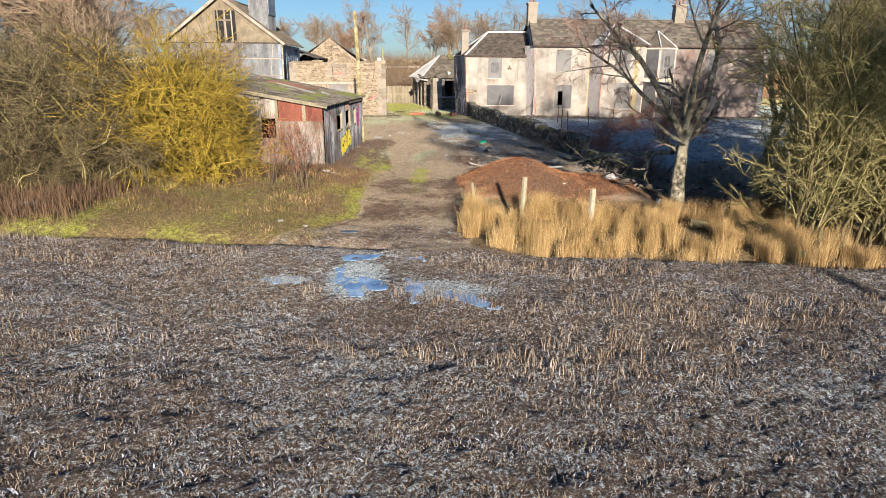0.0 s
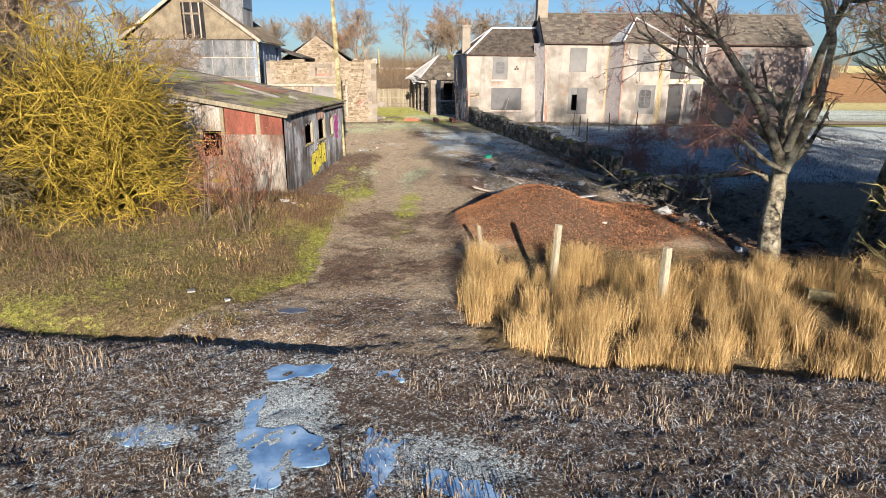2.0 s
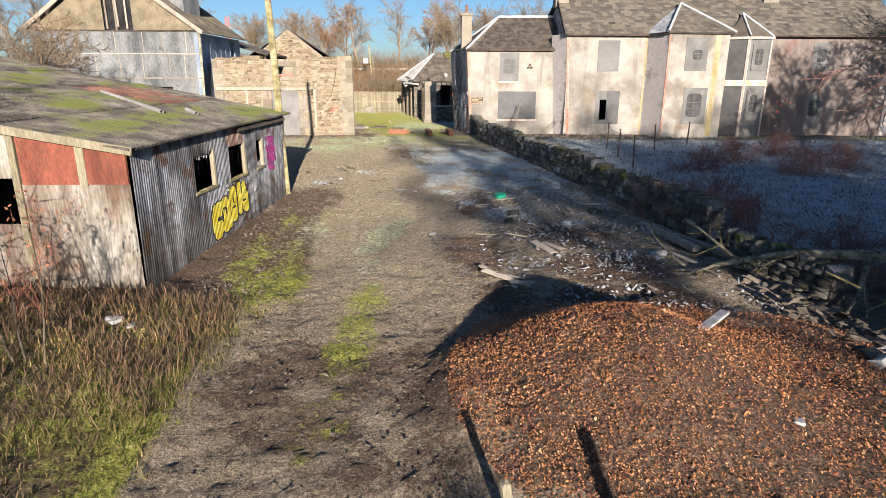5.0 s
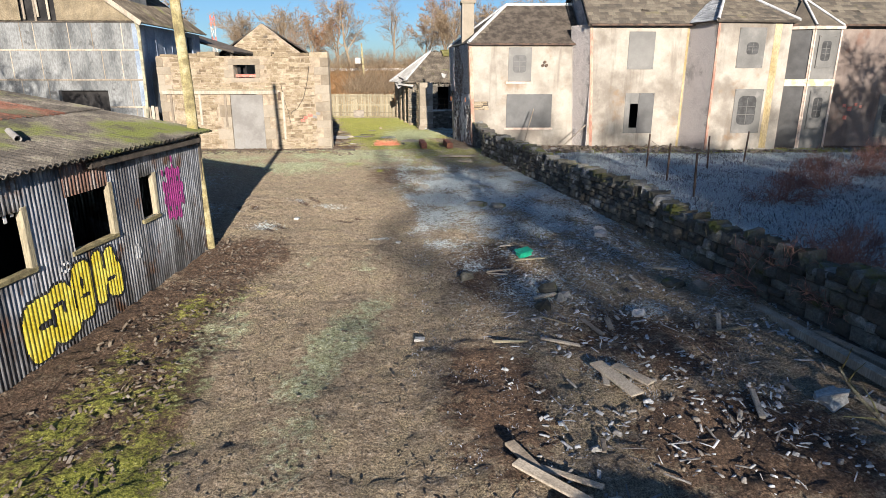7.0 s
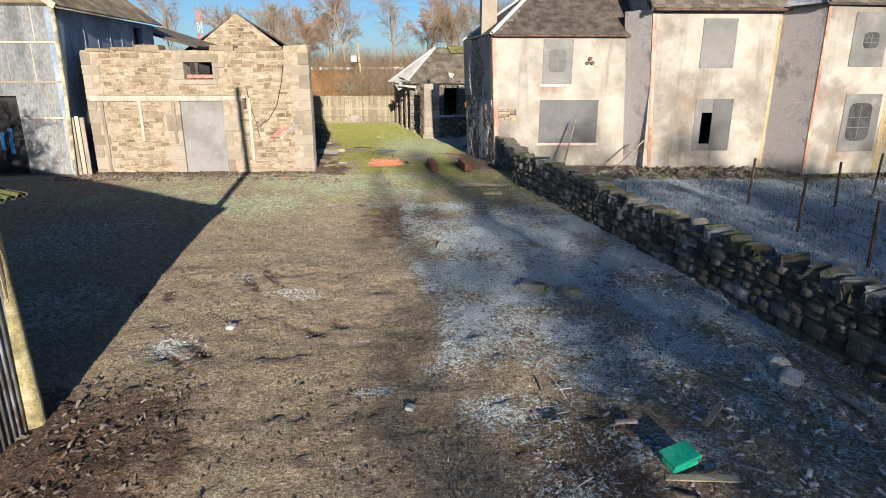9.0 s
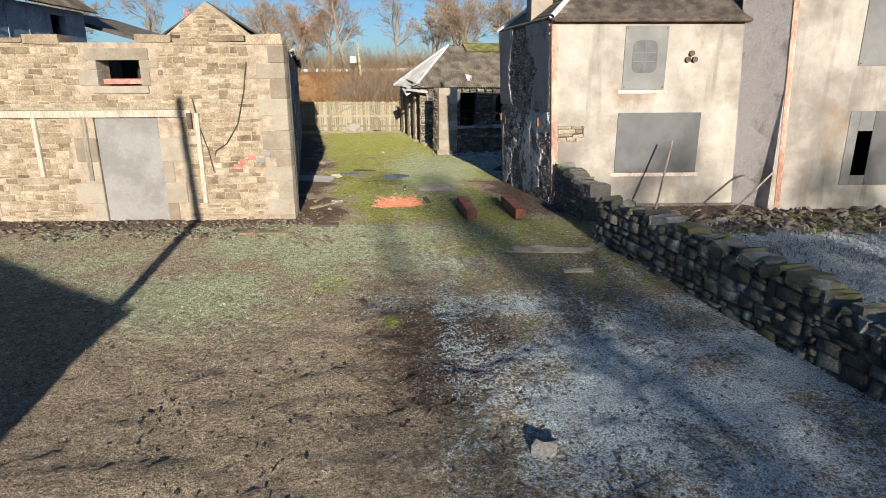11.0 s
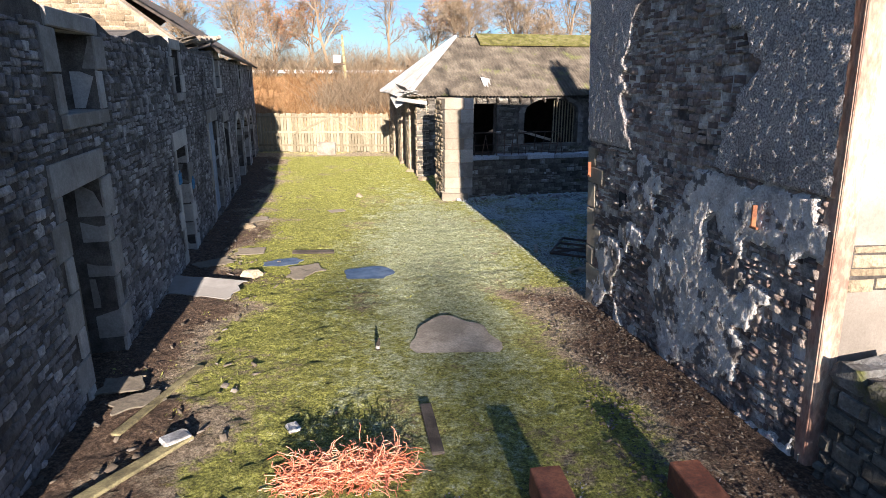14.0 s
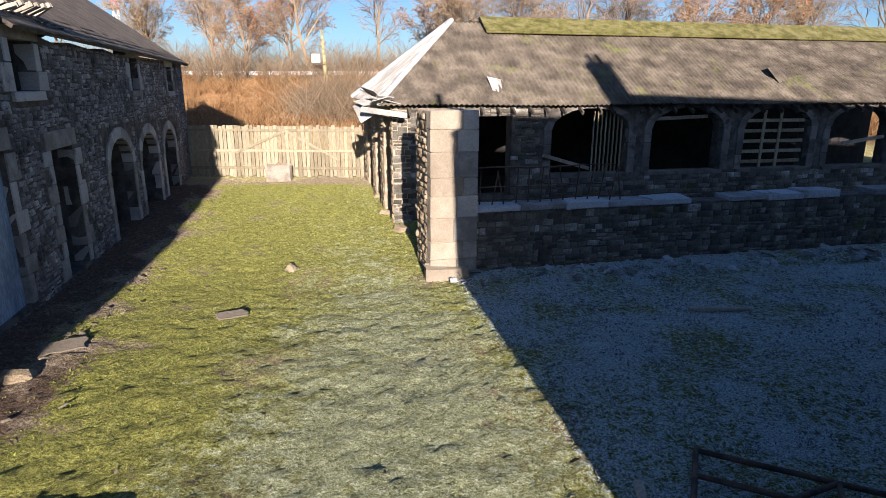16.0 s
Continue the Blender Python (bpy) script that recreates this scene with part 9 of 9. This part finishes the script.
# lamp pole, rail and mast far off
lamp = thing("lamp_pole", "timber pole with a white lamp box beyond the yard", "pole")
zl = on_ground(-8.1, 116)
v, f = tubes([[(-8.05, 116, zl - 0.5, 0.16), (-8.15, 116, 4.5, 0.14), (-8.3, 116, 7.6, 0.11)]], 8)
raw("shaft", v, f, PALELICHEN, lamp, smooth=True)
part("lamp_box", worn_box((-0.5, -0.45, 5.0), (0.25, -0.05, 5.75), pose(-8.7, 116, 0), 0.08), WHITEFOAM, lamp)
part("arm", worn_box((-0.9, -0.1, 4.85), (0.1, 0.0, 4.95), pose(-8.2, 115.95, 0), 0.01), IRON, lamp)
barrier = thing("road_barrier", "pale crash barrier along the bank top", "barrier")
for k in range(16):
    zb = on_ground(-30 + k * 4, 121)
    part("rail", worn_box((0, -0.03, 0.35), (3.98, 0.03, 0.7), pose(-30 + k * 4, 121, zb + 0.1), 0.02), LEAD, barrier)
    part("post", worn_box((0, 0.04, -0.4), (0.12, 0.14, 0.75), pose(-30 + k * 4, 121, zb), 0.01), IRON, barrier)
mast = thing("lattice_mast", "far red and white lattice mast", "mast")
for k in range(6):
    v, f = tubes([[(-36 - 0.3 + 0.6 * s, 140, 3 + k * 1.7, 0.09), (-36 + 0.3 - 0.6 * s, 140, 4.7 + k * 1.7, 0.09)] for s in (0, 1)] + [[(-36 - 0.35, 140, 3 + k * 1.7, 0.1), (-36 - 0.35, 140, 4.7 + k * 1.7, 0.1)], [(-36 + 0.35, 140, 3 + k * 1.7, 0.1), (-36 + 0.35, 140, 4.7 + k * 1.7, 0.1)]], 4)
    raw("lattice", v, f, REDPAINT if k % 2 else WHITEFOAM, mast)

# ---- stonework, stone by stone ----
rubble(7.55, 0.05, 4.4, F, store, clear_of([(2.6, 5.1, 0.1, 2.76), (3.0, 4.7, 3.25, 4.4), (6.95, 7.6, 0, 4.5), (-0.1, 0.55, 0, 4.5)]), 300, STONE, STONE_OBJECT, seed=51, where=(6.0, 2.0), proud=0.014, size=(0.13, 0.44), course=(0.06, 0.17), gap=0.016)
yard_open = [(2.5, 4.25, -0.2, 2.85), (8.5, 10.0, -0.2, 2.65), (13.05, 15.05, -0.2, 2.85), (16.35, 18.0, -0.3, 2.65), (19.7, 22.3, -0.5, 2.45), (22.75, 25.35, -0.5, 2.35), (25.85, 28.25, -0.5, 2.25),
             (3.0, 4.8, 3.15, 4.4), (9.15, 10.35, 3.2, 4.45), (15.35, 16.85, 3.2, 4.45), (22.7, 24.1, 3.15, 4.4), (27.5, 29.0, 3.05, 4.25)]
rubble(30.8, -0.4, 4.25, Y, store, clear_of(yard_open), material=DARKSTONE, seed=52, size=(0.1, 0.3), course=(0.05, 0.13), proud=0.02, gap=0.016, skip=0.05)
rubble(6.4, 4.3, 6.8, G @ pose(0.5, 0, 0), store, lambda a, b, c, d: abs((a + b) / 2 - 3.25) < (6.85 - d) * 1.31, material=STONE, seed=53)
rubble(4.75, -0.1, 5.0, PS, house, None, material=SIDESTONE, seed=54, size=(0.08, 0.26), course=(0.05, 0.11), proud=0.03, gap=0.022, skip=0.16)
dyke = thing("drystone_wall", "mossy frosted drystone boundary wall", "wall", kind="structure")
DYKE = ((3.55, 56.5), (4.75, 51.0), (6.3, 43.4), (7.45, 37.6), (8.3, 34.4))
for i, (p, q) in enumerate(zip(DYKE[:-1], DYKE[1:])):
    L = dist(p, q)
    zb = min(on_ground(*p), on_ground(*q))
    top = 0.95 + zb
    m = along(q, p)
    part("core", wall_mesh(L, zb - 0.6, top, 0.36, [], m @ pose(0, 0.1, 0), lambda u: top - 0.05 + 0.05 * math.sin(u * 2.3)), DARKMORTAR, dyke)
    back_side = along(p, q)
    rubble(L, zb - 0.35, top, m @ pose(0, 0.09, 0), dyke, None, 150 if i in (0, 1) else 0, DYKE_AND_SHADE_STONE, DYKESTONE_OBJECT, (0.06, 0.17), (0.1, 0.34), 0.05, 70 + i, (2.0, 0.6), 0.012)
    rubble(L, zb - 0.2, top, back_side @ pose(0, -0.47, 0), dyke, None, 0, DYKE_AND_SHADE_STONE, None, (0.1, 0.24), (0.16, 0.45), 0.06, 80 + i, None, 0.012)
    r = random.Random(90 + i)
    u = 0.0
    while u < L - 0.1:
        w = r.uniform(0.08, 0.2) if i else r.uniform(0.15, 0.4)
        h = r.uniform(0.03, 0.2) if i else r.uniform(0.03, 0.13)
        part("cope_stone", worn_box((-w / 2 + 0.006, -0.27 + r.uniform(0, 0.12), -0.1), (w / 2 - 0.006, 0.27 - r.uniform(0, 0.12), h), m @ pose(u + w / 2, 0.26 + r.uniform(-0.04, 0.04), top - 0.02, 0, r.uniform(-22, 22), r.uniform(-14, 14)), 0.02, 0.04, r), COPESTONE, dyke)
        u += w
stub = thing("wall_stub", "short ruined length of stone wall by the house corner", "wall", kind="structure")
p, q = (2.95, 60.05), (3.3, 57.75)
L = dist(p, q)
part("core", wall_mesh(L, -0.2, 1.2, 0.4, [], along(p, q), lambda u: 1.35 - 0.12 * u + 0.05 * math.sin(u * 5)), DARKMORTAR, stub)
rubble(L, -0.1, 1.15, along(p, q), stub, None, 120, DYKE_AND_SHADE_STONE, DYKESTONE_OBJECT, (0.08, 0.19), (0.13, 0.36), 0.05, 95, where=(1.0, 0.6))
rubble(L, -0.1, 1.15, along(q, p) @ pose(0, -0.4, 0), stub, None, 120, DYKE_AND_SHADE_STONE, DYKESTONE_OBJECT, (0.08, 0.19), (0.13, 0.36), 0.05, 96, where=(1.0, 0.6))
for k in range(3):
    block("end_stone", (-0.04, -0.06, -0.1 + k * 0.42), (0.34, 0.46, 0.3 + k * 0.42), along(q, p) @ pose(-0.02, -0.42, 0.08), DARKASHLAR, stub, seed=k, bevel=0.02)
r = random.Random(99)
for k in range(6):
    part("cope_stone", worn_box((k * 0.36, -0.06, 1.2 - 0.04 * k), (k * 0.36 + 0.34, 0.46, 1.38 - 0.05 * k + r.uniform(0, 0.12)), along(p, q), 0.05, 0.04, r), COPESTONE, stub)
